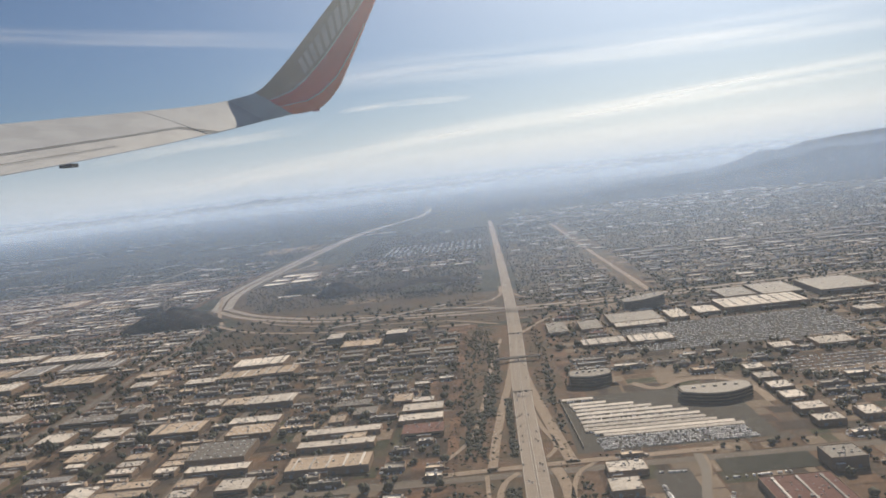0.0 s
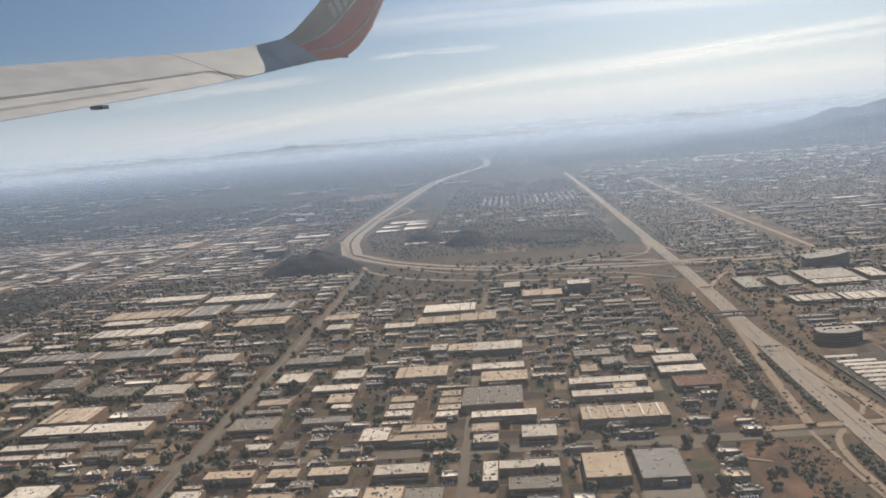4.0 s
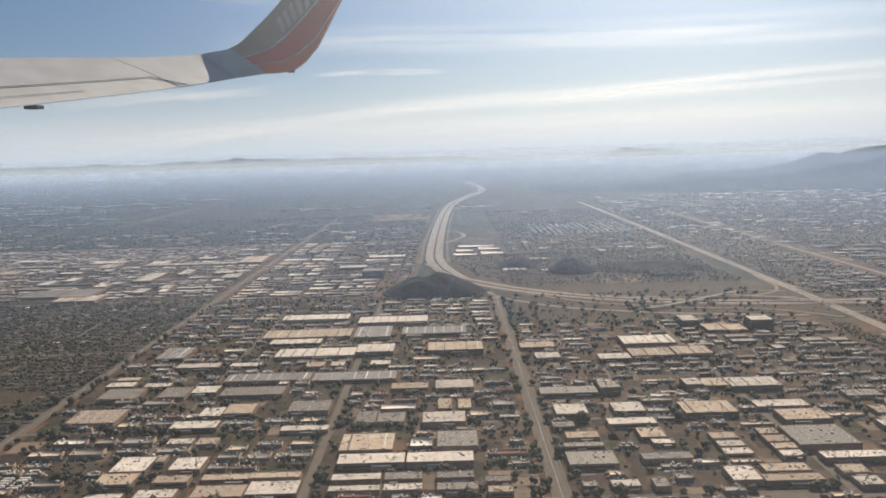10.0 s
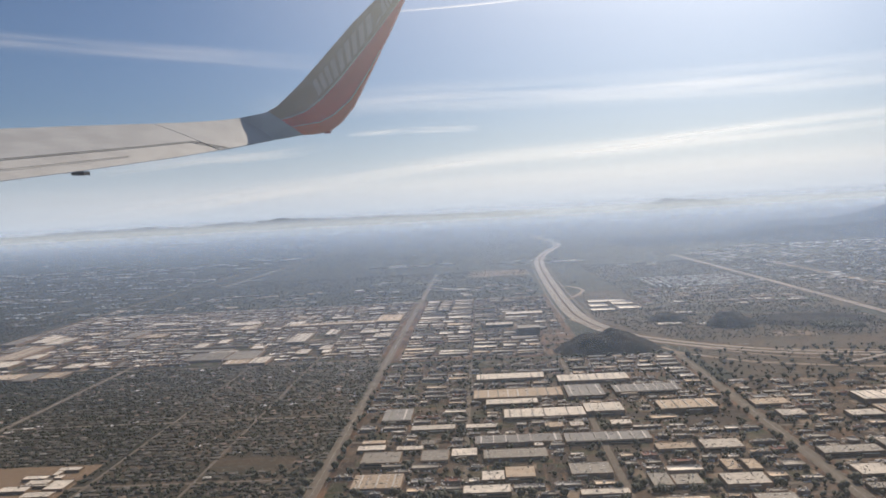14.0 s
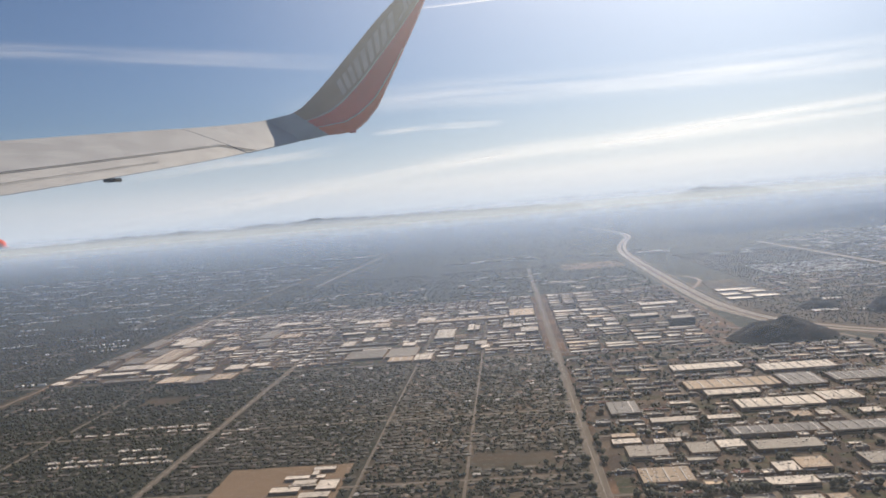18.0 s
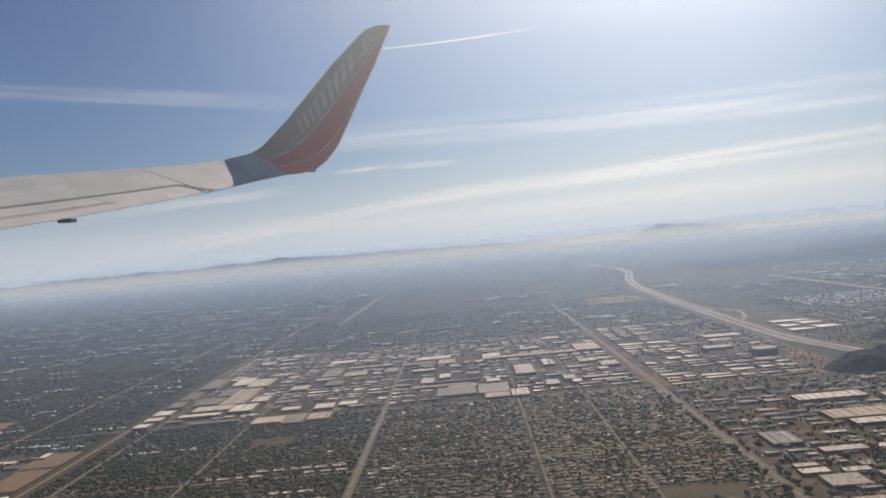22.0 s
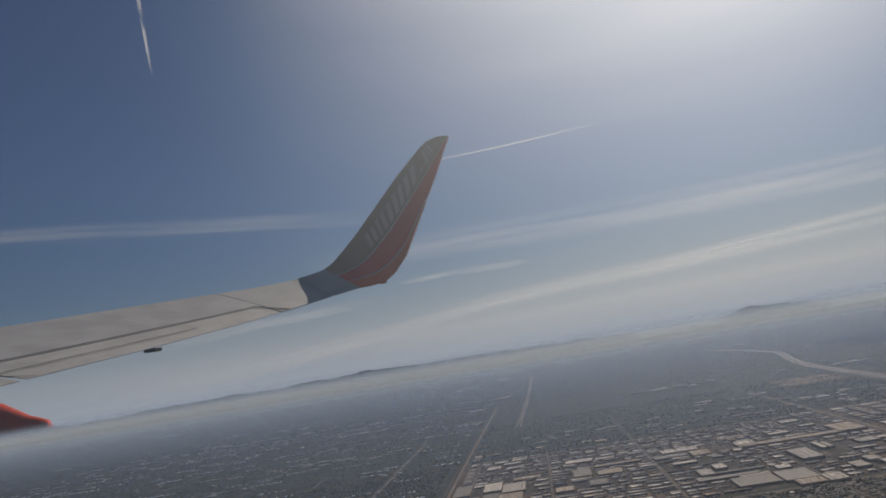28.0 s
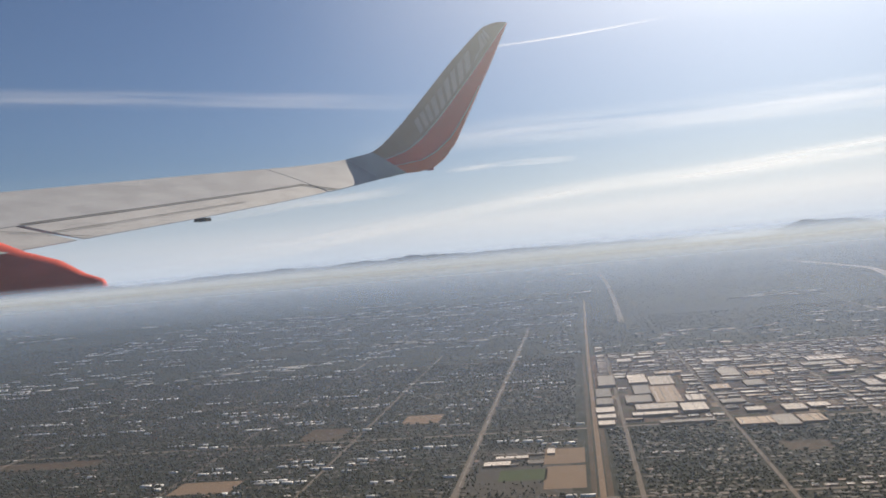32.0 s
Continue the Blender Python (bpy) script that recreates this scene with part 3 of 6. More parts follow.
def ridge(name, line, depth, mat, label, seed, n=90, m=10, rough=0.3, freq=0.06, crest=0.7):
    """A mountain range: line gives x, y and height of the crest."""
    xs = [p[0] for p in line]
    v = []
    for i in range(n + 1):
        x = xs[0] + (xs[-1] - xs[0]) * i / n
        y, h = np.interp(x, xs, [p[1] for p in line]), np.interp(x, xs, [p[2] for p in line])
        for j in range(m + 1):
            w = j / m * 2 - 1
            r = noise.fractal(Vector((x * freq, w * 1.6 + seed, seed)), 0.9, 2.1, 5)
            k = (1 - abs(w)) ** 0.9
            yy = y + w * depth
            v.append((x, yy, gz(x, yy) - 0.3 + max(0.0, h * k * (1 + rough * r * (1.2 - k * (1.2 - crest))))))
    f = [(i * (m + 1) + j, (i + 1) * (m + 1) + j, (i + 1) * (m + 1) + j + 1, i * (m + 1) + j + 1) for i in range(n) for j in range(m)]
    me = mesh(name, v, f, mat)
    for p in me.polygons:
        p.use_smooth = True
    return tagged(new(name, me), label, "mountain range", kind="structure")


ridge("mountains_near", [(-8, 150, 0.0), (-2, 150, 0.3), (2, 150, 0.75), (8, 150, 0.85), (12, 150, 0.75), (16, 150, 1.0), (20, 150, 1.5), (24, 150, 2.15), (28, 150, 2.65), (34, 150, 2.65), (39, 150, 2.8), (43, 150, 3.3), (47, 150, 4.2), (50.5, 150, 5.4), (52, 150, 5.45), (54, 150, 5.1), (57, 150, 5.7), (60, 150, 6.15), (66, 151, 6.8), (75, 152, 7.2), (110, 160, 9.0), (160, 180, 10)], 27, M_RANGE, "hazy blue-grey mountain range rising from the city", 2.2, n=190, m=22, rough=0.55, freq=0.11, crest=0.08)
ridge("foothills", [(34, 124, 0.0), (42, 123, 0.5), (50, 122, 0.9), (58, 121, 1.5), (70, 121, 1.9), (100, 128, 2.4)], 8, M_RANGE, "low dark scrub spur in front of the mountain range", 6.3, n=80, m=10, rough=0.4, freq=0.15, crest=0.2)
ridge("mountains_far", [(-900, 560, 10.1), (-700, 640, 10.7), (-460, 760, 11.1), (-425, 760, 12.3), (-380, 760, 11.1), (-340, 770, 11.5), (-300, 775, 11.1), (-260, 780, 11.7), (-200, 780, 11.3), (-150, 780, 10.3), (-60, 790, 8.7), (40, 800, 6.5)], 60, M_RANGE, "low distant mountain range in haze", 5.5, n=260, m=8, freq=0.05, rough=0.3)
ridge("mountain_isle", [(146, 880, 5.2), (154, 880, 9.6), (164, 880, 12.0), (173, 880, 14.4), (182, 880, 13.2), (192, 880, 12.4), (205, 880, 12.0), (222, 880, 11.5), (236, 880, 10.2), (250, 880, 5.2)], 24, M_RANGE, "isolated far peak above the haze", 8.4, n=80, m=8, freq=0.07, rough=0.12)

# ---- upright sheets standing in for haze over the valley ----
HAZE_REACH = 264.0
scene.cycles.transparent_max_bounces = 32
EYE = 8.7
HORIZON_FALL = 0.0235


def rise_to(y, y2):
    """How high over the ground at y the line of sight passes that meets the ground at y2."""
    return max(0.1, EYE + (gz(-30, y2) - EYE) * y / y2 - gz(-30, y))


def haze_share(y, y0, y2):
    """The share of light scattered between y0 and y2, gathered at y; it thins out at the top of the haze."""
    def build(nt):
        def calc(op, a, b):
            n = nt.nodes.new("ShaderNodeMath")
            n.operation = op
            for k, q in enumerate((a, b)):
                if isinstance(q, (int, float)):
                    n.inputs[k].default_value = q
                else:
                    nt.links.new(q, n.inputs[k])
            return n.outputs[0]

        geo, sep = nt.nodes.new("ShaderNodeNewGeometry"), nt.nodes.new("ShaderNodeSeparateXYZ")
        nt.links.new(geo.outputs["Position"], sep.inputs[0])
        z = sep.outputs["Z"]
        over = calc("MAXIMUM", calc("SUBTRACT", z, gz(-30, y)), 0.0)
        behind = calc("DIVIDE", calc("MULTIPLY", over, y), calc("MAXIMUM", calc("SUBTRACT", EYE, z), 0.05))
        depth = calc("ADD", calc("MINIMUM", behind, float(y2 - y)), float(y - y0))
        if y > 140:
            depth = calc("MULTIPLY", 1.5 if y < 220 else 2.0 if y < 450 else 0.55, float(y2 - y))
        # denser to the east, standing in for brighter haze towards the sun
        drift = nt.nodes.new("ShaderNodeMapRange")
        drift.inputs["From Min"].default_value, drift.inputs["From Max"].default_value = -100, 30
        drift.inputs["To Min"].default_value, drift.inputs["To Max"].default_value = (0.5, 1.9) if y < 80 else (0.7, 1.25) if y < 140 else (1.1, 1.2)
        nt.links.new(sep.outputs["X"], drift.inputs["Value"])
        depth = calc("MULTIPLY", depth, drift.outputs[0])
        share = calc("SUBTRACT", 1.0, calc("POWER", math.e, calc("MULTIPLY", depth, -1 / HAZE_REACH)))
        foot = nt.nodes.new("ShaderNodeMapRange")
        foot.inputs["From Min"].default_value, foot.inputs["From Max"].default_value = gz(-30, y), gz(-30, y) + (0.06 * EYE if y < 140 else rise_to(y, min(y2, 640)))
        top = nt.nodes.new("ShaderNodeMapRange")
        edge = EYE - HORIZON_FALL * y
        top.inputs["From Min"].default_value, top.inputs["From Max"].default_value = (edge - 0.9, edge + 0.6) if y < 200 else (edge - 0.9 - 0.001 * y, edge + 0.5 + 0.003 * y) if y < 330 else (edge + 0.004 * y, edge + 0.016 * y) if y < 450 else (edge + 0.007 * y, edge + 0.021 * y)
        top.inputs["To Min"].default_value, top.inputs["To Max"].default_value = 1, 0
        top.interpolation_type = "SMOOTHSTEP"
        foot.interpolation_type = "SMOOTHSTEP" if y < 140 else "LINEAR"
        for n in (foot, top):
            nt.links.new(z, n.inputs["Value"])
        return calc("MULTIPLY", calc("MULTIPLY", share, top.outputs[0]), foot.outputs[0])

    return build


haze_rows = (34, 45, 57, 71, 89, 112, 142, 175, 215, 260, 320, 400, 500, 640)
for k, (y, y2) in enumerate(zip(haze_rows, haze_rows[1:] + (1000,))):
    # haze brightness is put into the sheets' colour: paler far off, bluer past 450
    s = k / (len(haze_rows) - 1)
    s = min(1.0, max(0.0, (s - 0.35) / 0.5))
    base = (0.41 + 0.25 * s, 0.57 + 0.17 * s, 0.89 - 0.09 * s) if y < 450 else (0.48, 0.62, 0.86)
    m = scatter("haze_tint", base, haze_share(y, y, y2))
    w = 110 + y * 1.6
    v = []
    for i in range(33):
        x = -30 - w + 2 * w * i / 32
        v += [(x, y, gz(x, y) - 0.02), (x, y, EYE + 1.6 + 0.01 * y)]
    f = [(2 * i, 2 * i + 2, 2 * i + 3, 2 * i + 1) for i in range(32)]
    tagged(new("haze_layer", mesh("haze_layer", v, f, m)), "upright sheet tinted blue-grey to stand in for valley haze", "haze", kind="structure")


def forward_scatter(name, share, spread, even):
    """An added glare sheet: passes most light straight on and throws a little of it forwards, round the sun's
    direction.
    """
    m = bpy.data.materials.new(name)
    m.use_nodes = True
    nt = m.node_tree
    nt.nodes.remove(nt.nodes["Principled BSDF"])
    clear, on, out = [nt.nodes.new(k) for k in ("ShaderNodeBsdfTransparent", "ShaderNodeBsdfRefraction", "ShaderNodeMixShader")]
    on.distribution, on.inputs["Color"].default_value = "BECKMANN", (0.82, 0.93, 1.0, 1)
    on.inputs["IOR"].default_value, on.inputs["Roughness"].default_value = 1.5, spread
    out.inputs[0].default_value = share
    # an even bluish share lifts the dark tones, more so in the east
    fine, body = nt.nodes.new("ShaderNodeBsdfTranslucent"), nt.nodes.new("ShaderNodeMixShader")
    fine.inputs["Color"].default_value = (0.47, 0.54, 0.64, 1)
    geo, sep, drift = [nt.nodes.new(k) for k in ("ShaderNodeNewGeometry", "ShaderNodeSeparateXYZ", "ShaderNodeMapRange")]
    drift.inputs["From Min"].default_value, drift.inputs["From Max"].default_value = -24, -4
    drift.inputs["To Min"].default_value, drift.inputs["To Max"].default_value = even, even * 1.55
    nt.links.new(geo.outputs["Position"], sep.inputs[0])
    nt.links.new(sep.outputs["X"], drift.inputs["Value"])
    nt.links.new(drift.outputs[0], body.inputs[0])
    nt.links.new(clear.outputs[0], out.inputs[1])
    nt.links.new(on.outputs[0], out.inputs[2])
    nt.links.new(out.outputs[0], body.inputs[1])
    nt.links.new(fine.outputs[0], body.inputs[2])
    nt.links.new(body.outputs[0], nt.nodes["Material Output"].inputs["Surface"])
    return m


# A sheet added near the flight path to stand in for window glare.
veil = mesh("haze_layer", [(-140, 11, -0.05), (90, 11, -0.05), (90, 11, 22), (-140, 11, 22)], [(0, 3, 2, 1)], forward_scatter("glare_veil", 0.135, 0.88, 0.037))
tagged(new("haze_layer", veil), "added scattering sheet standing in for window glare", "haze", kind="structure")


# ---- clouds ----
def cloud_share(strength, stretch, seed):
    def build(nt):
        uv, mp, nz = nt.nodes.new("ShaderNodeUVMap"), nt.nodes.new("ShaderNodeMapping"), nt.nodes.new("ShaderNodeTexNoise")
        sep = nt.nodes.new("ShaderNodeSeparateXYZ")
        nt.links.new(uv.outputs[0], mp.inputs["Vector"])
        mp.inputs["Scale"].default_value, mp.inputs["Location"].default_value = (stretch, 2.2, 1), (seed, seed * 0.7, 0)
        nt.links.new(mp.outputs[0], nz.inputs["Vector"])
        nz.inputs["Scale"].default_value, nz.inputs["Detail"].default_value = 1.3, 3.5
        nt.links.new(uv.outputs[0], sep.inputs[0])

        def tent(out):
            a, b, c = (nt.nodes.new("ShaderNodeMath") for _ in range(3))
            a.operation, b.operation, c.operation = "SUBTRACT", "MULTIPLY", "MULTIPLY"
            a.inputs[0].default_value = 1
            nt.links.new(out, a.inputs[1])
            nt.links.new(out, b.inputs[0])
            nt.links.new(a.outputs[0], b.inputs[1])
            nt.links.new(b.outputs[0], c.inputs[0])
            c.inputs[1].default_value = 4
            return c.outputs[0]

        e, g, h = (nt.nodes.new("ShaderNodeMath") for _ in range(3))
        for n in (e, g, h):
            n.operation = "MULTIPLY"
        p = nt.nodes.new("ShaderNodeMath")
        p.operation = "POWER"
        p.inputs[1].default_value = 1.6
        nt.links.new(tent(sep.outputs["Y"]), p.inputs[0])
        nt.links.new(p.outputs[0], e.inputs[0])
        nt.links.new(tent(sep.outputs["X"]), e.inputs[1])
        r = nt.nodes.new("ShaderNodeMapRange")
        r.inputs["From Min"].default_value, r.inputs["From Max"].default_value = 0.32, 0.72
        nt.links.new(nz.outputs["Fac"], r.inputs["Value"])
        nt.links.new(e.outputs[0], g.inputs[0])
        nt.links.new(r.outputs[0], g.inputs[1])
        nt.links.new(g.outputs[0], h.inputs[0])
        h.inputs[1].default_value = strength
        return h.outputs[0]

    return build


def sky_place(a, e, r=3600.0):
    """The place r away from the middle of the flight in that direction (degrees)."""
    a, e = radians(a), radians(e)
    return (-30 + r * math.sin(a) * math.cos(e), r * math.cos(a) * math.cos(e), 8.7 + r * math.sin(e))


def cloud(name, line, thick, strength, stretch, seed, label, category, base=(0.9, 0.88, 0.84)):
    n = 40
    las = [p[0] for p in line]
    v, f, uvs = [], [], []
    for i in range(n + 1):
        a = las[0] + (las[-1] - las[0]) * i / n
        e = float(np.interp(a, las, [p[1] for p in line]))
        for s in (-0.5, -0.17, 0.17, 0.5):
            v.append(sky_place(a, e + s * thick))
            uvs.append((i / n, s + 0.5))
    for i in range(n):
        for j in range(3):
            f.append((4 * i + j, 4 * i + 4 + j, 4 * i + 5 + j, 4 * i + 1 + j))
    me = mesh(name, v, f, scatter(name + "_ice", base, cloud_share(strength, stretch, seed), 0.1))
    layer = me.uv_layers.new(name="UVMap")
    for lp in me.loops:
        layer.data[lp.index].uv = uvs[lp.vertex_index]
    return tagged(new(name, me), label, category, kind="structure")


cloud("cirrus_band", [(-34, -0.2), (-20, 0.9), (-12, 1.9), (2.6, 3.05), (8, 3.1), (25, 3.8), (45, 4.4)], 1.7, 0.5, 2.2, 1.3, "long bright band of cirrus low over the horizon", "cloud")
cloud("cirrus_band", [(-16, 7.0), (-4, 7.4), (10, 7.0), (26, 6.7), (45, 6.4)], 2.6, 0.36, 2.2, 4.1, "faint milky band of cirrus", "cloud")
cloud("cirrus_band", [(-48, 11.6), (-30, 11.3), (-18, 10.7), (-6, 9.6)], 1.5, 0.25, 2.0, 2.2, "faint pale streak of cirrus in deep blue", "cloud")
cloud("cirrus_wisp", [(-9, 5.05), (-5, 5.2), (0.5, 5.05)], 0.5, 0.6, 1.6, 5.7, "short white wisp of cirrus", "cloud")
cloud("cirrus_wisp", [(-26, 3.2), (-19, 3.7), (-10, 4.2)], 1.0, 0.45, 1.6, 8.2, "thin low wisp of cirrus", "cloud")
cloud("cirrus_veil", [(-60, 0.6), (0, 1.2), (60, 2.2)], 5.0, 0.2, 0.7, 6.6, "creamy veil of high cloud along the horizon", "cloud", (0.9, 0.86, 0.8))
# A cloud-like sheet added to stand in for the sun's bright glare.
cloud("cirrus_veil", [(-18, 23), (22, 22), (62, 24)], 28, 0.3, 0.8, 3.9, "added pale sheet standing in for glare round the sun", "cloud", (0.9, 0.88, 0.9))
cloud("contrail", [(-7.5, 13.15), (0, 13.35), (7.5, 13.6)], 0.2, 0.8, 0.6, 3.3, "thin white aircraft vapour trail", "contrail")


def trail(p0, p1, wide):
    v = []
    for k, (a, e) in enumerate((p0, p1)):
        v += [sky_place(a - wide * (1 - 0.6 * k), e), sky_place(a + wide * (1 - 0.6 * k), e)]
    me = mesh("contrail", v, [(0, 1, 3, 2)], scatter("contrail_ice", (0.9, 0.9, 0.9), cloud_share(1.6, 0.4, 9.1)))
    layer = me.uv_layers.new(name="UVMap")
    for lp, uv in zip(me.loops, ((0.2, 0), (0.8, 0), (0.8, 1), (0.2, 1))):
        layer.data[lp.index].uv = uv
    return tagged(new("contrail", me), "steep thin white vapour trail in deep blue sky", "contrail", kind="structure")


trail((-24.25, 29), (-23.75, 20.7), 0.17)

# ---- the airliner's wing, held over the valley at the middle of the flight ----
WING_SIZE = 200.0
wing = tagged(new("airliner_wing"), "pale grey airliner wing with an upswept red and orange winglet", "aircraft wing")
wing.matrix_basis = Matrix.Translation((-30, 0, 8.7)) @ Matrix.Scale(WING_SIZE, 4)


def along(line, u):
    return float(np.interp(u, [p[0] for p in line], [p[1] for p in line]))


# The wing's edges as slopes seen from the cabin: sideways and upwards for each metre outwards.
LE_SLOPES = [(-1.9, 0.154), (-0.606, 0.1237), (-0.46, 0.1202), (-0.366, 0.1173), (-0.316, 0.1169), (-0.2876, 0.1186)]
TE_SLOPES = [(-1.9, -0.03), (-0.609, 0.0573), (-0.462, 0.067), (-0.39, 0.073), (-0.303, 0.0819), (-0.2459, 0.0897)]
TIP = 11.75


def le(y):
    x = -0.2876 * TIP - 0.58 * (TIP - y)
    return Vector((x, y, y * along(LE_SLOPES, x / y)))


def te(y):
    x = -0.2459 * TIP - 0.3 * (TIP - y)
    return Vector((x, y, y * along(TE_SLOPES, x / y)))


def skin(u, y, up=0.0):
    """A point of the wing's upper face: u from the leading (0) to the trailing edge (1)."""
    a, b = le(y), te(y)
    c = (b - a).length
    n = (b - a).cross(Vector((-0.5, -1, -0.13))).normalized()
    n = n if n.z > 0 else -n
    return a.lerp(b, u) + n * (c * 0.012 * math.sin(math.pi * u ** 0.8) + up)


def lofted(name, loops, mat, parent, label="", caps=True, smooth=False):
    n = len(loops[0])
    v = [p for lp in loops for p in lp]
    f = [(i * n + j, i * n + (j + 1) % n, (i + 1) * n + (j + 1) % n, (i + 1) * n + j) for i in range(len(loops) - 1) for j in range(n)]
    if caps:
        f += [tuple(range(n)), tuple(range((len(loops) - 1) * n + n - 1, (len(loops) - 1) * n - 1, -1))]
    me = mesh(name, v, f, mat)
    for p in me.polygons:
        p.use_smooth = smooth and len(p.vertices) == 4
    return part(name, me, parent, label)


def section(y, u0, u1, thick):
    us = [u0 + (u1 - u0) * k / 9 for k in range(10)]
    top = [skin(u, y) for u in us]
    low = [skin(u, y) - Vector((0, 0, thick * max(0.04, math.sin(math.pi * min(0.96, max(0.05, u)))))) for u in reversed(us)]
    return top + low


lofted("wing_panel", [section(y, 0.0, 0.69, 0.12) for y in (3.0, 5.0, 6.5, 8, 9.5, 10.42)], M_WING, wing, "smooth pale grey wing skin")
lofted("wing_tip_panel", [section(y, 0.0, 1.0, 0.08) for y in (10.44, 10.8, 11.2, 11.5, TIP)], M_WING, wing)
lofted("aileron", [section(y, 0.697, 1.0, 0.04) for y in (6.62, 8, 9.5, 10.4)], M_WING2, wing, "pale grey aileron with a dark gap round it")
lofted("flap", [section(y, 0.697, 1.0, 0.04) for y in (3.0, 4.5, 6.55)], M_WING2, wing)


def seam(name, pts, wide, parent=wing):
    v, f = [], []
    for i, (u, y) in enumerate(pts):
        v += [skin(u - wide / 2, y, 0.012), skin(u + wide / 2, y, 0.012)]
        if i:
            f.append((2 * i - 2, 2 * i - 1, 2 * i + 1, 2 * i))
    return part(name, mesh(name, v, f, M_SEAM), parent, "dark gap")


seam("panel_gap", [(0.692, 6.6), (0.692, 8), (0.692, 9.5), (0.692, 10.3)], 0.014)
seam("panel_gap", [(0.69, 10.28), (0.84, 10.43), (1.0, 10.61)], 0.05)
seam("panel_gap", [(0.86, 6.6), (0.86, 8), (0.87, 9.0)], 0.007)
seam("panel_gap", [(0.5, 3.2), (0.55, 5.2), (0.66, 6.2), (1.0, 6.7)], 0.012)
seam("panel_gap", [(0.75, 3.0), (0.75, 6.0)], 0.007)
part("hinge_fairing", Shape().box(*(te(8.1) + Vector((-0.08, -0.06, -0.045))), *(te(8.1) + Vector((0.05, 0.08, -0.01)))).mesh("hinge_fairing", M_SEAM), wing, "small dark hinge fairing")

# The winglet: slopes of its leading and trailing edge from the root up, and the distance out.
WL_OUT = (11.75, 11.85, 11.92, 12.0, 12.05, 12.1, 12.18, 12.26, 12.28, 12.3)
WL_LE = [(-0.2876, 0.1186), (-0.2554, 0.1231), (-0.2409, 0.1295), (-0.2263, 0.1416), (-0.2081, 0.1577), (-0.1789, 0.1866), (-0.1425, 0.2235), (-0.1065, 0.2553), (-0.0972, 0.2618), (-0.0853, 0.2648)]
WL_TE = [(-0.2459, 0.0897), (-0.2138, 0.0935), (-0.1961, 0.0936), (-0.1777, 0.0957), (-0.1625, 0.1057), (-0.1457, 0.1239), (-0.1249, 0.1601), (-0.0901, 0.2213), (-0.0753, 0.2498), (-0.0679, 0.2634)]
WL_LE, WL_TE = [[(u * d, d, w * d) for (u, w), d in zip(line, WL_OUT)] for line in (WL_LE, WL_TE)]
PAINTED = 0.135


def wl(u, k, off=0.0):
    """A point of the winglet: u across, k up (0 to 1), off towards the cabin."""
    k = min(0.9999, k) * (len(WL_LE) - 1)
    i, w = int(k), k - int(k)
    a = Vector(WL_LE[i]).lerp(Vector(WL_LE[i + 1]), w)
    b = Vector(WL_TE[i]).lerp(Vector(WL_TE[i + 1]), w)
    p = a.lerp(b, u)
    return p + Vector((0.15, -1, 0.1)) * (off + 0.03 * min(1, k) * math.sin(math.pi * u))


def wl_strip(name, edge, mat, parent, label, off=0.0, thick=0.09, low=PAINTED, top=1.0):
    """A painted field of the winglet between two lines of u over its height."""
    v, f = [], []
    n = 24
    for i in range(n + 1):
        k = low + (top - low) * i / n
        u0, u1 = edge(k)
        for j in range(5):
            u = u0 + (u1 - u0) * j / 4
            v.append(wl(u, k, off))
    for i in range(n):
        for j in range(4):
            f.append((i * 5 + j, i * 5 + j + 1, (i + 1) * 5 + j + 1, (i + 1) * 5 + j))
    if thick:
        m = len(v)
        v += [p + Vector((0, thick, 0)) for p in v[:m]]
        f += [tuple(q + m for q in reversed(p)) for p in f[:]]
        rim = [i * 5 for i in range(n + 1)] + [n * 5 + j for j in range(1, 5)] + [i * 5 + 4 for i in range(n - 1, -1, -1)] + [3, 2, 1]
        for a, b in zip(rim, rim[1:] + rim[:1]):
            f.append((a, b, b + m, a + m))
    me = mesh(name, v, f, mat)
    return part(name, me, parent, label)


def band1(k):
    return float(np.interp(k * 9, [0, 2, 3, 5, 6, 7, 9], [0.38, 0.4, 0.45, 0.5, 0.56, 0.7, 1.0]))


def band2(k):
    return float(np.interp(k * 9, [0, 2, 3, 4, 5, 6, 6.6], [0.68, 0.7, 0.77, 0.83, 0.89, 0.96, 1.0]))


wl_strip("winglet_root", lambda k: (0, 1), M_WING, wing, "pale grey curved root of the winglet", low=0.0, top=PAINTED)
winglet = wl_strip("winglet", lambda k: (0, min(1, band1(k))), M_GOLD, wing, "dull gold upper field of the winglet")
wl_strip("winglet_red_field", lambda k: (min(1, band1(k)), max(band1(k), band2(k))), M_RED, winglet, "red painted field")
wl_strip("winglet_orange_edge", lambda k: (min(0.999, band2(k)), 1), M_ORANGE, winglet, "orange painted trailing edge", top=0.72)
wl_strip("winglet_stripe", lambda k: (band1(k) - 0.022, band1(k) + 0.006), M_PALE, winglet, "thin pale stripe", off=0.012, thick=0)
wl_strip("winglet_stripe", lambda k: (band2(k) - 0.018, band2(k) + 0.004), M_PALE, winglet, "thin pale stripe", off=0.012, thick=0, top=0.72)
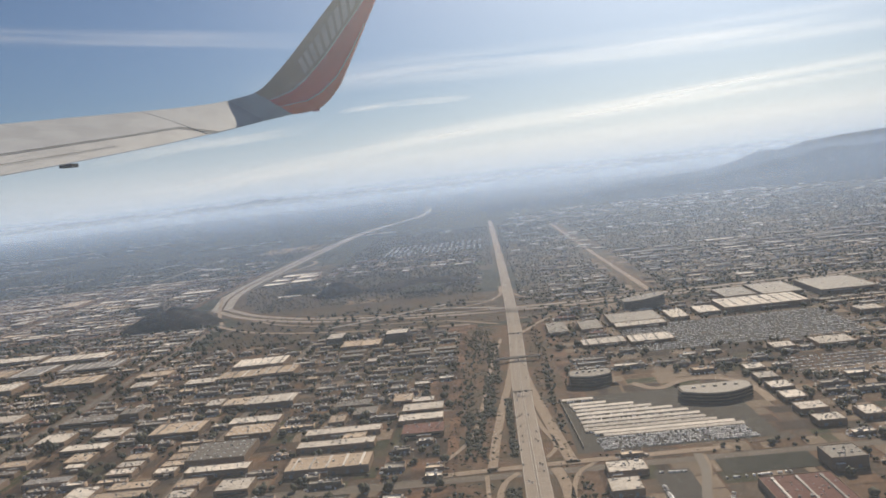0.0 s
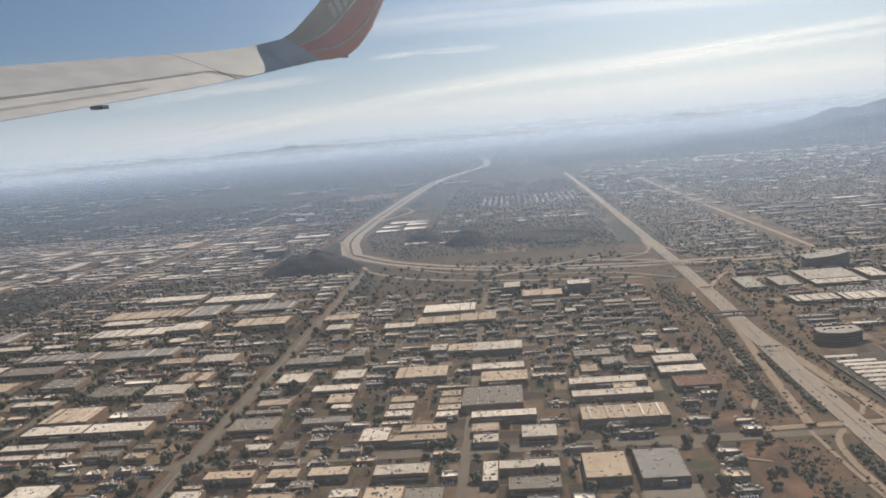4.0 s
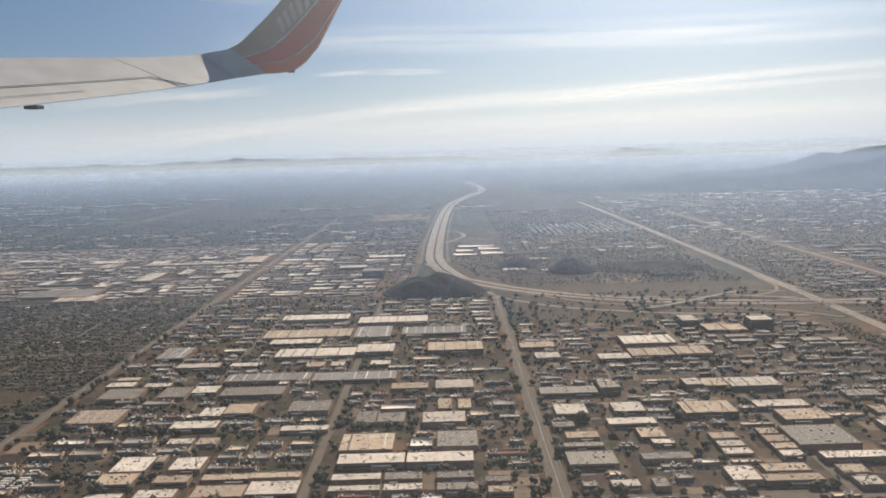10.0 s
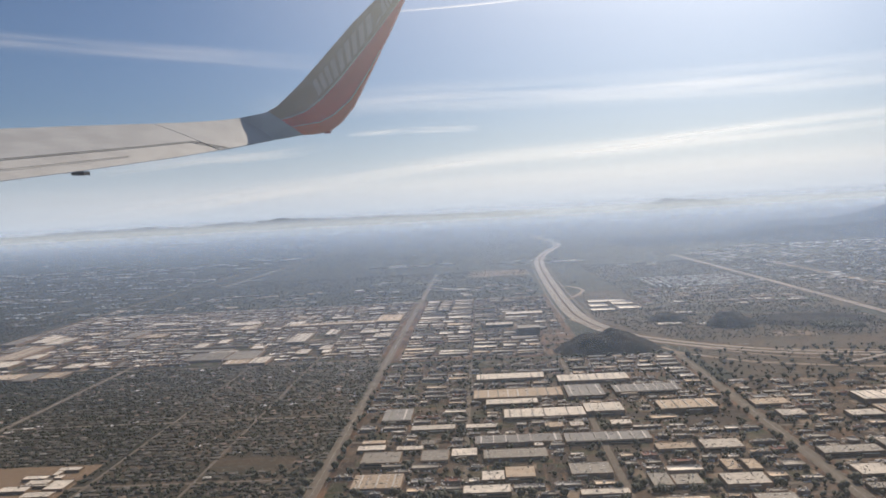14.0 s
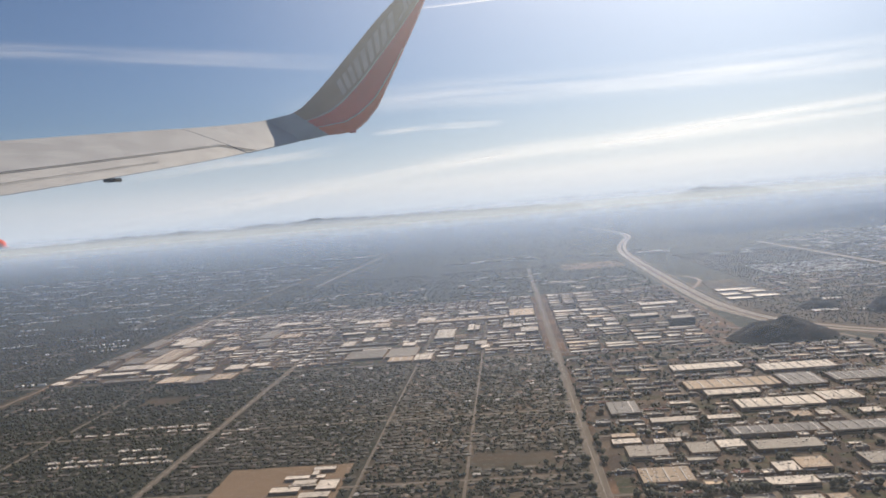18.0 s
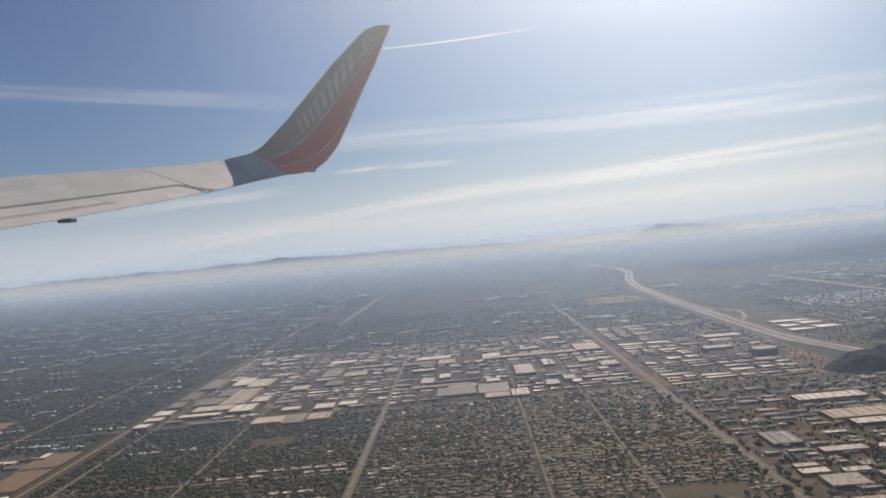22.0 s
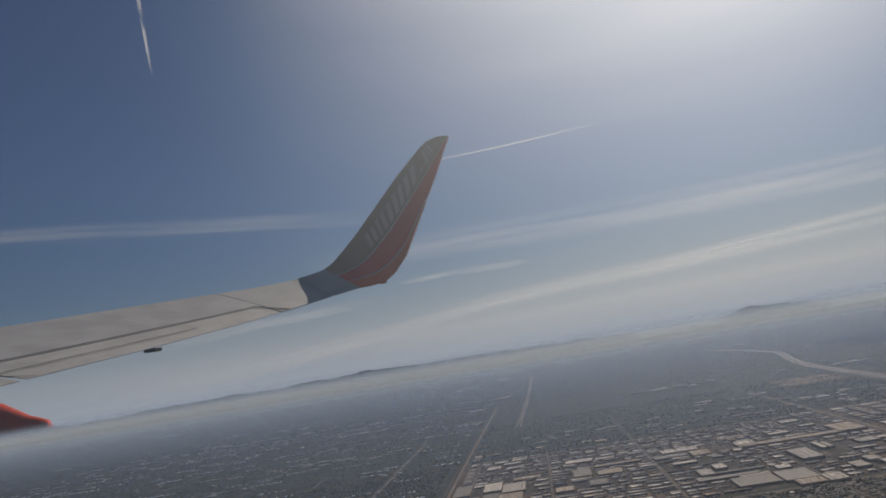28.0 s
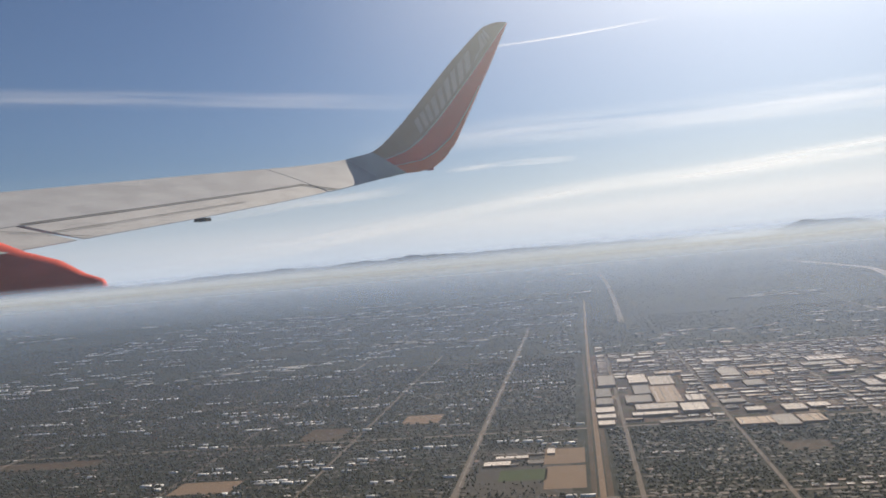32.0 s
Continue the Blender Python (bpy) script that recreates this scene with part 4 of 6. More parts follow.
# lettering as plain bars
for i in range(13):
    k0 = 0.455 + i * 0.0305
    a0, a1 = 0.16, 0.4 + 0.16 * i / 12
    if i == 9:
        a0 = a1 - 0.07
    v = [wl(a0, k0 + 0.016, 0.015), wl(a1, k0, 0.015), wl(a1, k0 + 0.02, 0.015), wl(a0, k0 + 0.036, 0.015)]
    part("lettering_bar", mesh("lettering_bar", v, [(0, 1, 2, 3)], M_LETTER), winglet, "pale lettering bar")
lofted("wing_tip_light", [[Vector((-2.2 + 0.1 * a, 11.96 + 0.02 * b, 1.115 + 0.03 * c)) for b, c in ((0, 0), (1, 0), (1, 1), (0, 1))] for a in (0, 1)], M_RED, wing)


def fairing():
    loops = []
    for x, z, tall in ((-5.3, 0.19, 0.8), (-4.56, 0.05, 0.43), (-4.27, 0.0, 0.345), (-4.05, -0.072, 0.235), (-3.94, -0.092, 0.195), (-3.9, -0.097, 0.17), (-3.886, -0.098, 0.1)):
        c = Vector((x, 6.0, z))
        loops.append([c + Vector((0, tall * 0.4 * math.cos(q), tall / 2 * math.sin(q))) for q in [k * math.tau / 16 for k in range(16)]])
    return lofted("flap_track_fairing", loops, M_FAIRING, wing, "glossy red rounded flap track fairing", smooth=True)


fairing()


# ---- buildings ----
rng = random.Random(11)
TAKEN = []
BUILT, MANY = [0], []
STYLES = ("white", "tan", "grey", "metal", "brown")


LANES_X = ((-15.2, 8, 44, 0.26), (-30.9, 8, 99, 0.22), (-46.2, 8, 92, 0.17), (-53.5, 8, 130, 0.13), (-60.8, 8, 130, 0.33), (-67.1, 8, 96, 0.18), (-74.6, 8, 78, 0.12), (-38.7, 8, 70, 0.09), (-35.1, 8, 70, 0.09), (-21.4, 8, 43, 0.18), (-8.4, 8, 36, 0.17), (0.62, 0, 112, 0.45), (-59.2, 20, 70, 0.17), (-55.5, 93, 215, 0.8))
LANES_Y = ((18.0, -110, 22, 0.24), (29.4, -31, -1, 0.16), (45.3, -110, -15.2, 0.2), (33.4, -110, -31, 0.16), (25.6, -110, -31, 0.14), (64.6, -60, -31, 0.2), (71.5, -110, -20, 0.2), (58, -110, -61, 0.16))


def on_road(x, y):
    return any(abs(x - c) < w and a < y < b for c, a, b, w in LANES_X) or any(abs(y - c) < w and a < x < b for c, a, b, w in LANES_Y)


FIELDS = [(-43.6, 24.2, -39.2, 28.0), (-35.0, 26.85, -32.2, 28.1), (-52.3, 38.9, -50.2, 40.6), (-66.4, 34.2, -61.3, 41.4), (-81.6, 36.4, -78.4, 38.4), (-78.2, 45.8, -75.6, 48.8), (-72.6, 48.8, -70.2, 51.2), (-97, 42.6, -89.4, 44.2), (3, 23.7, 5.3, 25.9)]
TAKEN += FIELDS


def free(x0, y0, x1, y1):
    return not on_road((x0 + x1) / 2, (y0 + y1) / 2) and all(x1 < a or x0 > c or y1 < b or y0 > d for a, b, c, d in TAKEN)


UNIT_ME = Shape().box(-0.5, -0.5, 0, 0.5, 0.5, 0.8).box(-0.3, -0.3, 0.8, 0.3, 0.3, 1.0).mesh("rooftop_unit", M_UNIT)
LIGHT_ME = Shape().add([(-0.5, -0.5, 0), (0.5, -0.5, 0), (0.5, 0.5, 0), (-0.5, 0.5, 0), (-0.3, -0.3, 1), (0.3, -0.3, 1), (0.3, 0.3, 1), (-0.3, 0.3, 1)], BOX_F[1:]).mesh("skylight", M_SKYLIGHT)
DOOR_ME = Shape().box(-0.5, -0.5, 0, 0.5, 0.5, 1).mesh("loading_door", M_DOOR)
PANE_ME = Shape().box(-0.5, -0.5, 0, 0.5, 0.5, 1).mesh("window_band", M_GLASS)
ANNEX_ME = Shape().box(-0.5, -0.5, 0, 0.5, 0.5, 1).mesh("annex", [M_WALLS, M_ROOFS["white"]])
ANNEX_ME.polygons[1].material_index = 1
ROOF_WORDS = {"white": "white-roofed", "tan": "tan gravel-roofed", "grey": "grey felt-roofed", "metal": "bare steel-roofed", "brown": "red-brown roofed"}


def small(name, me, parent, at, size):
    ob = part(name, me, parent, at=at)
    ob.scale = size
    return ob


def building(x0, y0, x1, y1, h=0.16, style="white", detail=2, wall=None, name="warehouse", units=None, lights=0, label=""):
    """A flat-roofed building: walls with a parapet, a sunk roof, plant and skylights on it, doors in its wall."""
    BUILT[0] += 1
    if BUILT[0] > 300:
        TAKEN.append((x0 - 0.06, y0 - 0.06, x1 + 0.06, y1 + 0.06))
        MANY.append(((x0 + x1) / 2, (y0 + y1) / 2, gz((x0 + x1) / 2, (y0 + y1) / 2), 0, x1 - x0, y1 - y0, h, STYLES.index(style)))
        return None
    TAKEN.append((x0 - 0.06, y0 - 0.06, x1 + 0.06, y1 + 0.06))
    w, d = x1 - x0, y1 - y0
    z = gz((x0 + x1) / 2, (y0 + y1) / 2)
    p = min(0.012, w * 0.05)
    t = p
    s = Shape()
    a, b = (-w / 2, -d / 2, w / 2, d / 2), (-w / 2 + t, -d / 2 + t, w / 2 - t, d / 2 - t)
    v = [(a[0], a[1], -0.05), (a[2], a[1], -0.05), (a[2], a[3], -0.05), (a[0], a[3], -0.05), (a[0], a[1], h), (a[2], a[1], h), (a[2], a[3], h), (a[0], a[3], h)]
    v += [(b[0], b[1], h), (b[2], b[1], h), (b[2], b[3], h), (b[0], b[3], h), (b[0], b[1], h - p), (b[2], b[1], h - p), (b[2], b[3], h - p), (b[0], b[3], h - p)]
    f = []
    for i in range(4):
        j = (i + 1) % 4
        f += [(i, j, 4 + j, 4 + i), (4 + i, 4 + j, 8 + j, 8 + i), (8 + i, 8 + j, 12 + j, 12 + i)]
    s.add(v, f)
    root = new(name, s.mesh(name, wall or M_WALLS))
    root.location = ((x0 + x1) / 2, (y0 + y1) / 2, z)
    tagged(root, label or f"low {ROOF_WORDS[style]} {name.replace('_', ' ')} on a paved yard", "building", "industrial buildings")
    rz = h - p
    part("roof", mesh("roof", [(b[0], b[1], rz), (b[2], b[1], rz), (b[2], b[3], rz), (b[0], b[3], rz)], [(0, 1, 2, 3)], M_ROOFS[style]), root)
    if w * d > 1.6 and style != "grey":
        m = max(2, int(w / 0.4))
        for i in range(m):
            small("roof_monitor", UNIT_ME, root, (-w / 2 + w * (i + 0.5) / m, 0, rz), (0.05, d * 0.86, 0.03))
    if detail == 0:
        return root
    r = random.Random(int(x0 * 977 + y0 * 131))
    n = units if units is not None else (r.randint(3, 6) + int(1.5 * w * d)) if detail > 1 else r.randint(0, 2)
    for _ in range(min(n * 2, 16)):
        k = r.choice((0.024, 0.03, 0.036, 0.05))
        small("rooftop_unit", UNIT_ME, root, (r.uniform(-0.44, 0.44) * w, r.choice((-0.36, -0.18, 0.0, 0.18, 0.36)) * d, rz), (k, k * r.uniform(0.7, 1.2), k * 0.7))
    fit = Shape()
    for _ in range(min(46, 6 + int((30 if detail > 1 else 9) * w * d))):
        fx, fy, k = r.uniform(-0.46, 0.46) * w, (r.randint(-5, 5) + r.uniform(-0.2, 0.2)) / 11.5 * d, r.uniform(0.008, 0.026)
        long = r.choice((1, 1, 1, 3.5))
        fit.box(fx - k * long / 2, fy - k / 2, rz, fx + k * long / 2, fy + k / 2, rz + r.uniform(0.006, 0.02))
    tagged(part("roof_fittings", fit.mesh("roof_fittings", M_FITTING), root, "small vents and ducts"), kind="stuff")
    if lights:
        m = max(1, round(d / 0.28))
        for i in range(lights):
            for j in range(m):
                small("skylight", LIGHT_ME, root, (-w / 2 + w * (i + 0.5) / lights, -d / 2 + d * (j + 0.5) / m, rz), (0.06, 0.04, 0.012))
    if detail > 1 and r.random() < 0.5 and w > 0.5:
        small("annex", ANNEX_ME, root, (r.uniform(-0.3, 0.3) * w, -d / 2 - 0.045, 0), (w * r.uniform(0.2, 0.38), 0.09, h * r.uniform(0.5, 0.75)))
    if detail > 1:
        if r.random() < 0.6:
            m = min(6, max(2, int(w / 0.3)))
            for i in range(m):
                small("loading_door", DOOR_ME, root, (-w / 2 + w * (i + 0.5) / m, -d / 2, 0.0), (0.075, 0.012, min(0.09, h * 0.6)))
        else:
            small("window_band", PANE_ME, root, (0, -d / 2, h * 0.35), (w * 0.8, 0.01, h * 0.3))
    return root


# the yards between the freeway and the first avenue
building(-10.83, 31.72, -8.71, 33.12, 0.22, "white", 2)
building(-10.90, 29.94, -9.27, 31.09, 0.2, "tan", 2)
building(-12.15, 29.80, -10.95, 30.59, 0.16, "white", 2)
building(-9.23, 29.89, -7.85, 31.11, 0.24, "tan", 2)
building(-14.86, 25.71, -12.96, 26.48, 0.16, "grey", 2, lights=4)
building(-12.88, 25.89, -12.19, 26.63, 0.26, "grey", 2)
building(-10.01, 26.07, -9.44, 26.88, 0.22, "white", 2)
building(-9.41, 26.02, -8.60, 26.92, 0.18, "tan", 2)
building(-8.59, 25.81, -6.93, 26.85, 0.2, "white", 2)
building(-10.82, 23.33, -9.24, 24.46, 0.2, "tan", 2)
building(-8.51, 23.84, -6.91, 24.50, 0.16, "white", 2)
building(-8.20, 22.53, -6.83, 23.50, 0.2, "tan", 2, lights=8)
building(-14.61, 23.71, -13.62, 24.67, 0.15, "white", 2)
building(-12.83, 23.81, -11.88, 24.72, 0.15, "white", 2)
building(-13.23, 22.67, -11.83, 23.24, 0.16, "white", 2)
building(-12.56, 21.60, -11.84, 22.39, 0.15, "tan", 2)
building(-12.33, 21.15, -11.72, 21.52, 0.13, "white", 2)
building(-14.84, 22.62, -14.20, 23.11, 0.14, "grey", 2)
building(-14.59, 21.70, -13.67, 22.22, 0.15, "tan", 2)
building(-14.74, 21.08, -13.66, 21.40, 0.14, "grey", 2)
building(-14.80, 19.77, -13.54, 20.68, 0.17, "grey", 2)
building(-12.86, 20.05, -11.57, 20.51, 0.15, "metal", 2)
building(-10.67, 21.38, -9.94, 21.89, 0.14, "tan", 2)
building(-10.66, 20.81, -9.96, 21.25, 0.14, "white", 2)
building(-10.69, 20.24, -9.95, 20.68, 0.15, "white", 2)
building(-9.28, 21.64, -8.73, 22.13, 0.14, "tan", 2)
building(-9.29, 21.04, -8.67, 21.56, 0.14, "tan", 2)
building(-9.30, 20.54, -8.66, 20.97, 0.14, "tan", 2)
building(-9.30, 20.00, -8.72, 20.43, 0.15, "white", 2)
building(-8.64, 20.55, -7.01, 22.04, 0.22, "grey", 2, lights=6)
building(-8.36, 19.72, -6.68, 20.20, 0.18, "white", 2)
building(-8.31, 18.85, -7.64, 19.40, 0.15, "tan", 2)
building(-8.25, 18.15, -7.64, 18.69, 0.15, "white", 2)
building(-7.09, 18.26, -6.25, 19.04, 0.18, "white", 2)
building(-10.32, 18.49, -8.90, 18.92, 0.16, "tan", 2)
building(-11.07, 18.58, -10.35, 19.48, 0.16, "white", 2)
building(-10.10, 19.10, -8.97, 19.61, 0.14, "tan", 2)
building(-14.32, 16.79, -13.16, 17.24, 0.17, "tan", 2)
building(-12.82, 16.72, -12.11, 17.22, 0.16, "tan", 2)
building(-11.88, 16.70, -10.95, 17.19, 0.17, "tan", 2)
building(-10.38, 16.57, -9.15, 17.14, 0.17, "white", 2)
building(-14.73, 15.71, -14.04, 16.29, 0.16, "white", 2)
building(-12.96, 15.56, -11.95, 15.96, 0.16, "tan", 2)
building(-11.17, 15.63, -10.54, 16.03, 0.15, "white", 2)
building(-10.41, 15.39, -9.59, 16.01, 0.17, "tan", 2)
building(-9.55, 15.32, -8.74, 15.91, 0.16, "grey", 2)
building(-13.97, 18.48, -13.28, 18.90, 0.13, "white", 2)
building(-12.98, 18.35, -12.61, 18.89, 0.16, "grey", 2)
building(-14.67, 18.50, -14.30, 18.83, 0.14, "grey", 2)
building(-4.60, 23.62, -3.87, 24.39, 0.15, "grey", 2)
building(-3.49, 24.63, -2.89, 25.45, 0.15, "tan", 2)
building(-2.96, 26.53, -2.43, 26.90, 0.14, "white", 2)
building(-7.56, 34.95, -6.83, 36.18, 0.36, "white", 2, wall=M_DARKWALL, name="office_block")
building(-4.82, 34.23, -3.87, 35.14, 0.46, "white", 2, wall=M_DARKWALL, name="office_block")
building(-6.77, 33.96, -5.95, 35.24, 0.14, "tan", 2)
building(-5.92, 33.88, -5.07, 35.08, 0.14, "tan", 2)
building(-14.95, 31.89, -13.54, 32.83, 0.15, "tan", 2)
building(-14.50, 30.25, -13.55, 31.12, 0.14, "white", 2)
# the blocks beyond the first avenue
building(-18.67, 31.49, -16.45, 32.88, 0.24, "tan", 2)
building(-21.55, 31.64, -20.04, 32.97, 0.22, "white", 2)
building(-24.77, 31.37, -21.58, 32.67, 0.18, "white", 2)
building(-26.00, 34.67, -22.13, 36.21, 0.18, "tan", 2)
building(-25.47, 33.71, -23.28, 34.56, 0.14, "white", 2)
building(-25.89, 38.42, -22.65, 39.62, 0.16, "white", 2)
building(-22.08, 37.29, -18.81, 38.66, 0.17, "white", 2)
building(-21.96, 34.37, -20.36, 36.49, 0.18, "metal", 2)
building(-19.89, 34.79, -17.04, 36.22, 0.16, "metal", 2)
building(-25.91, 28.21, -22.83, 29.19, 0.15, "metal", 2)
building(-22.73, 28.03, -19.73, 29.10, 0.15, "metal", 2)
building(-28.35, 30.28, -26.67, 30.95, 0.14, "white", 2)
building(-26.27, 30.33, -25.05, 30.88, 0.13, "white", 2)
building(-23.29, 29.96, -22.59, 30.67, 0.14, "tan", 2)
building(-22.35, 30.04, -21.82, 30.64, 0.13, "white", 2)
building(-20.83, 29.99, -20.06, 30.64, 0.14, "white", 2)
building(-29.66, 31.74, -28.48, 33.59, 0.15, "metal", 2)
building(-19.82, 26.83, -18.55, 27.52, 0.14, "tan", 2)
building(-18.30, 26.70, -17.00, 27.67, 0.16, "white", 2)
building(-22.92, 24.64, -21.64, 25.71, 0.17, "grey", 2, lights=3)
building(-24.94, 24.55, -24.02, 25.55, 0.18, "tan", 2)
building(-25.68, 24.40, -24.97, 25.28, 0.17, "white", 2)
building(-26.24, 23.38, -24.82, 24.06, 0.15, "white", 2)
building(-22.83, 22.96, -21.41, 23.42, 0.14, "white", 2)
building(-20.67, 23.46, -20.06, 24.56, 0.15, "grey", 2)
building(-20.02, 23.51, -19.19, 24.38, 0.14, "grey", 2)
building(-18.64, 23.18, -17.35, 24.16, 0.2, "white", 2)
building(-18.20, 24.58, -17.76, 25.59, 0.15, "tan", 2)
building(-17.56, 24.56, -17.14, 25.51, 0.15, "tan", 2)
building(-20.86, 21.15, -19.38, 22.45, 0.18, "tan", 2)
building(-18.18, 21.26, -17.06, 22.49, 0.18, "grey", 2, lights=4)
building(-20.78, 20.17, -19.01, 20.88, 0.2, "white", 2)
building(-18.97, 20.16, -17.21, 20.87, 0.2, "white", 2)
building(-20.80, 19.26, -19.56, 19.67, 0.15, "white", 2)
building(-19.47, 19.22, -18.53, 19.68, 0.15, "grey", 2)
building(-18.17, 19.23, -17.24, 19.64, 0.15, "grey", 2)
building(-20.79, 18.59, -19.53, 18.93, 0.16, "white", 2)
building(-19.45, 18.56, -18.50, 18.96, 0.16, "white", 2)
building(-18.16, 18.51, -17.16, 18.94, 0.16, "grey", 2)
building(-16.93, 18.30, -16.33, 18.68, 0.16, "tan", 2)
building(-16.96, 18.94, -16.34, 19.29, 0.15, "grey", 2)
building(-24.08, 18.44, -22.81, 19.16, 0.16, "tan", 2)
building(-24.11, 19.48, -22.90, 19.88, 0.15, "tan", 2)
building(-22.78, 18.52, -21.52, 19.33, 0.16, "white", 2)
building(-22.90, 19.53, -21.62, 19.91, 0.15, "tan", 2)
building(-26.71, 18.47, -25.76, 18.87, 0.14, "white", 2)
building(-26.80, 19.36, -25.81, 20.10, 0.15, "tan", 2)
building(-26.71, 20.15, -25.75, 21.19, 0.16, "white", 2)
building(-25.48, 18.54, -24.49, 19.04, 0.14, "white", 2)
building(-25.31, 19.40, -24.42, 19.88, 0.15, "tan", 2)
building(-25.18, 20.19, -24.33, 21.06, 0.16, "white", 2)
building(-25.72, 20.77, -25.47, 21.24, 0.15, "tan", 2)
building(-25.89, 22.13, -25.16, 22.58, 0.14, "white", 2)
building(-25.03, 22.04, -24.44, 22.57, 0.14, "tan", 2)
building(-29.71, 24.06, -28.15, 25.38, 0.16, "tan", 2, lights=5)
building(-29.75, 26.49, -28.43, 27.69, 0.16, "grey", 2)
building(-27.73, 26.57, -26.80, 27.71, 0.15, "grey", 2)
building(-22.55, 16.37, -21.29, 16.87, 0.16, "tan", 2)
building(-26.71, 26.98, -25.83, 27.82, 0.14, "white", 2)
building(-30.09, 28.03, -29.09, 28.61, 0.13, "white", 2)
building(-30.02, 28.79, -29.16, 29.24, 0.13, "tan", 2)
building(-28.68, 27.90, -27.74, 28.38, 0.13, "white", 2)
building(-25.62, 26.54, -23.47, 27.52, 0.15, "grey", 2)
building(-27.86, 28.44, -27.34, 28.98, 0.13, "grey", 2)
def curved_office(x0, y0, x1, y1, h, storeys, bow, label, rake=0.0):
    """A glass office with a bowed front, pale floor edges and a flat roof; rake lowers its west end."""
    TAKEN.append((x0 - 0.06, y0 - 0.06, x1 + 0.06, y1 + 0.06))
    w, d = (x1 - x0) / 2, (y1 - y0) / 2
    n = 14
    plan = [(-w + 2 * w * i / n, -d - bow + bow * (2 * i / n - 1) ** 2 + bow) for i in range(n + 1)]
    plan = [(x, y - bow * (1 - (x / w) ** 2)) for x, y in plan] + [(w, d * 0.7), (w * 0.9, d), (-w * 0.9, d), (-w, d * 0.7)]

    def ring(z, grow):
        return [Vector((x * grow, y * grow, z * (1 - rake * (0.5 - x / w / 2)))) for x, y in plan]

    root = tagged(new("office_block"), label, "building")
    root.location = ((x0 + x1) / 2, (y0 + y1) / 2, 0)
    lofted("glass_wall", [ring(-0.04, 1.0), ring(h, 1.0)], M_DARKWALL, root, "dark glazed wall")
    for k in range(storeys):
        z = h * (k + 1) / storeys
        lofted("floor_edge", [ring(z - 0.012, 1.012), ring(z, 1.012)], M_KERB if k < storeys - 1 else M_CONCRETE, root, "pale concrete floor edge")
    lofted("roof", [ring(h + 0.001, 0.97), ring(h + 0.006, 0.97)], M_ROOFS["grey"], root)
    for k in range(5):
        small("rooftop_unit", UNIT_ME, root, (-w * 0.6 + 0.3 * w * k, d * (0.1 + 0.2 * (k % 2)), h * (1 - rake * (0.8 - 0.15 * k)) + 0.004), (0.1, 0.07, 0.04))
    return root


# across the freeway
curved_office(2.08, 24.75, 3.37, 25.45, 0.34, 4, 0.12, "dark glass office with a bowed front and pale roof edge")
curved_office(4.9, 22.1, 6.85, 22.9, 0.28, 3, 0.22, "low dark glass office curving round a forecourt")
curved_office(5.78, 36.2, 7.59, 37.2, 0.6, 7, 0.15, "tall dark glass office with a raked roofline", rake=0.3)
road("forecourt_drive", [(3.9, 24.6), (4.5, 23.6), (5.2, 24.3), (6.0, 24.5), (6.9, 23.9), (7.15, 22.6), (7.1, 21.6)], 0.26, 0.0165, M_RAMP)
road("forecourt_drive", [(4.35, 18.2), (4.3, 17.4), (4.0, 16.6), (3.75, 15.6)], 0.12, 0.0165, M_RAMP)
building(9.43, 33.58, 12.87, 35.67, 0.26, "white", 2)
building(14.04, 35.31, 16.47, 38.50, 0.26, "grey", 2)
building(11.78, 35.88, 13.54, 38.72, 0.24, "grey", 2)
building(10.26, 36.43, 11.69, 38.71, 0.18, "grey", 2)
building(3.10, 29.77, 4.71, 30.79, 0.15, "white", 2)
building(4.83, 29.54, 6.44, 30.74, 0.15, "white", 2)
building(4.70, 33.28, 6.79, 35.24, 0.16, "grey", 2)
building(4.76, 32.41, 6.78, 33.25, 0.15, "white", 2)
building(7.36, 24.49, 7.96, 25.11, 0.15, "white", 2)
building(7.35, 23.38, 7.96, 24.04, 0.15, "white", 2)
building(7.37, 22.33, 8.00, 23.01, 0.15, "white", 2)
building(7.36, 21.30, 7.95, 21.97, 0.16, "white", 2)
building(7.34, 20.25, 8.06, 20.86, 0.17, "white", 2)
building(7.40, 19.30, 8.07, 19.83, 0.17, "white", 2)
building(6.60, 16.67, 7.36, 17.42, 0.28, "grey", 2)
building(2.09, 17.29, 2.96, 17.95, 0.16, "white", 2)
building(1.99, 16.26, 2.67, 16.98, 0.16, "white", 2)
building(13.68, 30.88, 14.59, 31.79, 0.2, "white", 2)
building(2.06, 32.51, 2.88, 34.72, 0.16, "grey", 2)
building(3.39, 32.55, 4.27, 34.39, 0.16, "grey", 2)
building(8.36, 33.59, 9.27, 35.10, 0.16, "white", 2)
building(7.11, 33.13, 7.87, 34.93, 0.16, "white", 2)
building(9.00, 26.76, 9.74, 27.52, 0.14, "white", 2)
building(10.42, 26.63, 11.64, 27.70, 0.15, "white", 2)
building(8.58, 19.47, 9.08, 20.18, 0.17, "white", 2)
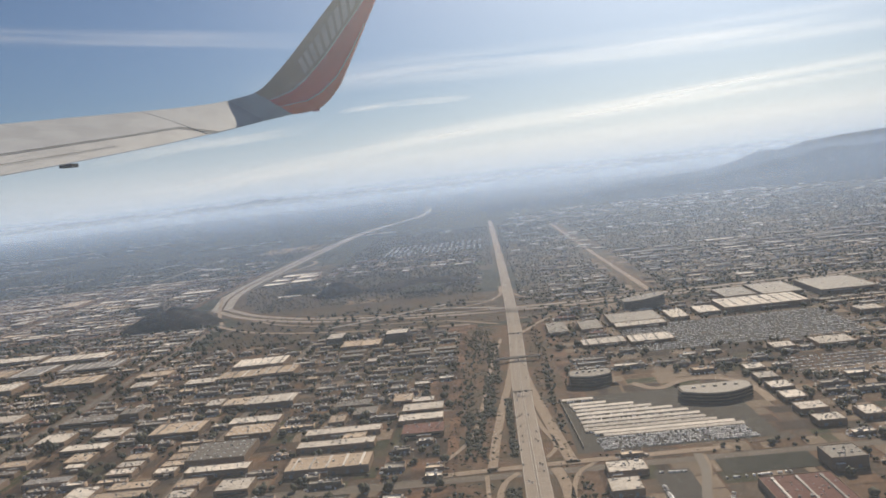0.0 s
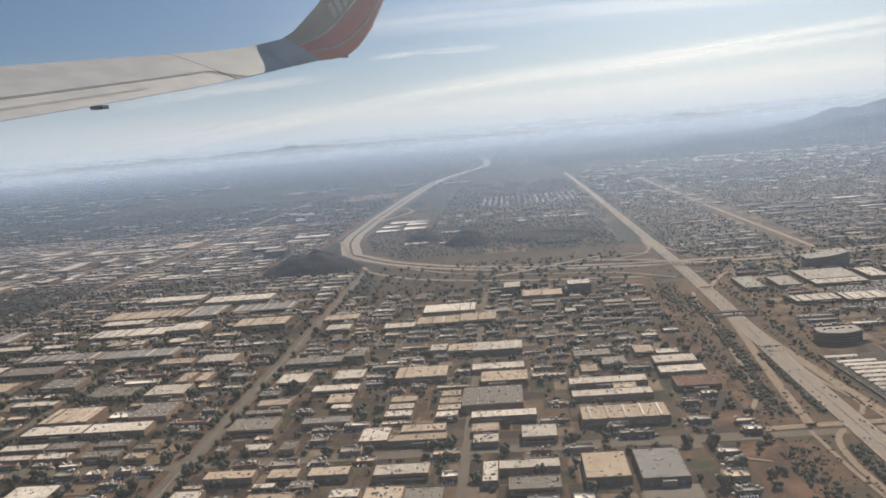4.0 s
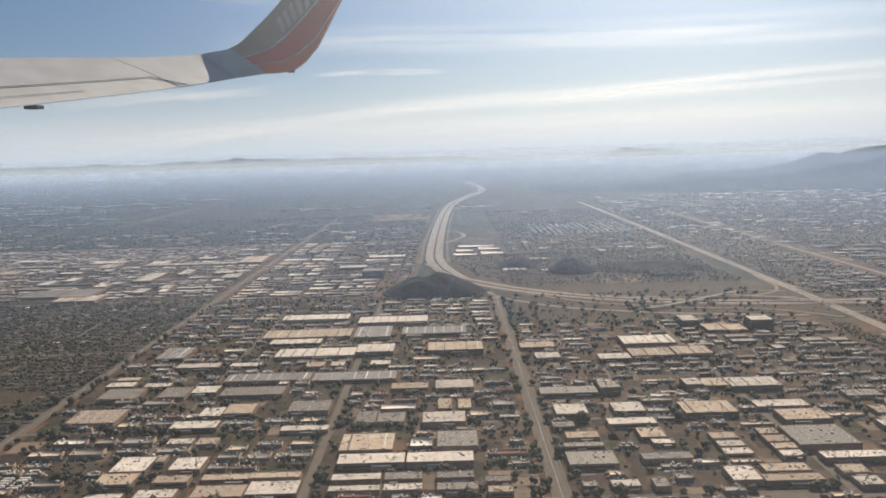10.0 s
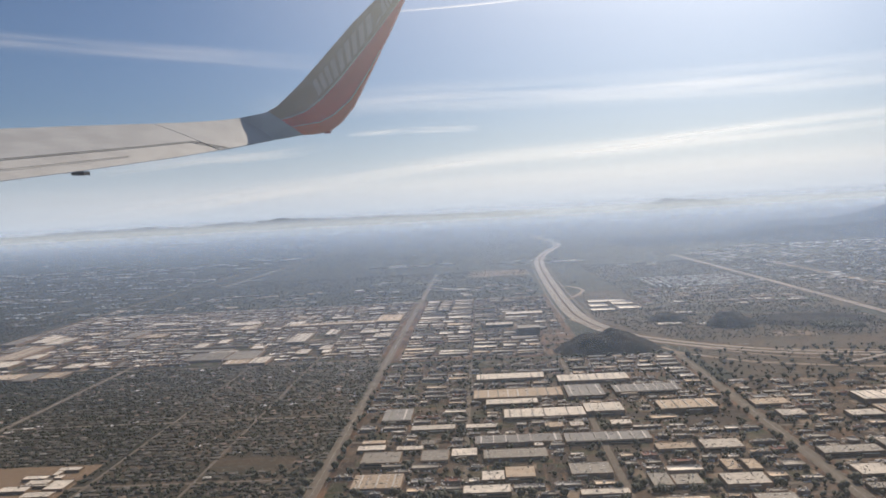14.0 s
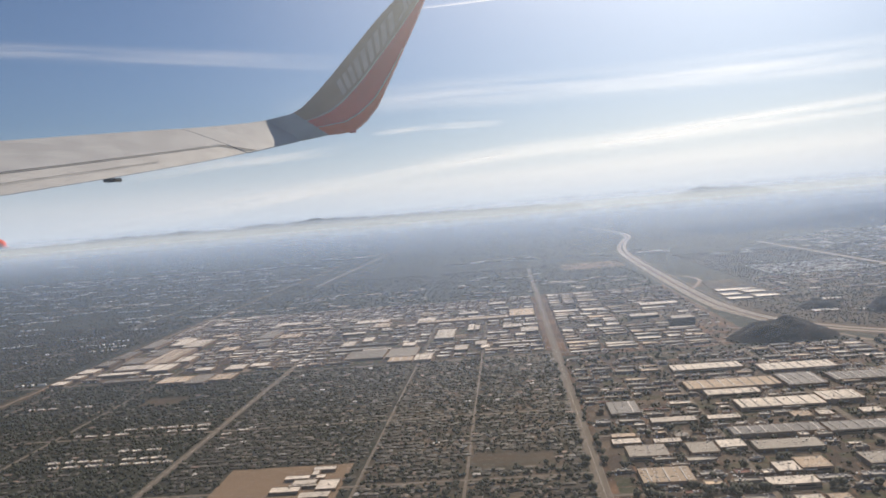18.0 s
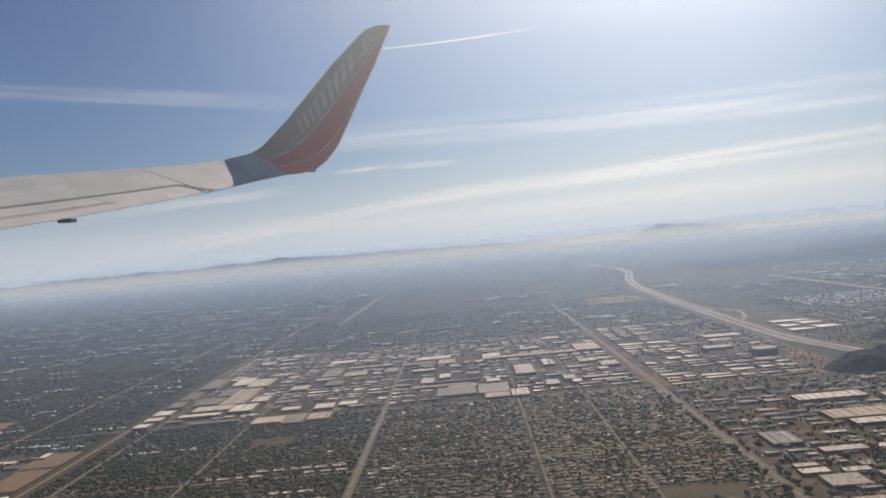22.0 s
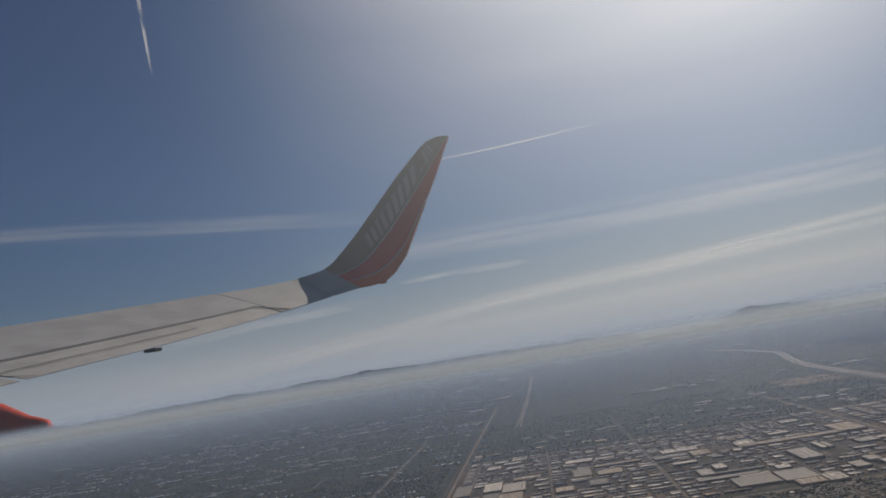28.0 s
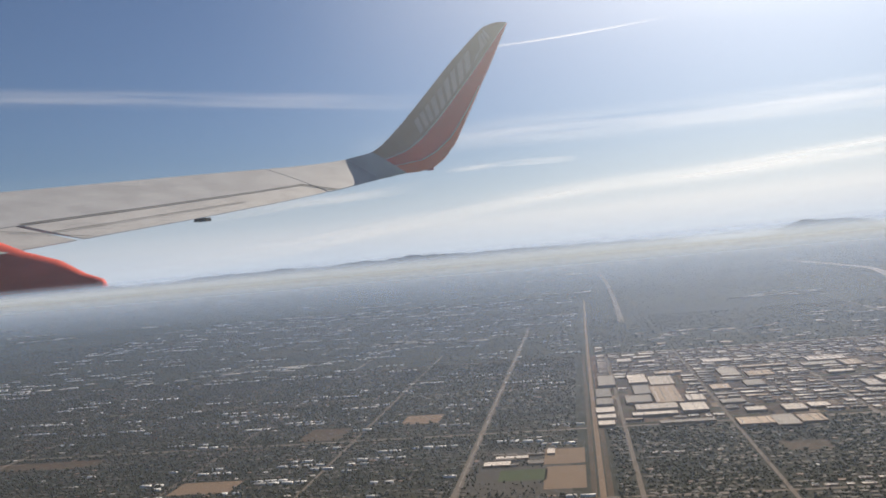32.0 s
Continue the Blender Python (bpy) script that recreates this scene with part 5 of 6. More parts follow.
# beside the freeway
building(-5.6, 19.1, -3.48, 20.06, 0.2, "tan", 2)
building(-5.82, 15.9, -4.88, 17.2, 0.18, "tan", 2, units=0, name="steel_shed", label="large plain tan-roofed shed beside a street")
building(-4.70, 15.75, -3.73, 17.25, 0.18, "metal", 2, units=0, name="steel_shed", label="large plain bare steel-roofed shed beside a street")
building(-7.41, 15.6, -6.33, 16.2, 0.15, "grey", 2)
building(-7.62, 16.6, -6.3, 17.06, 0.16, "white", 2)
building(-7.97, 16.02, -7.63, 17.06, 0.163, "white", 2)
building(-4.55, 21.44, -3.9, 21.93, 0.14, "tan", 2)
building(4.95, 14.7, 6.4, 16.3, 0.17, "brown", 2)
sheet("grass_field", 4.5, 16.95, 6.55, 17.85, 0.02, M_GARDEN)
sheet("carport_lot", 1.6, 18.98, 6.4, 23.6, 0.014, M_LANE)
road("lot_drive", [(4.25, 18.3), (4.2, 17.4), (4.05, 16.8), (3.72, 15.5), (3.3, 13.5)], 0.2, 0.018, M_KERB)
sheet("shed_yard", -4.75, 15.1, -3.6, 15.72, 0.016, M_KERB)
sheet("car_park", 4.88, 28.3, 12.85, 33.0, 0.012, M_LANE)
sheet("office_lot", 3.05, 15.7, 3.85, 17.5, 0.015, M_LANE)
TAKEN += [(2.0, 16.0, 6.6, 18.2), (3.6, 14.4, 6.6, 16.4)]
building(-5.7, 21.95, -3.55, 22.5, 0.16, "white", 2)
building(-5.7, 20.9, -3.58, 21.42, 0.16, "white", 2)
building(-3.10, 22.53, -1.81, 23.16, 0.15, "white", 2)
building(-3.09, 23.49, -1.85, 24.23, 0.15, "white", 2)
building(-2.86, 24.45, -2.18, 24.95, 0.14, "white", 2)
building(-2.89, 21.27, -1.73, 22.16, 0.16, "brown", 2)
building(-5.27, 23.08, -4.76, 23.81, 0.14, "tan", 2)
building(-5.35, 24.69, -4.22, 25.36, 0.14, "grey", 2)
# the far works by the rail corridor
building(-60.27, 56.45, -59.10, 60.30, 0.2, "grey", 1)
building(-58.18, 56.72, -56.92, 59.85, 0.2, "white", 1)
building(-56.83, 55.58, -55.25, 58.70, 0.2, "white", 1)
building(-60.52, 52.74, -59.54, 55.51, 0.18, "grey", 1)
building(-60.55, 50.45, -59.55, 52.36, 0.18, "grey", 1)
building(-58.09, 52.91, -57.04, 55.80, 0.2, "grey", 1)
building(-58.75, 50.51, -57.20, 52.61, 0.18, "grey", 1)
building(-57.01, 49.95, -55.41, 55.10, 0.2, "tan", 1, lights=4)
building(-58.31, 48.45, -55.90, 49.92, 0.18, "white", 1)
building(-58.62, 47.01, -56.09, 47.79, 0.18, "white", 1)
building(-55.77, 47.47, -54.32, 49.49, 0.2, "white", 1)
building(-55.13, 50.26, -54.07, 52.02, 0.16, "white", 1)
building(-60.65, 48.40, -59.54, 49.74, 0.16, "white", 1)
building(-60.60, 46.86, -59.55, 47.86, 0.16, "white", 1)
building(-60.60, 45.25, -59.69, 46.30, 0.16, "white", 1)
building(-57.30, 44.95, -54.38, 45.58, 0.16, "grey", 2)
building(-53.41, 43.62, -51.66, 45.19, 0.18, "tan", 2)
building(-51.63, 43.17, -50.46, 45.43, 0.17, "grey", 2)
building(-50.35, 43.61, -49.09, 45.23, 0.17, "tan", 2)
building(-52.44, 46.78, -51.36, 47.74, 0.15, "white", 1)
building(-53.24, 53.21, -52.07, 54.68, 0.15, "tan", 1)
building(-51.91, 57.37, -50.64, 60.31, 0.17, "grey", 1)
building(-51.04, 53.71, -49.84, 55.53, 0.16, "grey", 1)
building(-50.47, 46.42, -49.29, 47.85, 0.16, "white", 1)
building(-49.07, 46.87, -47.98, 47.91, 0.16, "white", 1)
building(-50.26, 56.90, -48.60, 58.63, 0.15, "tan", 1)
building(-45.3, 56.4, -43.7, 57.2, 0.15, "white", 1)
building(-44.48, 51.46, -43.60, 53.29, 0.16, "white", 1)
building(-46.1, 59.4, -43.78, 60.6, 0.15, "grey", 1)
building(-52.21, 63.39, -50.18, 64.80, 0.15, "white", 1)
building(-58.46, 66.19, -57.33, 67.76, 0.15, "white", 1)
building(-53.37, 49.07, -52.00, 50.09, 0.15, "grey", 1)
# the far works by the second avenue
building(-40.18, 59.04, -33.45, 60.14, 0.18, "tan", 1)
building(-33.4, 59.26, -31.6, 62.7, 0.2, "tan", 1)
building(-45.28, 61.22, -42.67, 62.71, 0.16, "white", 1)
building(-38.34, 51.76, -37.08, 55.37, 0.2, "white", 1, lights=4)
building(-40.86, 58.11, -40.3, 58.9, 0.16, "white", 1)
building(-43.95, 51.5, -40.71, 51.95, 0.14, "grey", 1)
building(-42.67, 49.5, -40.9, 50.13, 0.14, "white", 1)
building(-40.27, 50.33, -39.44, 51.4, 0.14, "white", 1)
building(-40.79, 63.56, -38.37, 64.4, 0.14, "tan", 1)
building(-37.34, 62.47, -35.82, 63.4, 0.14, "white", 1)
building(-35.1, 67.02, -33.7, 68.1, 0.14, "white", 1)
building(-34.58, 64.1, -33.47, 64.9, 0.14, "white", 1)
building(-35.22, 47.7, -34.7, 48.7, 0.16, "white", 1)
building(-34.5, 48.9, -32.9, 49.4, 0.14, "white", 1)
building(-34.12, 47.76, -31.97, 48.2, 0.14, "white", 1)
building(-32.74, 52.39, -31.6, 54.13, 0.16, "white", 1)
building(-33.9, 54.62, -32.62, 56.0, 0.14, "white", 1)
building(-36.3, 54.5, -35.9, 57.0, 0.16, "white", 1)
building(-35.84, 54.5, -35.5, 56.6, 0.16, "white", 1)
building(-44.94, 49.97, -41.3, 50.75, 0.14, "grey", 1)
building(-50.26, 60.29, -46.94, 61.0, 0.14, "tan", 1)
building(-49.97, 63.34, -48.57, 64.2, 0.14, "white", 1)
building(-49.82, 57.57, -48.7, 58.9, 0.14, "white", 1)
building(-57.11, 67.76, -55.69, 68.6, 0.14, "white", 1)
building(-56.83, 65.5, -55.55, 66.2, 0.14, "white", 1)
building(-56.14, 59.83, -54.21, 60.9, 0.15, "tan", 1)
building(-23.75, 60.26, -21.03, 61.5, 0.14, "white", 1)
building(-25.32, 54.99, -23.4, 56.1, 0.2, "white", 1, wall=M_DARKWALL)
building(-23.3, 51.2, -21.9, 52.4, 0.5, "grey", 1, wall=M_DARKWALL, name="office_block")
building(-40.27, 58.96, -38.96, 61.48, 0.18, "white", 1)
building(-43.57, 58.58, -42.28, 60.7, 0.17, "tan", 1)
building(-43.30, 52.86, -42.56, 54.46, 0.17, "white", 1)
building(-36.81, 47.59, -36.00, 49.16, 0.16, "white", 1)
building(-39.00, 45.35, -37.99, 47.16, 0.16, "white", 1)
building(-43.31, 46.96, -40.99, 49.40, 0.16, "grey", 1)
building(-40.85, 46.76, -39.03, 49.56, 0.16, "grey", 1)
building(-40.52, 45.39, -39.09, 46.73, 0.15, "tan", 1)
building(-35.61, 48.91, -34.89, 50.27, 0.15, "white", 1)

# schools
for q in ((-65.9, 38.5, -64.6, 38.8), (-65.9, 39.4, -64.6, 39.7), (-64.2, 38.6, -63.4, 39.3), (-64.3, 40.2, -63.4, 40.6), (-66.0, 40.3, -64.8, 40.6)):
    building(*q, 0.1, "grey", 1, name="school_wing", label="grey-roofed low school wing beside a rail corridor")
for q in ((-41.5, 25.2, -40.5, 25.7), (-40.9, 25.8, -40.1, 26.3), (-40.4, 24.6, -39.4, 25.1), (-40.0, 25.3, -39.3, 26.2), (-41.3, 26.4, -39.9, 26.75), (-40.5, 27.2, -39.7, 27.6), (-40.45, 26.3, -40.2, 27.2), (-41.0, 25.65, -40.0, 25.85), (-63.3, 40.2, -62.9, 41.2), (-66.3, 38.5, -65.0, 39.2), (-65.8, 39.6, -64.2, 40.1)):
    building(*q, 0.11, "white", 1, name="school_wing", label="white-roofed low school wing beside a dry playing field")


def pick_style(r, mix):
    return r.choices(("white", "tan", "grey", "metal", "brown"), mix)[0]


STREETS_X = (-15.2, -30.9, -46.2, -53.5, -60.8, -67.1, -21.4, -38.7, -35.1, -8.4, -26.2, -59.2)
STREETS_Y = (18.0, 29.4, 45.3, 64.6, 71.5, 36.2, 23.6, 52.5, 30.5)
PARKED, PAVED, FILLING, CLUTTER = [], [[] for _ in M_LOTS], [False], []


def pave(x0, y0, x1, y1, r, mix):
    """A paved or bare yard round a building."""
    z = 0.0085 if y0 < 46 else gz((x0 + x1) / 2, (y0 + y1) / 2) + 0.0125
    PAVED[r.choices(range(5), mix)[0]].append(((x0 + x1) / 2, (y0 + y1) / 2, z, 0, x1 - x0, y1 - y0, 1))


def lots(x0, y0, x1, y1, r, big, detail, keep=0.86, mix=(24, 20, 45, 8, 3)):
    """Fills a district with yards, one building on each, and rows of parked cars."""
    w, d = x1 - x0, y1 - y0
    if w > big * 1.15 or d > big * 0.85:
        if w / big > d / (big * 0.7):
            c = x0 + w * r.uniform(0.4, 0.6)
            near = [s for s in STREETS_X if x0 + 0.6 < s < x1 - 0.6]
            c = min(near, key=lambda s: abs(s - c)) if near else c
            lots(x0, y0, c, y1, r, big, detail, keep, mix)
            lots(c, y0, x1, y1, r, big, detail, keep, mix)
        else:
            c = y0 + d * r.uniform(0.4, 0.6)
            near = [s for s in STREETS_Y if y0 + 0.5 < s < y1 - 0.5]
            c = min(near, key=lambda s: abs(s - c)) if near else c
            lots(x0, y0, x1, c, r, big, detail, keep, mix)
            lots(x0, c, x1, y1, r, big, detail, keep, mix)
        return
    if FILLING[0]:
        w = 0
    else:
        pave(x0 + 0.03, y0 + 0.03, x1 - 0.03, y1 - 0.03, r, (16, 30, 32, 16, 6) if x1 > 2 else (34, 30, 14, 12, 14) if x1 > -20 else (50, 22, 3, 4, 32))
    if w > 0.9:
        a = x0 + w * r.uniform(0.2, 0.8)
        pave(a, y0 + 0.05, min(x1 - 0.05, a + r.uniform(0.2, 0.5)), y1 - 0.05, r, (20, 25, 25, 10, 20))
    if r.random() > keep:
        return
    mx, my = (r.uniform(0.03, 0.08), r.uniform(0.0, 0.08)) if FILLING[0] else (r.uniform(0.1, 0.2), r.uniform(0.12, 0.24))
    a, b, c, e = x0 + mx, y0 + my + 0.08, x1 - r.uniform(0.1, 0.2), y1 - r.uniform(0.12, 0.24)
    if c - a < 0.3 or e - b < 0.2 or not free(a, b, c, e):
        return
    pick = r.random()
    if pick < 0.3 and e - b > 0.8:
        m = (b + e) / 2
        building(a, b, c, m - 0.09, r.uniform(0.085, 0.14), pick_style(r, mix), detail)
        building(a, m + 0.09, c, e, r.uniform(0.085, 0.14), pick_style(r, mix), detail)
    elif pick < 0.45 and c - a > 1.0:
        m = a + (c - a) * r.uniform(0.35, 0.65)
        building(a, b, m - 0.06, e, r.uniform(0.085, 0.14), pick_style(r, mix), detail)
        building(m + 0.06, b + r.uniform(0, 0.2), c, e, r.uniform(0.085, 0.14), pick_style(r, mix), detail)
    else:
        building(a, b, c, e, r.uniform(0.09, 0.15), pick_style(r, mix), detail, lights=r.choice((2, 3, 4)) if detail > 1 and r.random() < 0.4 else 0)
    for _ in range(r.randint(4, 16)):
        side = r.random()
        px, py = (r.uniform(a, c), r.choice((b - 0.05, e + 0.06)) + r.uniform(-0.02, 0.05)) if side < 0.6 else (r.choice((a - 0.05, c + 0.05)), r.uniform(b, e))
        CLUTTER.append((px, py, gz(px, py) + 0.008, r.choice((0, 0, math.pi / 2)), r.uniform(0.03, 0.16), r.uniform(0.025, 0.055), r.uniform(0.02, 0.06)))
    for k in range(int((c - a) / 0.06)):
        if r.random() < 0.5:
            PARKED.append((a + k * 0.06, b - 0.1, 0.006, math.pi / 2, 1, 1, 1))
        if detail and r.random() < 0.4:
            PARKED.append((a + k * 0.06, e + 0.1, 0.006, math.pi / 2, 1, 1, 1))
    for k in range(int((e - b) / 0.05)):
        if detail and r.random() < 0.35:
            PARKED.append((a - 0.07, b + k * 0.05, 0.006, 0, 1, 1, 1))


NO_BUILD = [(1.5, 18.9, 7.25, 24.7), (4.9, 28.3, 12.8, 33.0), (8.8, 23.8, 12, 26.0)]
TAKEN += NO_BUILD
if free(-18.85, 16.35, -17.75, 17.05):
    building(-18.85, 16.35, -17.75, 17.05, 0.13, "white", 2, label="bright white-roofed canopy building beside an avenue")
lots(-7.9, 27.2, -1.6, 35.2, random.Random(41), 1.15, 1, 0.95, (5, 6, 76, 8, 5))
lots(-14.8, 12.5, -2.4, 36.6, random.Random(3), 1.1, 2, 0.82, (20, 22, 46, 8, 4))
lots(-30.5, 12.5, -21.5, 43.4, random.Random(4), 1.1, 2, 0.8, (9, 12, 61, 12, 6))
lots(-21.3, 12.5, -15.6, 43.4, random.Random(14), 1.2, 2, 0.88, (28, 24, 38, 7, 3))
lots(2.4, 12.5, 19, 18.2, random.Random(15), 1.5, 1, 0.4, (20, 20, 52, 0, 8))
lots(2.4, 18.2, 19, 38.3, random.Random(5), 1.2, 1, 0.75, (26, 14, 50, 6, 4))
lots(-60.2, 46, -31.4, 71.2, random.Random(6), 1.5, 0, 0.97, (62, 12, 22, 3, 1))
lots(-30.3, 44.6, -22, 71, random.Random(7), 1.9, 0, 0.8, (42, 26, 26, 4, 2))
lots(-22, 53, -20.2, 71, random.Random(8), 1.4, 0, 0.6)
for q in ((-17.4, 60.2, -15.6, 61.6), (-15.3, 60.6, -13.6, 62.4), (-17.2, 62.4, -15.8, 64.2), (-15.4, 63.2, -13.7, 65), (-17, 65, -14, 66.6), (-14.2, 52.4, -12.6, 53.2), (-13.2, 54.6, -12.2, 55.6), (-11.8, 51.8, -10.2, 52.5), (-12, 57, -10.6, 57.8)):
    building(*q, 0.12, "white", 0)
lots(-60.2, 73, -20.5, 84, random.Random(9), 1.6, 0, 0.12, (38, 28, 28, 4, 2))
TAKEN += [(6.9, 41.2, 8.7, 92)]
for i in range(26):
    x, y = 9.4 + 2.9 * (i % 9) + rng.uniform(-0.5, 0.5), 53.6 + 2.6 * (i // 9) + rng.uniform(-0.5, 0.5)
    w, e = rng.uniform(1.6, 3.2), rng.uniform(0.5, 0.95)
    if free(x, y, x + w, y + e):
        building(x, y, x + w, y + e, 0.14, "white" if i % 6 == 2 else "grey" if i % 3 else "metal", 0)
lots(3, 41.5, 44, 60, random.Random(10), 1.5, 0, 0.5, (16, 12, 60, 10, 2))
lots(-13, 60, -1, 72, random.Random(12), 1.7, 0, 0.35, (44, 24, 28, 2, 2))
# small sheds in the gaps that are left
FILLING[0] = True
for k, q in enumerate(((-14.8, 12.5, -1.5, 36.6), (-30.5, 12.5, -21.6, 43.2), (-21.2, 12.5, -15.6, 43.2), (2.4, 12.5, 19, 38))):
    lots(*q, random.Random(30 + k), 0.72, 0, 0.8, (24, 20, 42, 8, 6))
FILLING[0] = False
for q in NO_BUILD:
    TAKEN.remove(q)
# rows of white-roofed terraces in the suburb
for y, x0, x1 in ((29.3, -52.6, -46.6), (29.9, -51.8, -46.7), (33.6, -52.7, -46.8), (34.3, -51.5, -47), (32.6, -45.7, -44.2), (33.1, -45.2, -44.0), (31.0, -49.4, -48.1), (39.4, -58.4, -55.0), (22.3, -58.6, -54.2), (23.0, -57.8, -54.4)):
    x = x0
    while x < x1:
        w = rng.uniform(0.28, 0.62)
        if rng.random() < 0.8 and free(x, y, x + w, y + 0.22):
            building(x, y, x + w, y + 0.22, 0.08, "white", 0)
        x += w + rng.uniform(0.1, 0.3)

# the rest of the low industrial buildings, past those built one by one
BLOCK = (box_v(-0.5, -0.5, -0.3, 0.5, 0.5, 1) + [(-0.485, -0.485, 1.0), (0.485, -0.485, 1.0), (0.485, 0.485, 1.0), (-0.485, 0.485, 1.0), (-0.485, -0.485, 0.92), (0.485, -0.485, 0.92), (0.485, 0.485, 0.92), (-0.485, 0.485, 0.92)],
         [(0, 1, 5, 4), (1, 2, 6, 5), (2, 3, 7, 6), (3, 0, 4, 7), (4, 5, 9, 8), (5, 6, 10, 9), (6, 7, 11, 10), (7, 4, 8, 11), (8, 9, 13, 12), (9, 10, 14, 13), (10, 11, 15, 14), (11, 8, 12, 15), (12, 13, 14, 15)])
low = new("low_industrial_buildings", strewn("low_industrial_buildings", BLOCK, [q[:7] for q in MANY], [M_WALLS_MANY] + [M_ROOFS[s] for s in STYLES],
                                             [[0] * 12 + [1 + q[7]] for q in MANY]))
tagged(low, "crowded low industrial sheds with flat pale and grey roofs", "buildings", kind="stuff")
plant = []
for q in MANY:
    for _ in range(rng.randint(2, 6)):
        k = rng.uniform(0.035, 0.07)
        plant.append((q[0] + rng.uniform(-0.4, 0.4) * q[4], q[1] + rng.uniform(-0.4, 0.4) * q[5], q[2] + q[6] * 0.92, 0, k, k, k * 0.7))
tagged(new("rooftop_plant", strewn("rooftop_plant", (box_v(-0.5, -0.5, 0, 0.5, 0.5, 1), BOX_F[1:]), plant, [M_UNIT])), "small steel plant on flat roofs", "rooftop plant", kind="stuff")


tagged(new("yard_clutter", strewn("yard_clutter", (box_v(-0.5, -0.5, 0, 0.5, 0.5, 1), BOX_F[1:]), [q for q in CLUTTER if not on_road(q[0], q[1])], [M_CLUTTER])), "containers, sheds and stacked goods in yards", "yard clutter", kind="stuff")
for mat, rows_of, words in zip(M_LOTS, PAVED, ("dark asphalt yards round sheds", "worn grey asphalt yards round sheds", "pale concrete yards round sheds", "bare brown dirt lots between sheds", "dry green grass plots between sheds")):
    if rows_of:
        tagged(new("yard_paving", strewn("yard_paving", ([(-0.5, -0.5, 0), (0.5, -0.5, 0), (0.5, 0.5, 0), (-0.5, 0.5, 0)], [(0, 1, 2, 3)]), [(q[0], q[1], q[2] + 0.0002 * (i % 7), *q[3:]) for i, q in enumerate(rows_of)], [mat])), words, "paving", kind="stuff")

# ---- solar carports, school and trailer park ----
def carport(x0, x1, y, depth):
    """A long car canopy on a row of posts."""
    root = tagged(new("carport"), "long white solar canopy over parked cars", "carport", "carports by the freeway")
    root.location = ((x0 + x1) / 2, y, 0)
    w = (x1 - x0) / 2
    part("canopy", Shape().add([(-w, -depth / 2, 0.06), (w, -depth / 2, 0.06), (w, depth / 2, 0.075), (-w, depth / 2, 0.075), (-w, -depth / 2, 0.066), (w, -depth / 2, 0.066), (w, depth / 2, 0.081), (-w, depth / 2, 0.081)], BOX_F).mesh("canopy", M_ROOFS["white"]), root, "white canopy")
    n = max(4, int(w / 0.25))
    for i in range(n):
        small("post", DOOR_ME, root, (-w + 2 * w * (i + 0.5) / n, 0, 0), (0.012, 0.012, 0.062))


for x0, x1, y in ((1.65, 2.55, 23.27), (1.81, 2.85, 22.78), (1.87, 3.57, 22.46), (1.92, 4.0, 22.13), (1.9, 4.5, 21.8), (1.94, 4.84, 21.46), (1.95, 5.06, 21.1), (1.96, 5.12, 20.78), (1.96, 5.32, 20.48), (2.17, 5.69, 20.22), (2.37, 5.86, 19.98)):
    carport(x0, x1, y, 0.15)
    for k in range(int((x1 - x0) / 0.06)):
        if rng.random() < 0.8:
            PARKED.append((x0 + 0.03 + k * 0.06, y - 0.1, 0.018, math.pi / 2, 1, 1, 1))
for j in range(6):
    for k in range(62):
        if rng.random() < 0.85:
            PARKED.append((2.15 + 0.02 * (5 - j) + k * 0.06, 19.1 + j * 0.145, 0.018, math.pi / 2, 1, 1, 1))
# the retaining wall along the slip road, and cars along the drives
wall = tagged(new("retaining_wall"), "dark concrete retaining wall beside a slip road", "wall")
for k in range(10):
    part("wall_panel", Shape().box(1.585 + 0.02 * k, 23.6 - 0.43 * (k + 1), 0, 1.605 + 0.02 * k, 23.59 - 0.43 * k, 0.08).mesh("wall_panel", M_KERB), wall)
for (x0, y0), (x1, y1) in (((4.46, 16.74), (5.9, 16.8)), ((4.36, 15.96), (3.66, 14.0)), ((4.6, 15.6), (4.05, 14.0)), ((3.2, 17.35), (3.8, 17.3)), ((3.12, 16.6), (3.14, 15.8)), ((2.3, 15.8), (3.0, 15.9)), ((2.2, 15.4), (2.9, 15.5))):
    n = int(math.hypot(x1 - x0, y1 - y0) / 0.05)
    for k in range(n):
        if rng.random() < 0.75:
            PARKED.append((x0 + (x1 - x0) * k / n, y0 + (y1 - y0) * k / n, 0.02, math.atan2(y1 - y0, x1 - x0) + math.pi / 2, 1, 1, 1))
for j in range(16):
    for k in range(120):
        x, y = 5.0 + k * 0.066, 28.5 + j * 0.28
        if rng.random() < 0.7 and free(x, y, x, y):
            PARKED.append((x, y, 0.017, math.pi / 2, 1, 1, 1))
TAKEN.append((1.5, 18.9, 6.8, 23.7))
for j in range(6):
    for k in range(50):
        x, y = 8.8 + k * 0.066, 23.9 + j * 0.36
        if rng.random() < 0.7 and free(x, y, x, y):
            PARKED.append((x, y, 0.008, math.pi / 2, 1, 1, 1))

TRAILERS = []
for i in range(17):
    for j in range(22):
        if rng.random() < 0.8:
            x, y = -9.6 + i * 0.55, 73.5 + j * 0.42
            TRAILERS.append((x, y, gz(x, y), 0, 0.3, 0.12, 0.08))
tagged(new("trailer_homes", strewn("trailer_homes", (box_v(-0.5, -0.5, 0, 0.5, 0.5, 1), BOX_F[1:]), TRAILERS, [M_TRAILER])), "packed rows of white-roofed trailer homes", "trailer homes", kind="stuff")

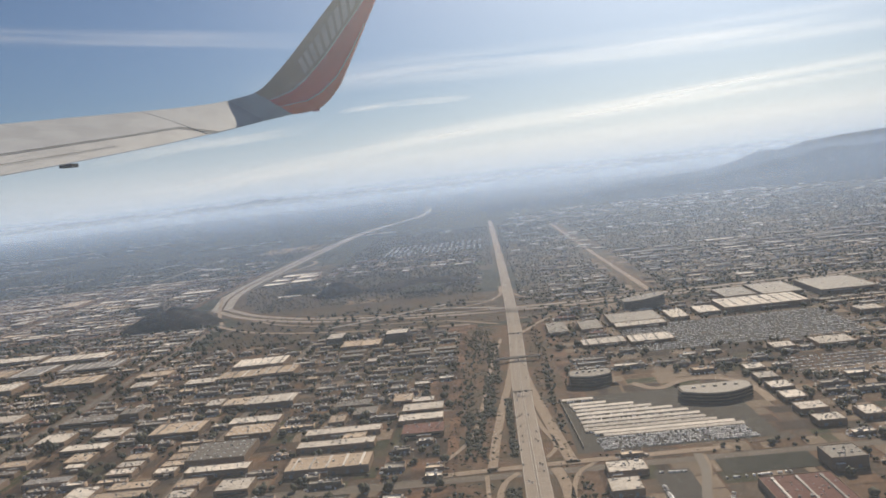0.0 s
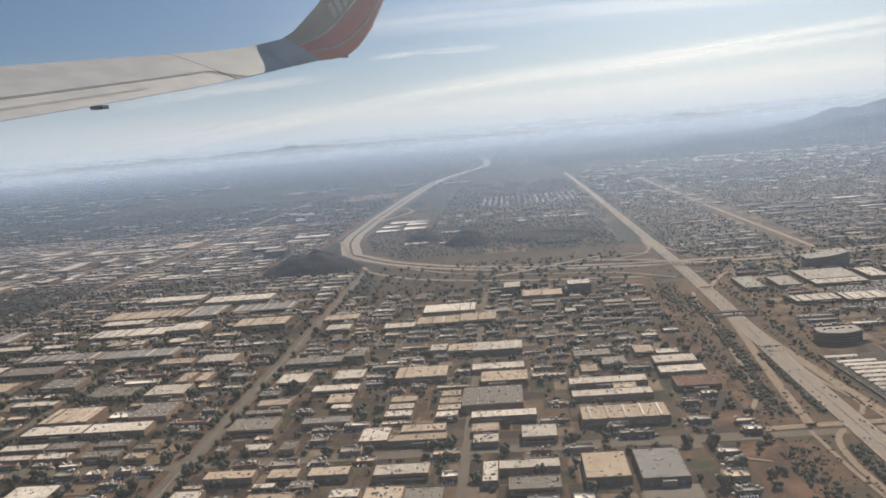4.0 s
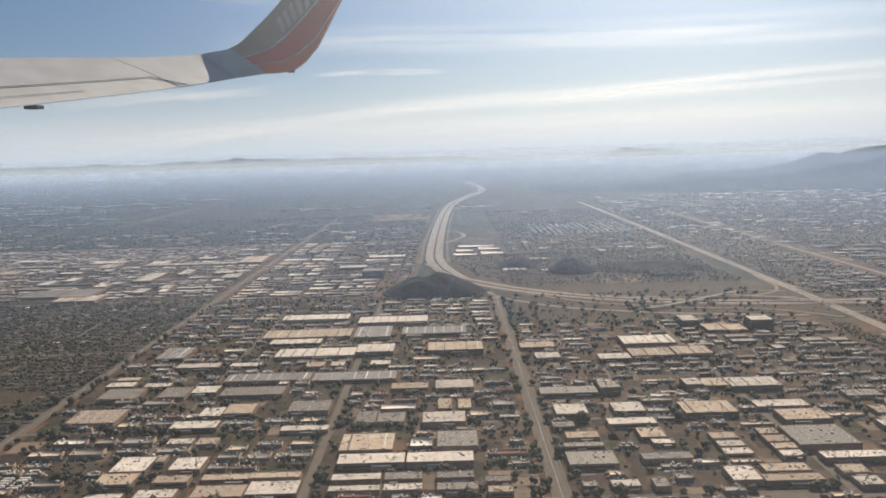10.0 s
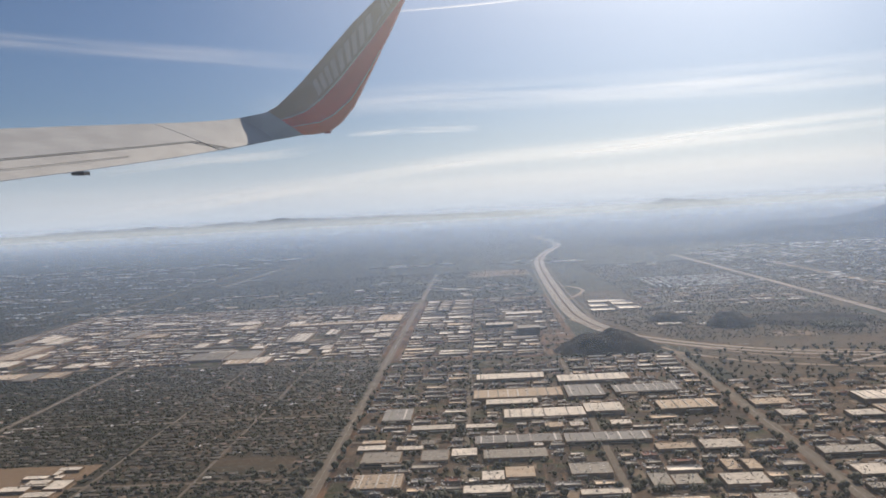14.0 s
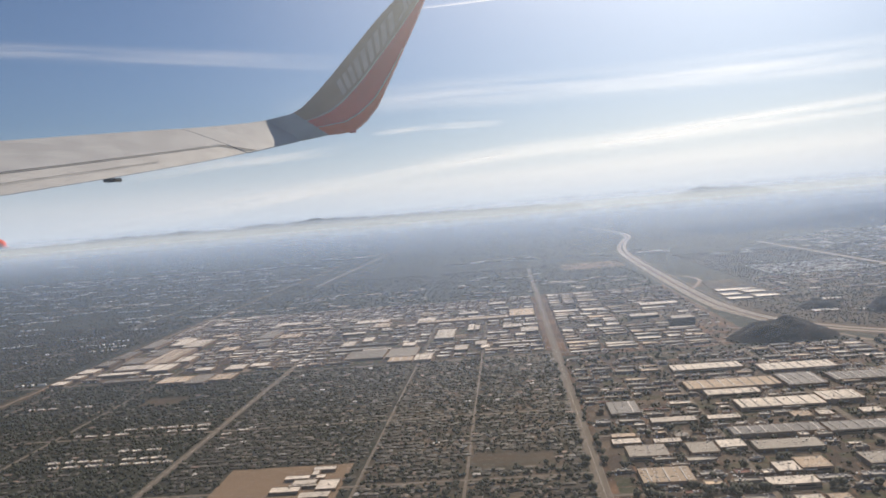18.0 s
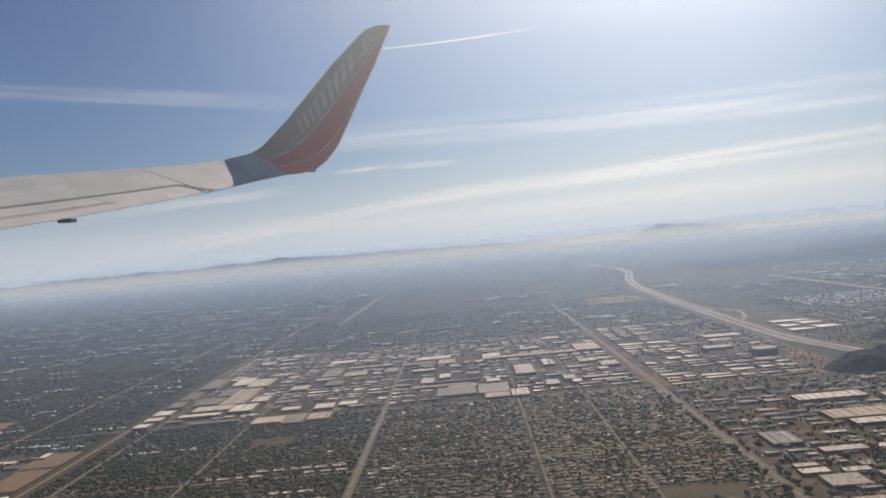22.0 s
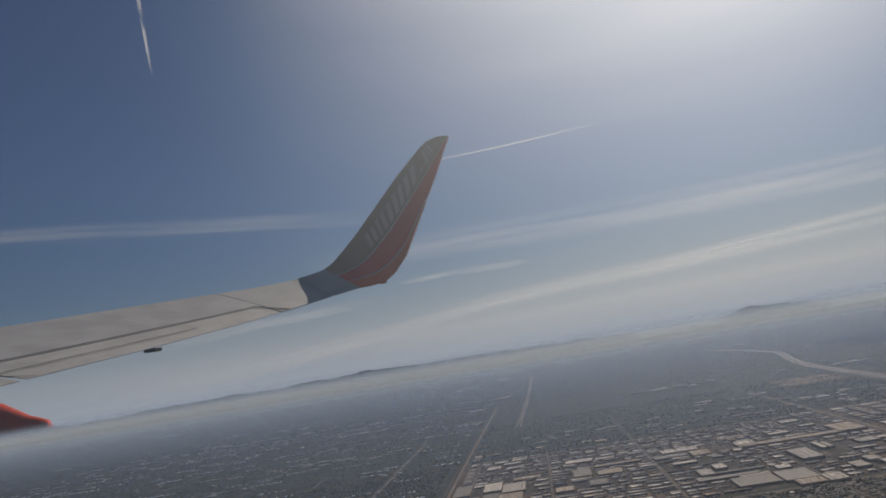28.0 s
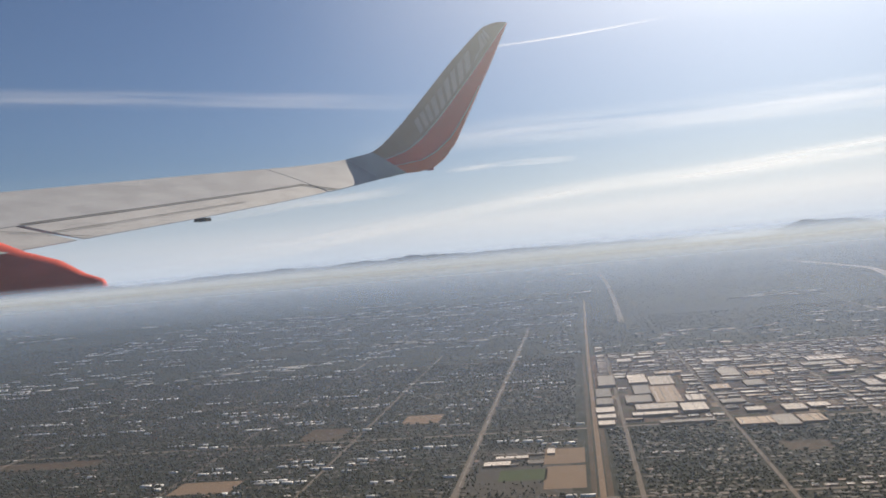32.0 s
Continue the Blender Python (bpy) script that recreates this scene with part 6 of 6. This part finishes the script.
# ---- houses ----
HOUSE = ([(-0.5, -0.5, 0), (0.5, -0.5, 0), (0.5, 0.5, 0), (-0.5, 0.5, 0), (-0.5, -0.5, 0.55), (0.5, -0.5, 0.55), (0.5, 0.5, 0.55), (-0.5, 0.5, 0.55),
          (-0.56, -0.58, 0.52), (0.56, -0.58, 0.52), (0.56, 0.58, 0.52), (-0.56, 0.58, 0.52), (-0.42, 0, 1), (0.42, 0, 1)],
         [(0, 1, 5, 4), (1, 2, 6, 5), (2, 3, 7, 6), (3, 0, 4, 7), (8, 9, 13, 12), (9, 10, 13), (10, 11, 12, 13), (11, 8, 12)])


def homes(x0, y0, x1, y1, r, rows, pitch, out, trees, leafy):
    """Rows of houses along streets that run east and west, with gardens and trees."""
    share = 0.16 if y0 > 71 else 0.78 if x0 > -46 else 0.64 if x0 > -61 else 0.6
    y = y0
    while y < y1:
        x = x0
        while x < x1:
            # some quarters are older and lie deep under trees
            old = noise.noise(Vector((x * 0.22, y * 0.33, 3.0))) + 0.5 * noise.noise(Vector((x * 0.7, y * 0.9, 8.0))) > 0.12
            for side in (-1, 1):
                hx, hy = x + r.uniform(-0.09, 0.09), y + side * rows * 0.24 + r.uniform(-0.11, 0.11)
                if r.random() < share * (0.5 if old else 1.0) and free(hx - 0.15, hy - 0.15, hx + 0.15, hy + 0.15):
                    turned = r.random() < 0.2
                    out.append((hx, hy, gz(hx, hy), math.pi / 2 if turned else 0, r.uniform(0.2, 0.31), r.uniform(0.13, 0.18), r.uniform(0.065, 0.09)))
                for _ in range(leafy + 2 if old else leafy):
                    if r.random() < 0.62:
                        k = (0.05 + 0.14 * r.random() ** 1.3) * (0.7 if -46 < x < -30 and y < 46 else 0.88)
                        tx, ty = x + r.uniform(-0.5, 0.5) * pitch, y + r.uniform(-0.5, 0.5) * rows
                        if free(tx, ty, tx, ty):
                            trees.append((tx, ty, gz(tx, ty), r.uniform(0, 6.28), k, k, k * r.uniform(0.8, 1.3)))
            x += pitch
        y += rows


HOMES, TREES = [], []
hr = random.Random(21)
homes(-60, 12, -53.6, 44.8, hr, 0.95, 0.28, HOMES, TREES, 5)
homes(-53.4, 12, -46.2, 44.8, hr, 1.05, 0.3, HOMES, TREES, 5)
homes(-45.8, 12, -38.9, 44.8, hr, 0.84, 0.28, HOMES, TREES, 5)
homes(-38.5, 12, -30.7, 44.8, hr, 0.84, 0.27, HOMES, TREES, 4)
homes(-118, 20, -61.8, 72, hr, 1.05, 0.32, HOMES, TREES, 5)
homes(-13, 60, 45, 100, hr, 1.6, 0.5, HOMES, TREES, 5)
homes(1.6, 41.4, 45, 58, hr, 1.5, 0.45, HOMES, TREES, 5)
homes(-5, 47, -0.5, 60, hr, 1.3, 0.42, HOMES, TREES, 2)
homes(-60, 72, -20, 100, hr, 1.7, 0.55, HOMES, TREES, 3)
homes(-30, 45, -20.4, 72, hr, 1.5, 0.5, HOMES, TREES, 3)
homes(-150, 72, -61, 120, hr, 2.2, 0.7, HOMES, TREES, 3)
for x0, x1, y0, y1, rows in ((-60, -46.6, 12, 44.8, 1.05), (-45.8, -31.4, 12, 44.8, 0.84), (-118, -61.8, 20, 72, 1.1)):
    y = y0
    while y < y1:
        if all(abs(y - c) > 0.3 for c, _a, _b, _w in LANES_Y):
            road("side_street", [(x0, y), (x1, y)], 0.075, 0.0125, M_LANE)
        y += rows
    x = x0 + rows
    while x < x1:
        if all(abs(x - c) > 0.3 for c, _a, _b, _w in LANES_X):
            road("side_street", [(x, y0), (x, y1)], 0.06, 0.0145, M_LANE)
        x += rows * 4
HOMES.sort(key=lambda q: abs(q[1] - 23.5) + 0.3 * max(0, abs(q[0] + 46) - 14))
HOUSE_ME = mesh("house", HOUSE[0][:8], HOUSE[1][:4], M_HOUSE1)
HROOF_ME = mesh("roof", HOUSE[0], HOUSE[1][4:], M_SHINGLE1)
for q in HOMES[:290]:
    ob = tagged(new("house", HOUSE_ME), "small stucco house with a shingle roof among trees", "house", "houses of the suburb")
    ob.matrix_basis = pose(q[0], q[1], q[2], 0, 0, math.degrees(q[3])) @ Matrix.Diagonal((q[4], q[5], q[6], 1))
    part("roof", HROOF_ME, ob)
HOMES = HOMES[290:]
tagged(new("houses", strewn("houses", HOUSE, HOMES, [M_HOUSE, M_SHINGLE, M_FARROOF, M_SLATE], [[0] * 4 + [2 if hr.random() < 0.03 else 3 if q[0] < -20 and hr.random() < 0.9 or (q[1] > 40 and q[0] > -14 and hr.random() < 0.7) else 1] * 4 for q in HOMES])), "many small stucco houses with shingle roofs", "houses", kind="stuff")
WHITE_ROWS = []
for _ in range(90):
    x, y = hr.uniform(18, 46), 121 - 26 * hr.random() ** 2
    WHITE_ROWS.append((x, y, gz(x, y), 0, hr.uniform(0.3, 1.2), hr.uniform(0.2, 0.5), 0.12))
for _ in range(600):
    x, y = -62 - 70 * hr.random(), 22 + 120 * hr.random() ** 1.2
    n = hr.randint(1, 4)
    for k in range(n):
        if free(x + k * 0.7, y, x + k * 0.7 + 0.5, y + 0.2):
            WHITE_ROWS.append((x + k * 0.7, y, gz(x, y), 0, hr.uniform(0.3, 0.62), hr.uniform(0.12, 0.24), 0.09))
tagged(new("flat_roofed_blocks", strewn("flat_roofed_blocks", (box_v(-0.5, -0.5, 0, 0.5, 0.5, 1), BOX_F[1:]), WHITE_ROWS, [M_FARWHITE])), "scattered white flat-roofed blocks among trees", "buildings", kind="stuff")
FAR = []
for _ in range(800):
    x, y = hr.uniform(2, 75), hr.uniform(60, 122)
    if not on_road(x, y):
        FAR.append((x, y, gz(x, y), 0, hr.uniform(0.3, 1.3), hr.uniform(0.25, 0.7), 0.07))
for _ in range(130):
    # clusters of larger sheds and schools
    y = 74 + 260 * hr.random() ** 1.7
    x = -30 + hr.uniform(-1, 1) * (70 + y * 0.75)
    k = 0.8 + y / 260
    for _ in range(hr.randint(2, 11)):
        px, py = x + hr.gauss(0, 2.6) * k, y + hr.gauss(0, 0.9) * k
        if py < 72 or (px > 0 and py > 118) or on_road(px, py) or abs(px + 18.4) < 1.6:
            continue
        FAR.append((px, py, gz(px, py), 0, hr.uniform(0.4, 1.8) * k, hr.uniform(0.25, 0.55) * k, 0.07 * k))
tagged(new("far_buildings", strewn("far_buildings", (box_v(-0.5, -0.5, 0, 0.5, 0.5, 1), BOX_F[1:]), FAR, [M_FARROOF])), "countless pale flat roofs far across the valley", "buildings", kind="stuff")


# ---- trees ----
def crown(seed, clumps=7):
    """An uneven crown of leaf clumps over a short tapered trunk."""
    r = random.Random(seed)
    v, f = [], []
    for c in range(clumps):
        a, q = r.uniform(0, 6.28), r.uniform(0.0, 0.42)
        cx, cy, cz, k = q * math.cos(a), q * math.sin(a), r.uniform(0.4, 0.95), r.uniform(0.2, 0.36)
        n = len(v)
        for lat, cnt in ((0.9, 4), (0.0, 5), (-0.9, 4)):
            for i in range(cnt):
                b = i * math.tau / cnt + lat + r.uniform(-0.3, 0.3)
                kk = k * r.uniform(0.75, 1.2)
                v.append((cx + kk * math.cos(lat) * math.cos(b), cy + kk * math.cos(lat) * math.sin(b), cz + kk * math.sin(lat) * 0.9))
        f += [(n, n + 1, n + 2, n + 3), (n + 12, n + 11, n + 10, n + 9)]
        for (s0, c0), (s1, c1) in (((0, 4), (4, 5)), ((4, 5), (9, 4))):
            i = j = 0
            while i < c0 or j < c1:
                if j * c0 <= i * c1 and j < c1:
                    f.append((n + s0 + i % c0, n + s1 + j % c1, n + s1 + (j + 1) % c1))
                    j += 1
                else:
                    f.append((n + s0 + i % c0, n + s1 + j % c1, n + s0 + (i + 1) % c0))
                    i += 1
    return v, f


def small_crown(seed, clumps):
    """A crown seen from far off: a few uneven clumps of eight faces."""
    r = random.Random(seed)
    v, f = [], []
    for c in range(clumps):
        a, q = r.uniform(0, 6.28), 0.34 if clumps > 1 else 0.0
        cx, cy, cz, k = q * math.cos(a), q * math.sin(a), r.uniform(0.45, 0.8), r.uniform(0.42, 0.55) if clumps > 1 else 0.5
        n = len(v)
        v += [(cx, cy, cz + k * r.uniform(0.7, 1.0))] + [(cx + k * r.uniform(0.7, 1.15) * math.cos(b), cy + k * r.uniform(0.7, 1.15) * math.sin(b), cz + r.uniform(-0.15, 0.1)) for b in [i * math.tau / 5 + a for i in range(5)]] + [(cx, cy, 0.0)]
        for i in range(5):
            f += [(n, n + 1 + i, n + 1 + (i + 1) % 5), (n + 6, n + 1 + (i + 1) % 5, n + 1 + i)]
    return v, f


TAKEN += NO_BUILD
tr = random.Random(5)
STREET_TREES = []
for x in (-15.2, -30.9, -8.4, -21.4, -26.2):
    for i in range(90):
        y = tr.uniform(9, 43)
        side = tr.choice((-1, 1)) * tr.uniform(0.24, 0.36)
        if free(x + side - 0.05, y - 0.05, x + side + 0.05, y + 0.05):
            k = tr.uniform(0.12, 0.26)
            STREET_TREES.append((x + side, y, 0, tr.uniform(0, 6.28), k, k, k * tr.uniform(0.8, 1.3)))
for y in (18.0, 23.6, 29.4, 36.2):
    for i in range(130):
        x = tr.uniform(-30.5, -1.5)
        side = tr.choice((-1, 1)) * tr.uniform(0.2, 0.32)
        if free(x - 0.05, y + side - 0.05, x + 0.05, y + side + 0.05):
            k = tr.uniform(0.12, 0.26)
            STREET_TREES.append((x, y + side, 0, tr.uniform(0, 6.28), k, k, k * tr.uniform(0.8, 1.3)))
HEDGES = ((-0.62, -0.3, 22.5, 27), (-1.1, -0.6, 19.2, 23), (-0.45, -0.05, 26, 32), (-1.4, -0.9, 22, 34), (0.02, 0.18, 19.2, 24.2), (0.88, 0.98, 19, 24.0), (1.35, 1.7, 21.5, 36), (-1.6, -1.0, 9, 17.2), (1.5, 2.2, 8.5, 17.2), (-0.15, 0.12, 14.4, 17.2), (0.86, 0.98, 14, 17.4), (-1.1, -0.3, 29, 35))
for _ in range(1900):
    a, b, c, e = tr.choice(HEDGES)
    x, y = tr.uniform(a, b), tr.uniform(c, e)
    k = tr.uniform(0.04, 0.1)
    if free(x, y, x, y):
        STREET_TREES.append((x, y, 0, tr.uniform(0, 6.28), k, k, k * tr.uniform(0.8, 1.3)))
for _ in range(6000):
    x, y = tr.uniform(-30, 20), tr.uniform(9, 44)
    k = 0.07 + 0.16 * tr.random() ** 2
    if free(x - 0.04, y - 0.04, x + 0.04, y + 0.04) and (x < -1.6 or x > 2.1 + 2.5 * (y < 19)) and abs(x + 15.2) > 0.3:
        STREET_TREES.append((x, y, 0, tr.uniform(0, 6.28), k, k, k * tr.uniform(0.8, 1.3)))
for _ in range(2600):
    x, y = tr.uniform(-30, -16), tr.uniform(12, 44)
    k = 0.05 + 0.13 * tr.random() ** 2
    if free(x - 0.03, y - 0.03, x + 0.03, y + 0.03):
        STREET_TREES.append((x, y, 0, tr.uniform(0, 6.28), k, k, k * tr.uniform(0.8, 1.2)))
for _ in range(3400):
    x, y = tr.uniform(1.4, 20), tr.uniform(11, 40)
    k = 0.04 + 0.12 * tr.random() ** 2.2
    if free(x - 0.03, y - 0.03, x + 0.03, y + 0.03) and not (4.8 < x < 13.2 and 28.3 < y < 33) and (y > 18.6 or tr.random() < 0.4):
        STREET_TREES.append((x, y, 0, tr.uniform(0, 6.28), k, k, k * tr.uniform(0.8, 1.2)))
for _ in range(3200):
    x, y = tr.choice((tr.uniform(-1.6, -0.1), tr.uniform(-1.6, -0.1), tr.uniform(0.85, 1.6))), tr.uniform(10, 36)
    k = 0.018 + 0.05 * tr.random() ** 2.5
    if not on_road(x, y):
        STREET_TREES.append((x, y, 0, tr.uniform(0, 6.28), k, k, k * 0.7))
for _ in range(3600):
    x, y = tr.uniform(-14, -1), tr.uniform(46, 60)
    k = 0.04 + 0.12 * tr.random() ** 2
    TREES.append((x, y, gz(x, y) + 0.1, tr.uniform(0, 6.28), k, k, k))
for _ in range(900):
    x = tr.uniform(-14, 8)
    y = tr.uniform(37.4, 46)
    d = min(abs(y - float(np.interp(x, [-14, -9, -3.2, 2.4, 8], [45.5, 41.8, 40.2, 39.6, 39.7])) - c) for c in (-0.4, 0.34))
    k = 0.03 + 0.07 * tr.random() ** 3
    if d > 0.32 and abs(x - ax(y)) > 0.5:
        TREES.append((x, y, 0, tr.uniform(0, 6.28), k, k, k * 0.9))
for _ in range(420):
    x, y = tr.uniform(-5.6, -3.0), tr.uniform(48.4, 51)
    k = tr.uniform(0.1, 0.24)
    TREES.append((x, y, 0.02, tr.uniform(0, 6.28), k, k, k))
for _ in range(900):
    x, y = tr.uniform(-18.5, -13.4), tr.uniform(46.5, 61)
    k = tr.uniform(0.06, 0.15)
    if x > float(np.interp(y, [45.5, 50, 57, 66], [-14, -17.2, -18.8, -18.9])) + 1.3 and free(x, y, x, y):
        TREES.append((x, y, gz(x, y), tr.uniform(0, 6.28), k, k, k * 0.9))
for _ in range(260):
    # trees round the school beside the rail corridor
    x, y = tr.uniform(-66.5, -63.3), tr.uniform(33.8, 41.6)
    k = 0.05 + 0.1 * tr.random() ** 2
    if not 35.9 < y < 38.1:
        TREES.append((x, y, 0.014, tr.uniform(0, 6.28), k, k, k))
WOODS = []
for _ in range(34000):
    y = 62 + 190 * tr.random() ** 1.5
    x = -30 + tr.uniform(-1, 1) * (75 + y * 0.6)
    k = tr.uniform(0.1, 0.2) * (0.6 + y / 130)
    if y < 112 and (not free(x, y, x, y) or abs(x + 18.6) < 1.3):
        continue
    WOODS.append((x, y, gz(x, y) - 0.02, tr.uniform(0, 6.28), k, k, k * 0.45))
tagged(new("far_trees", strewn("far_trees", small_crown(77, 1), WOODS, [M_LEAF])), "dark green trees merging into haze across the valley", "trees", kind="stuff")
# the nearest trees one by one
STREET_TREES.sort(key=lambda q: q[1] - (100 if q[4] > 0.13 else 0))
TRUNK_ME = mesh("trunk", [(0.05 * math.cos(a) * s, 0.05 * math.sin(a) * s, z) for z, s in ((0, 1), (0.5, 0.6)) for a in [k * math.tau / 6 for k in range(6)]], [(k, (k + 1) % 6, 6 + (k + 1) % 6, 6 + k) for k in range(6)], M_BARK)
tree_kinds = []
for i in range(4):
    root = tagged(new("tree"), "broad dark green street tree with an uneven crown", "tree", "street trees")
    part("trunk", TRUNK_ME, root)
    cv, cf = crown(40 + i, 11)
    part("crown", mesh("crown", cv, cf, M_LEAF1), root)
    tree_kinds.append(root)
for i, q in enumerate(STREET_TREES[:280]):
    ob = tree_kinds[i] if i < 4 else copy_thing(tree_kinds[i % 4], pose(0, 0, 0))
    ob.matrix_basis = pose(q[0], q[1], 0.004, 0, 0, math.degrees(q[3])) @ Matrix.Diagonal((q[4] * 1.1, q[5] * 1.1, q[6] * 1.1, 1))
STREET_TREES = STREET_TREES[280:]
ALL_TREES = STREET_TREES + TREES
NEAR_TREES = [q for q in ALL_TREES if q[1] < 27 and q[0] > -62]
MID_TREES = [q for q in ALL_TREES if q[1] >= 27 and q[1] < 46 and q[0] > -62]
OUTER_TREES = [q for q in ALL_TREES if not (q[1] < 46 and q[0] > -62)]
for i, (rows_of, made) in enumerate([(NEAR_TREES[k::4], small_crown(k, 4)) for k in range(4)] + [(MID_TREES[k::3], small_crown(k + 9, 2)) for k in range(3)] + [(OUTER_TREES[k::3], small_crown(k + 19, 1)) for k in range(3)]):
    tagged(new("trees", strewn("trees", made, rows_of, [M_LEAF])), "dense dark green street and garden trees", "trees", kind="stuff")

# ---- cars ----
CAR = (box_v(-0.045, -0.018, 0.004, 0.045, 0.018, 0.018) + [(-0.028, -0.016, 0.018), (0.022, -0.016, 0.018), (0.022, 0.016, 0.018), (-0.028, 0.016, 0.018), (-0.02, -0.013, 0.03), (0.01, -0.013, 0.03), (0.01, 0.013, 0.03), (-0.02, 0.013, 0.03)],
       BOX_F[1:] + [tuple(i + 8 for i in q) for q in BOX_F[1:]])
if PARKED:
    tagged(new("parked_cars", strewn("parked_cars", CAR, PARKED, [M_CARS])), "rows of parked cars in yards", "cars", kind="stuff")
CAR_ME = Shape().box(-0.045, -0.018, 0.004, 0.045, 0.018, 0.018).mesh("car", M_CAR)
CABIN_ME = mesh("cabin", CAR[0][8:], BOX_F[1:], M_GLASS)
cr = random.Random(8)
for i in range(130):
    lane = cr.choice((-0.27, -0.2, -0.13, 0.06, 0.12, 0.18)) 
    y = 9 + 60 * cr.random() ** 1.4
    ob = tagged(new("car", CAR_ME), "car driving on the concrete freeway", "car", "cars on the freeway")
    ob.matrix_basis = pose(ax(y) + lane + 0.02, y, 0.032, 0, 0, 90 if lane > 0 else -90)
    part("cabin", CABIN_ME, ob, "dark glazed cabin")


# ---- lorry trailers parked in a yard ----
TRAILER_ME = Shape().box(-0.5, -0.5, 0.3, 0.5, 0.5, 1).mesh("lorry_trailer", M_UNIT_WHITE)
AXLE_ME = Shape().box(-0.4, -0.45, 0, -0.15, 0.45, 0.3).box(0.3, -0.1, 0, 0.34, 0.1, 0.3).mesh("axle", M_SEAM)
for j in range(4):
    for k in range(12):
        x, y = -30.1 + j * 0.42, 19.0 + k * 0.16
        if free(x - 0.15, y - 0.03, x + 0.15, y + 0.03):
            ob = tagged(new("lorry_trailer", TRAILER_ME), "white box trailer parked in a paved yard", "trailer", "parked trailers")
            ob.matrix_basis = pose(x, y, 0.006) @ Matrix.Diagonal((0.27, 0.06, 0.085, 1))
            part("axle", AXLE_ME, ob)
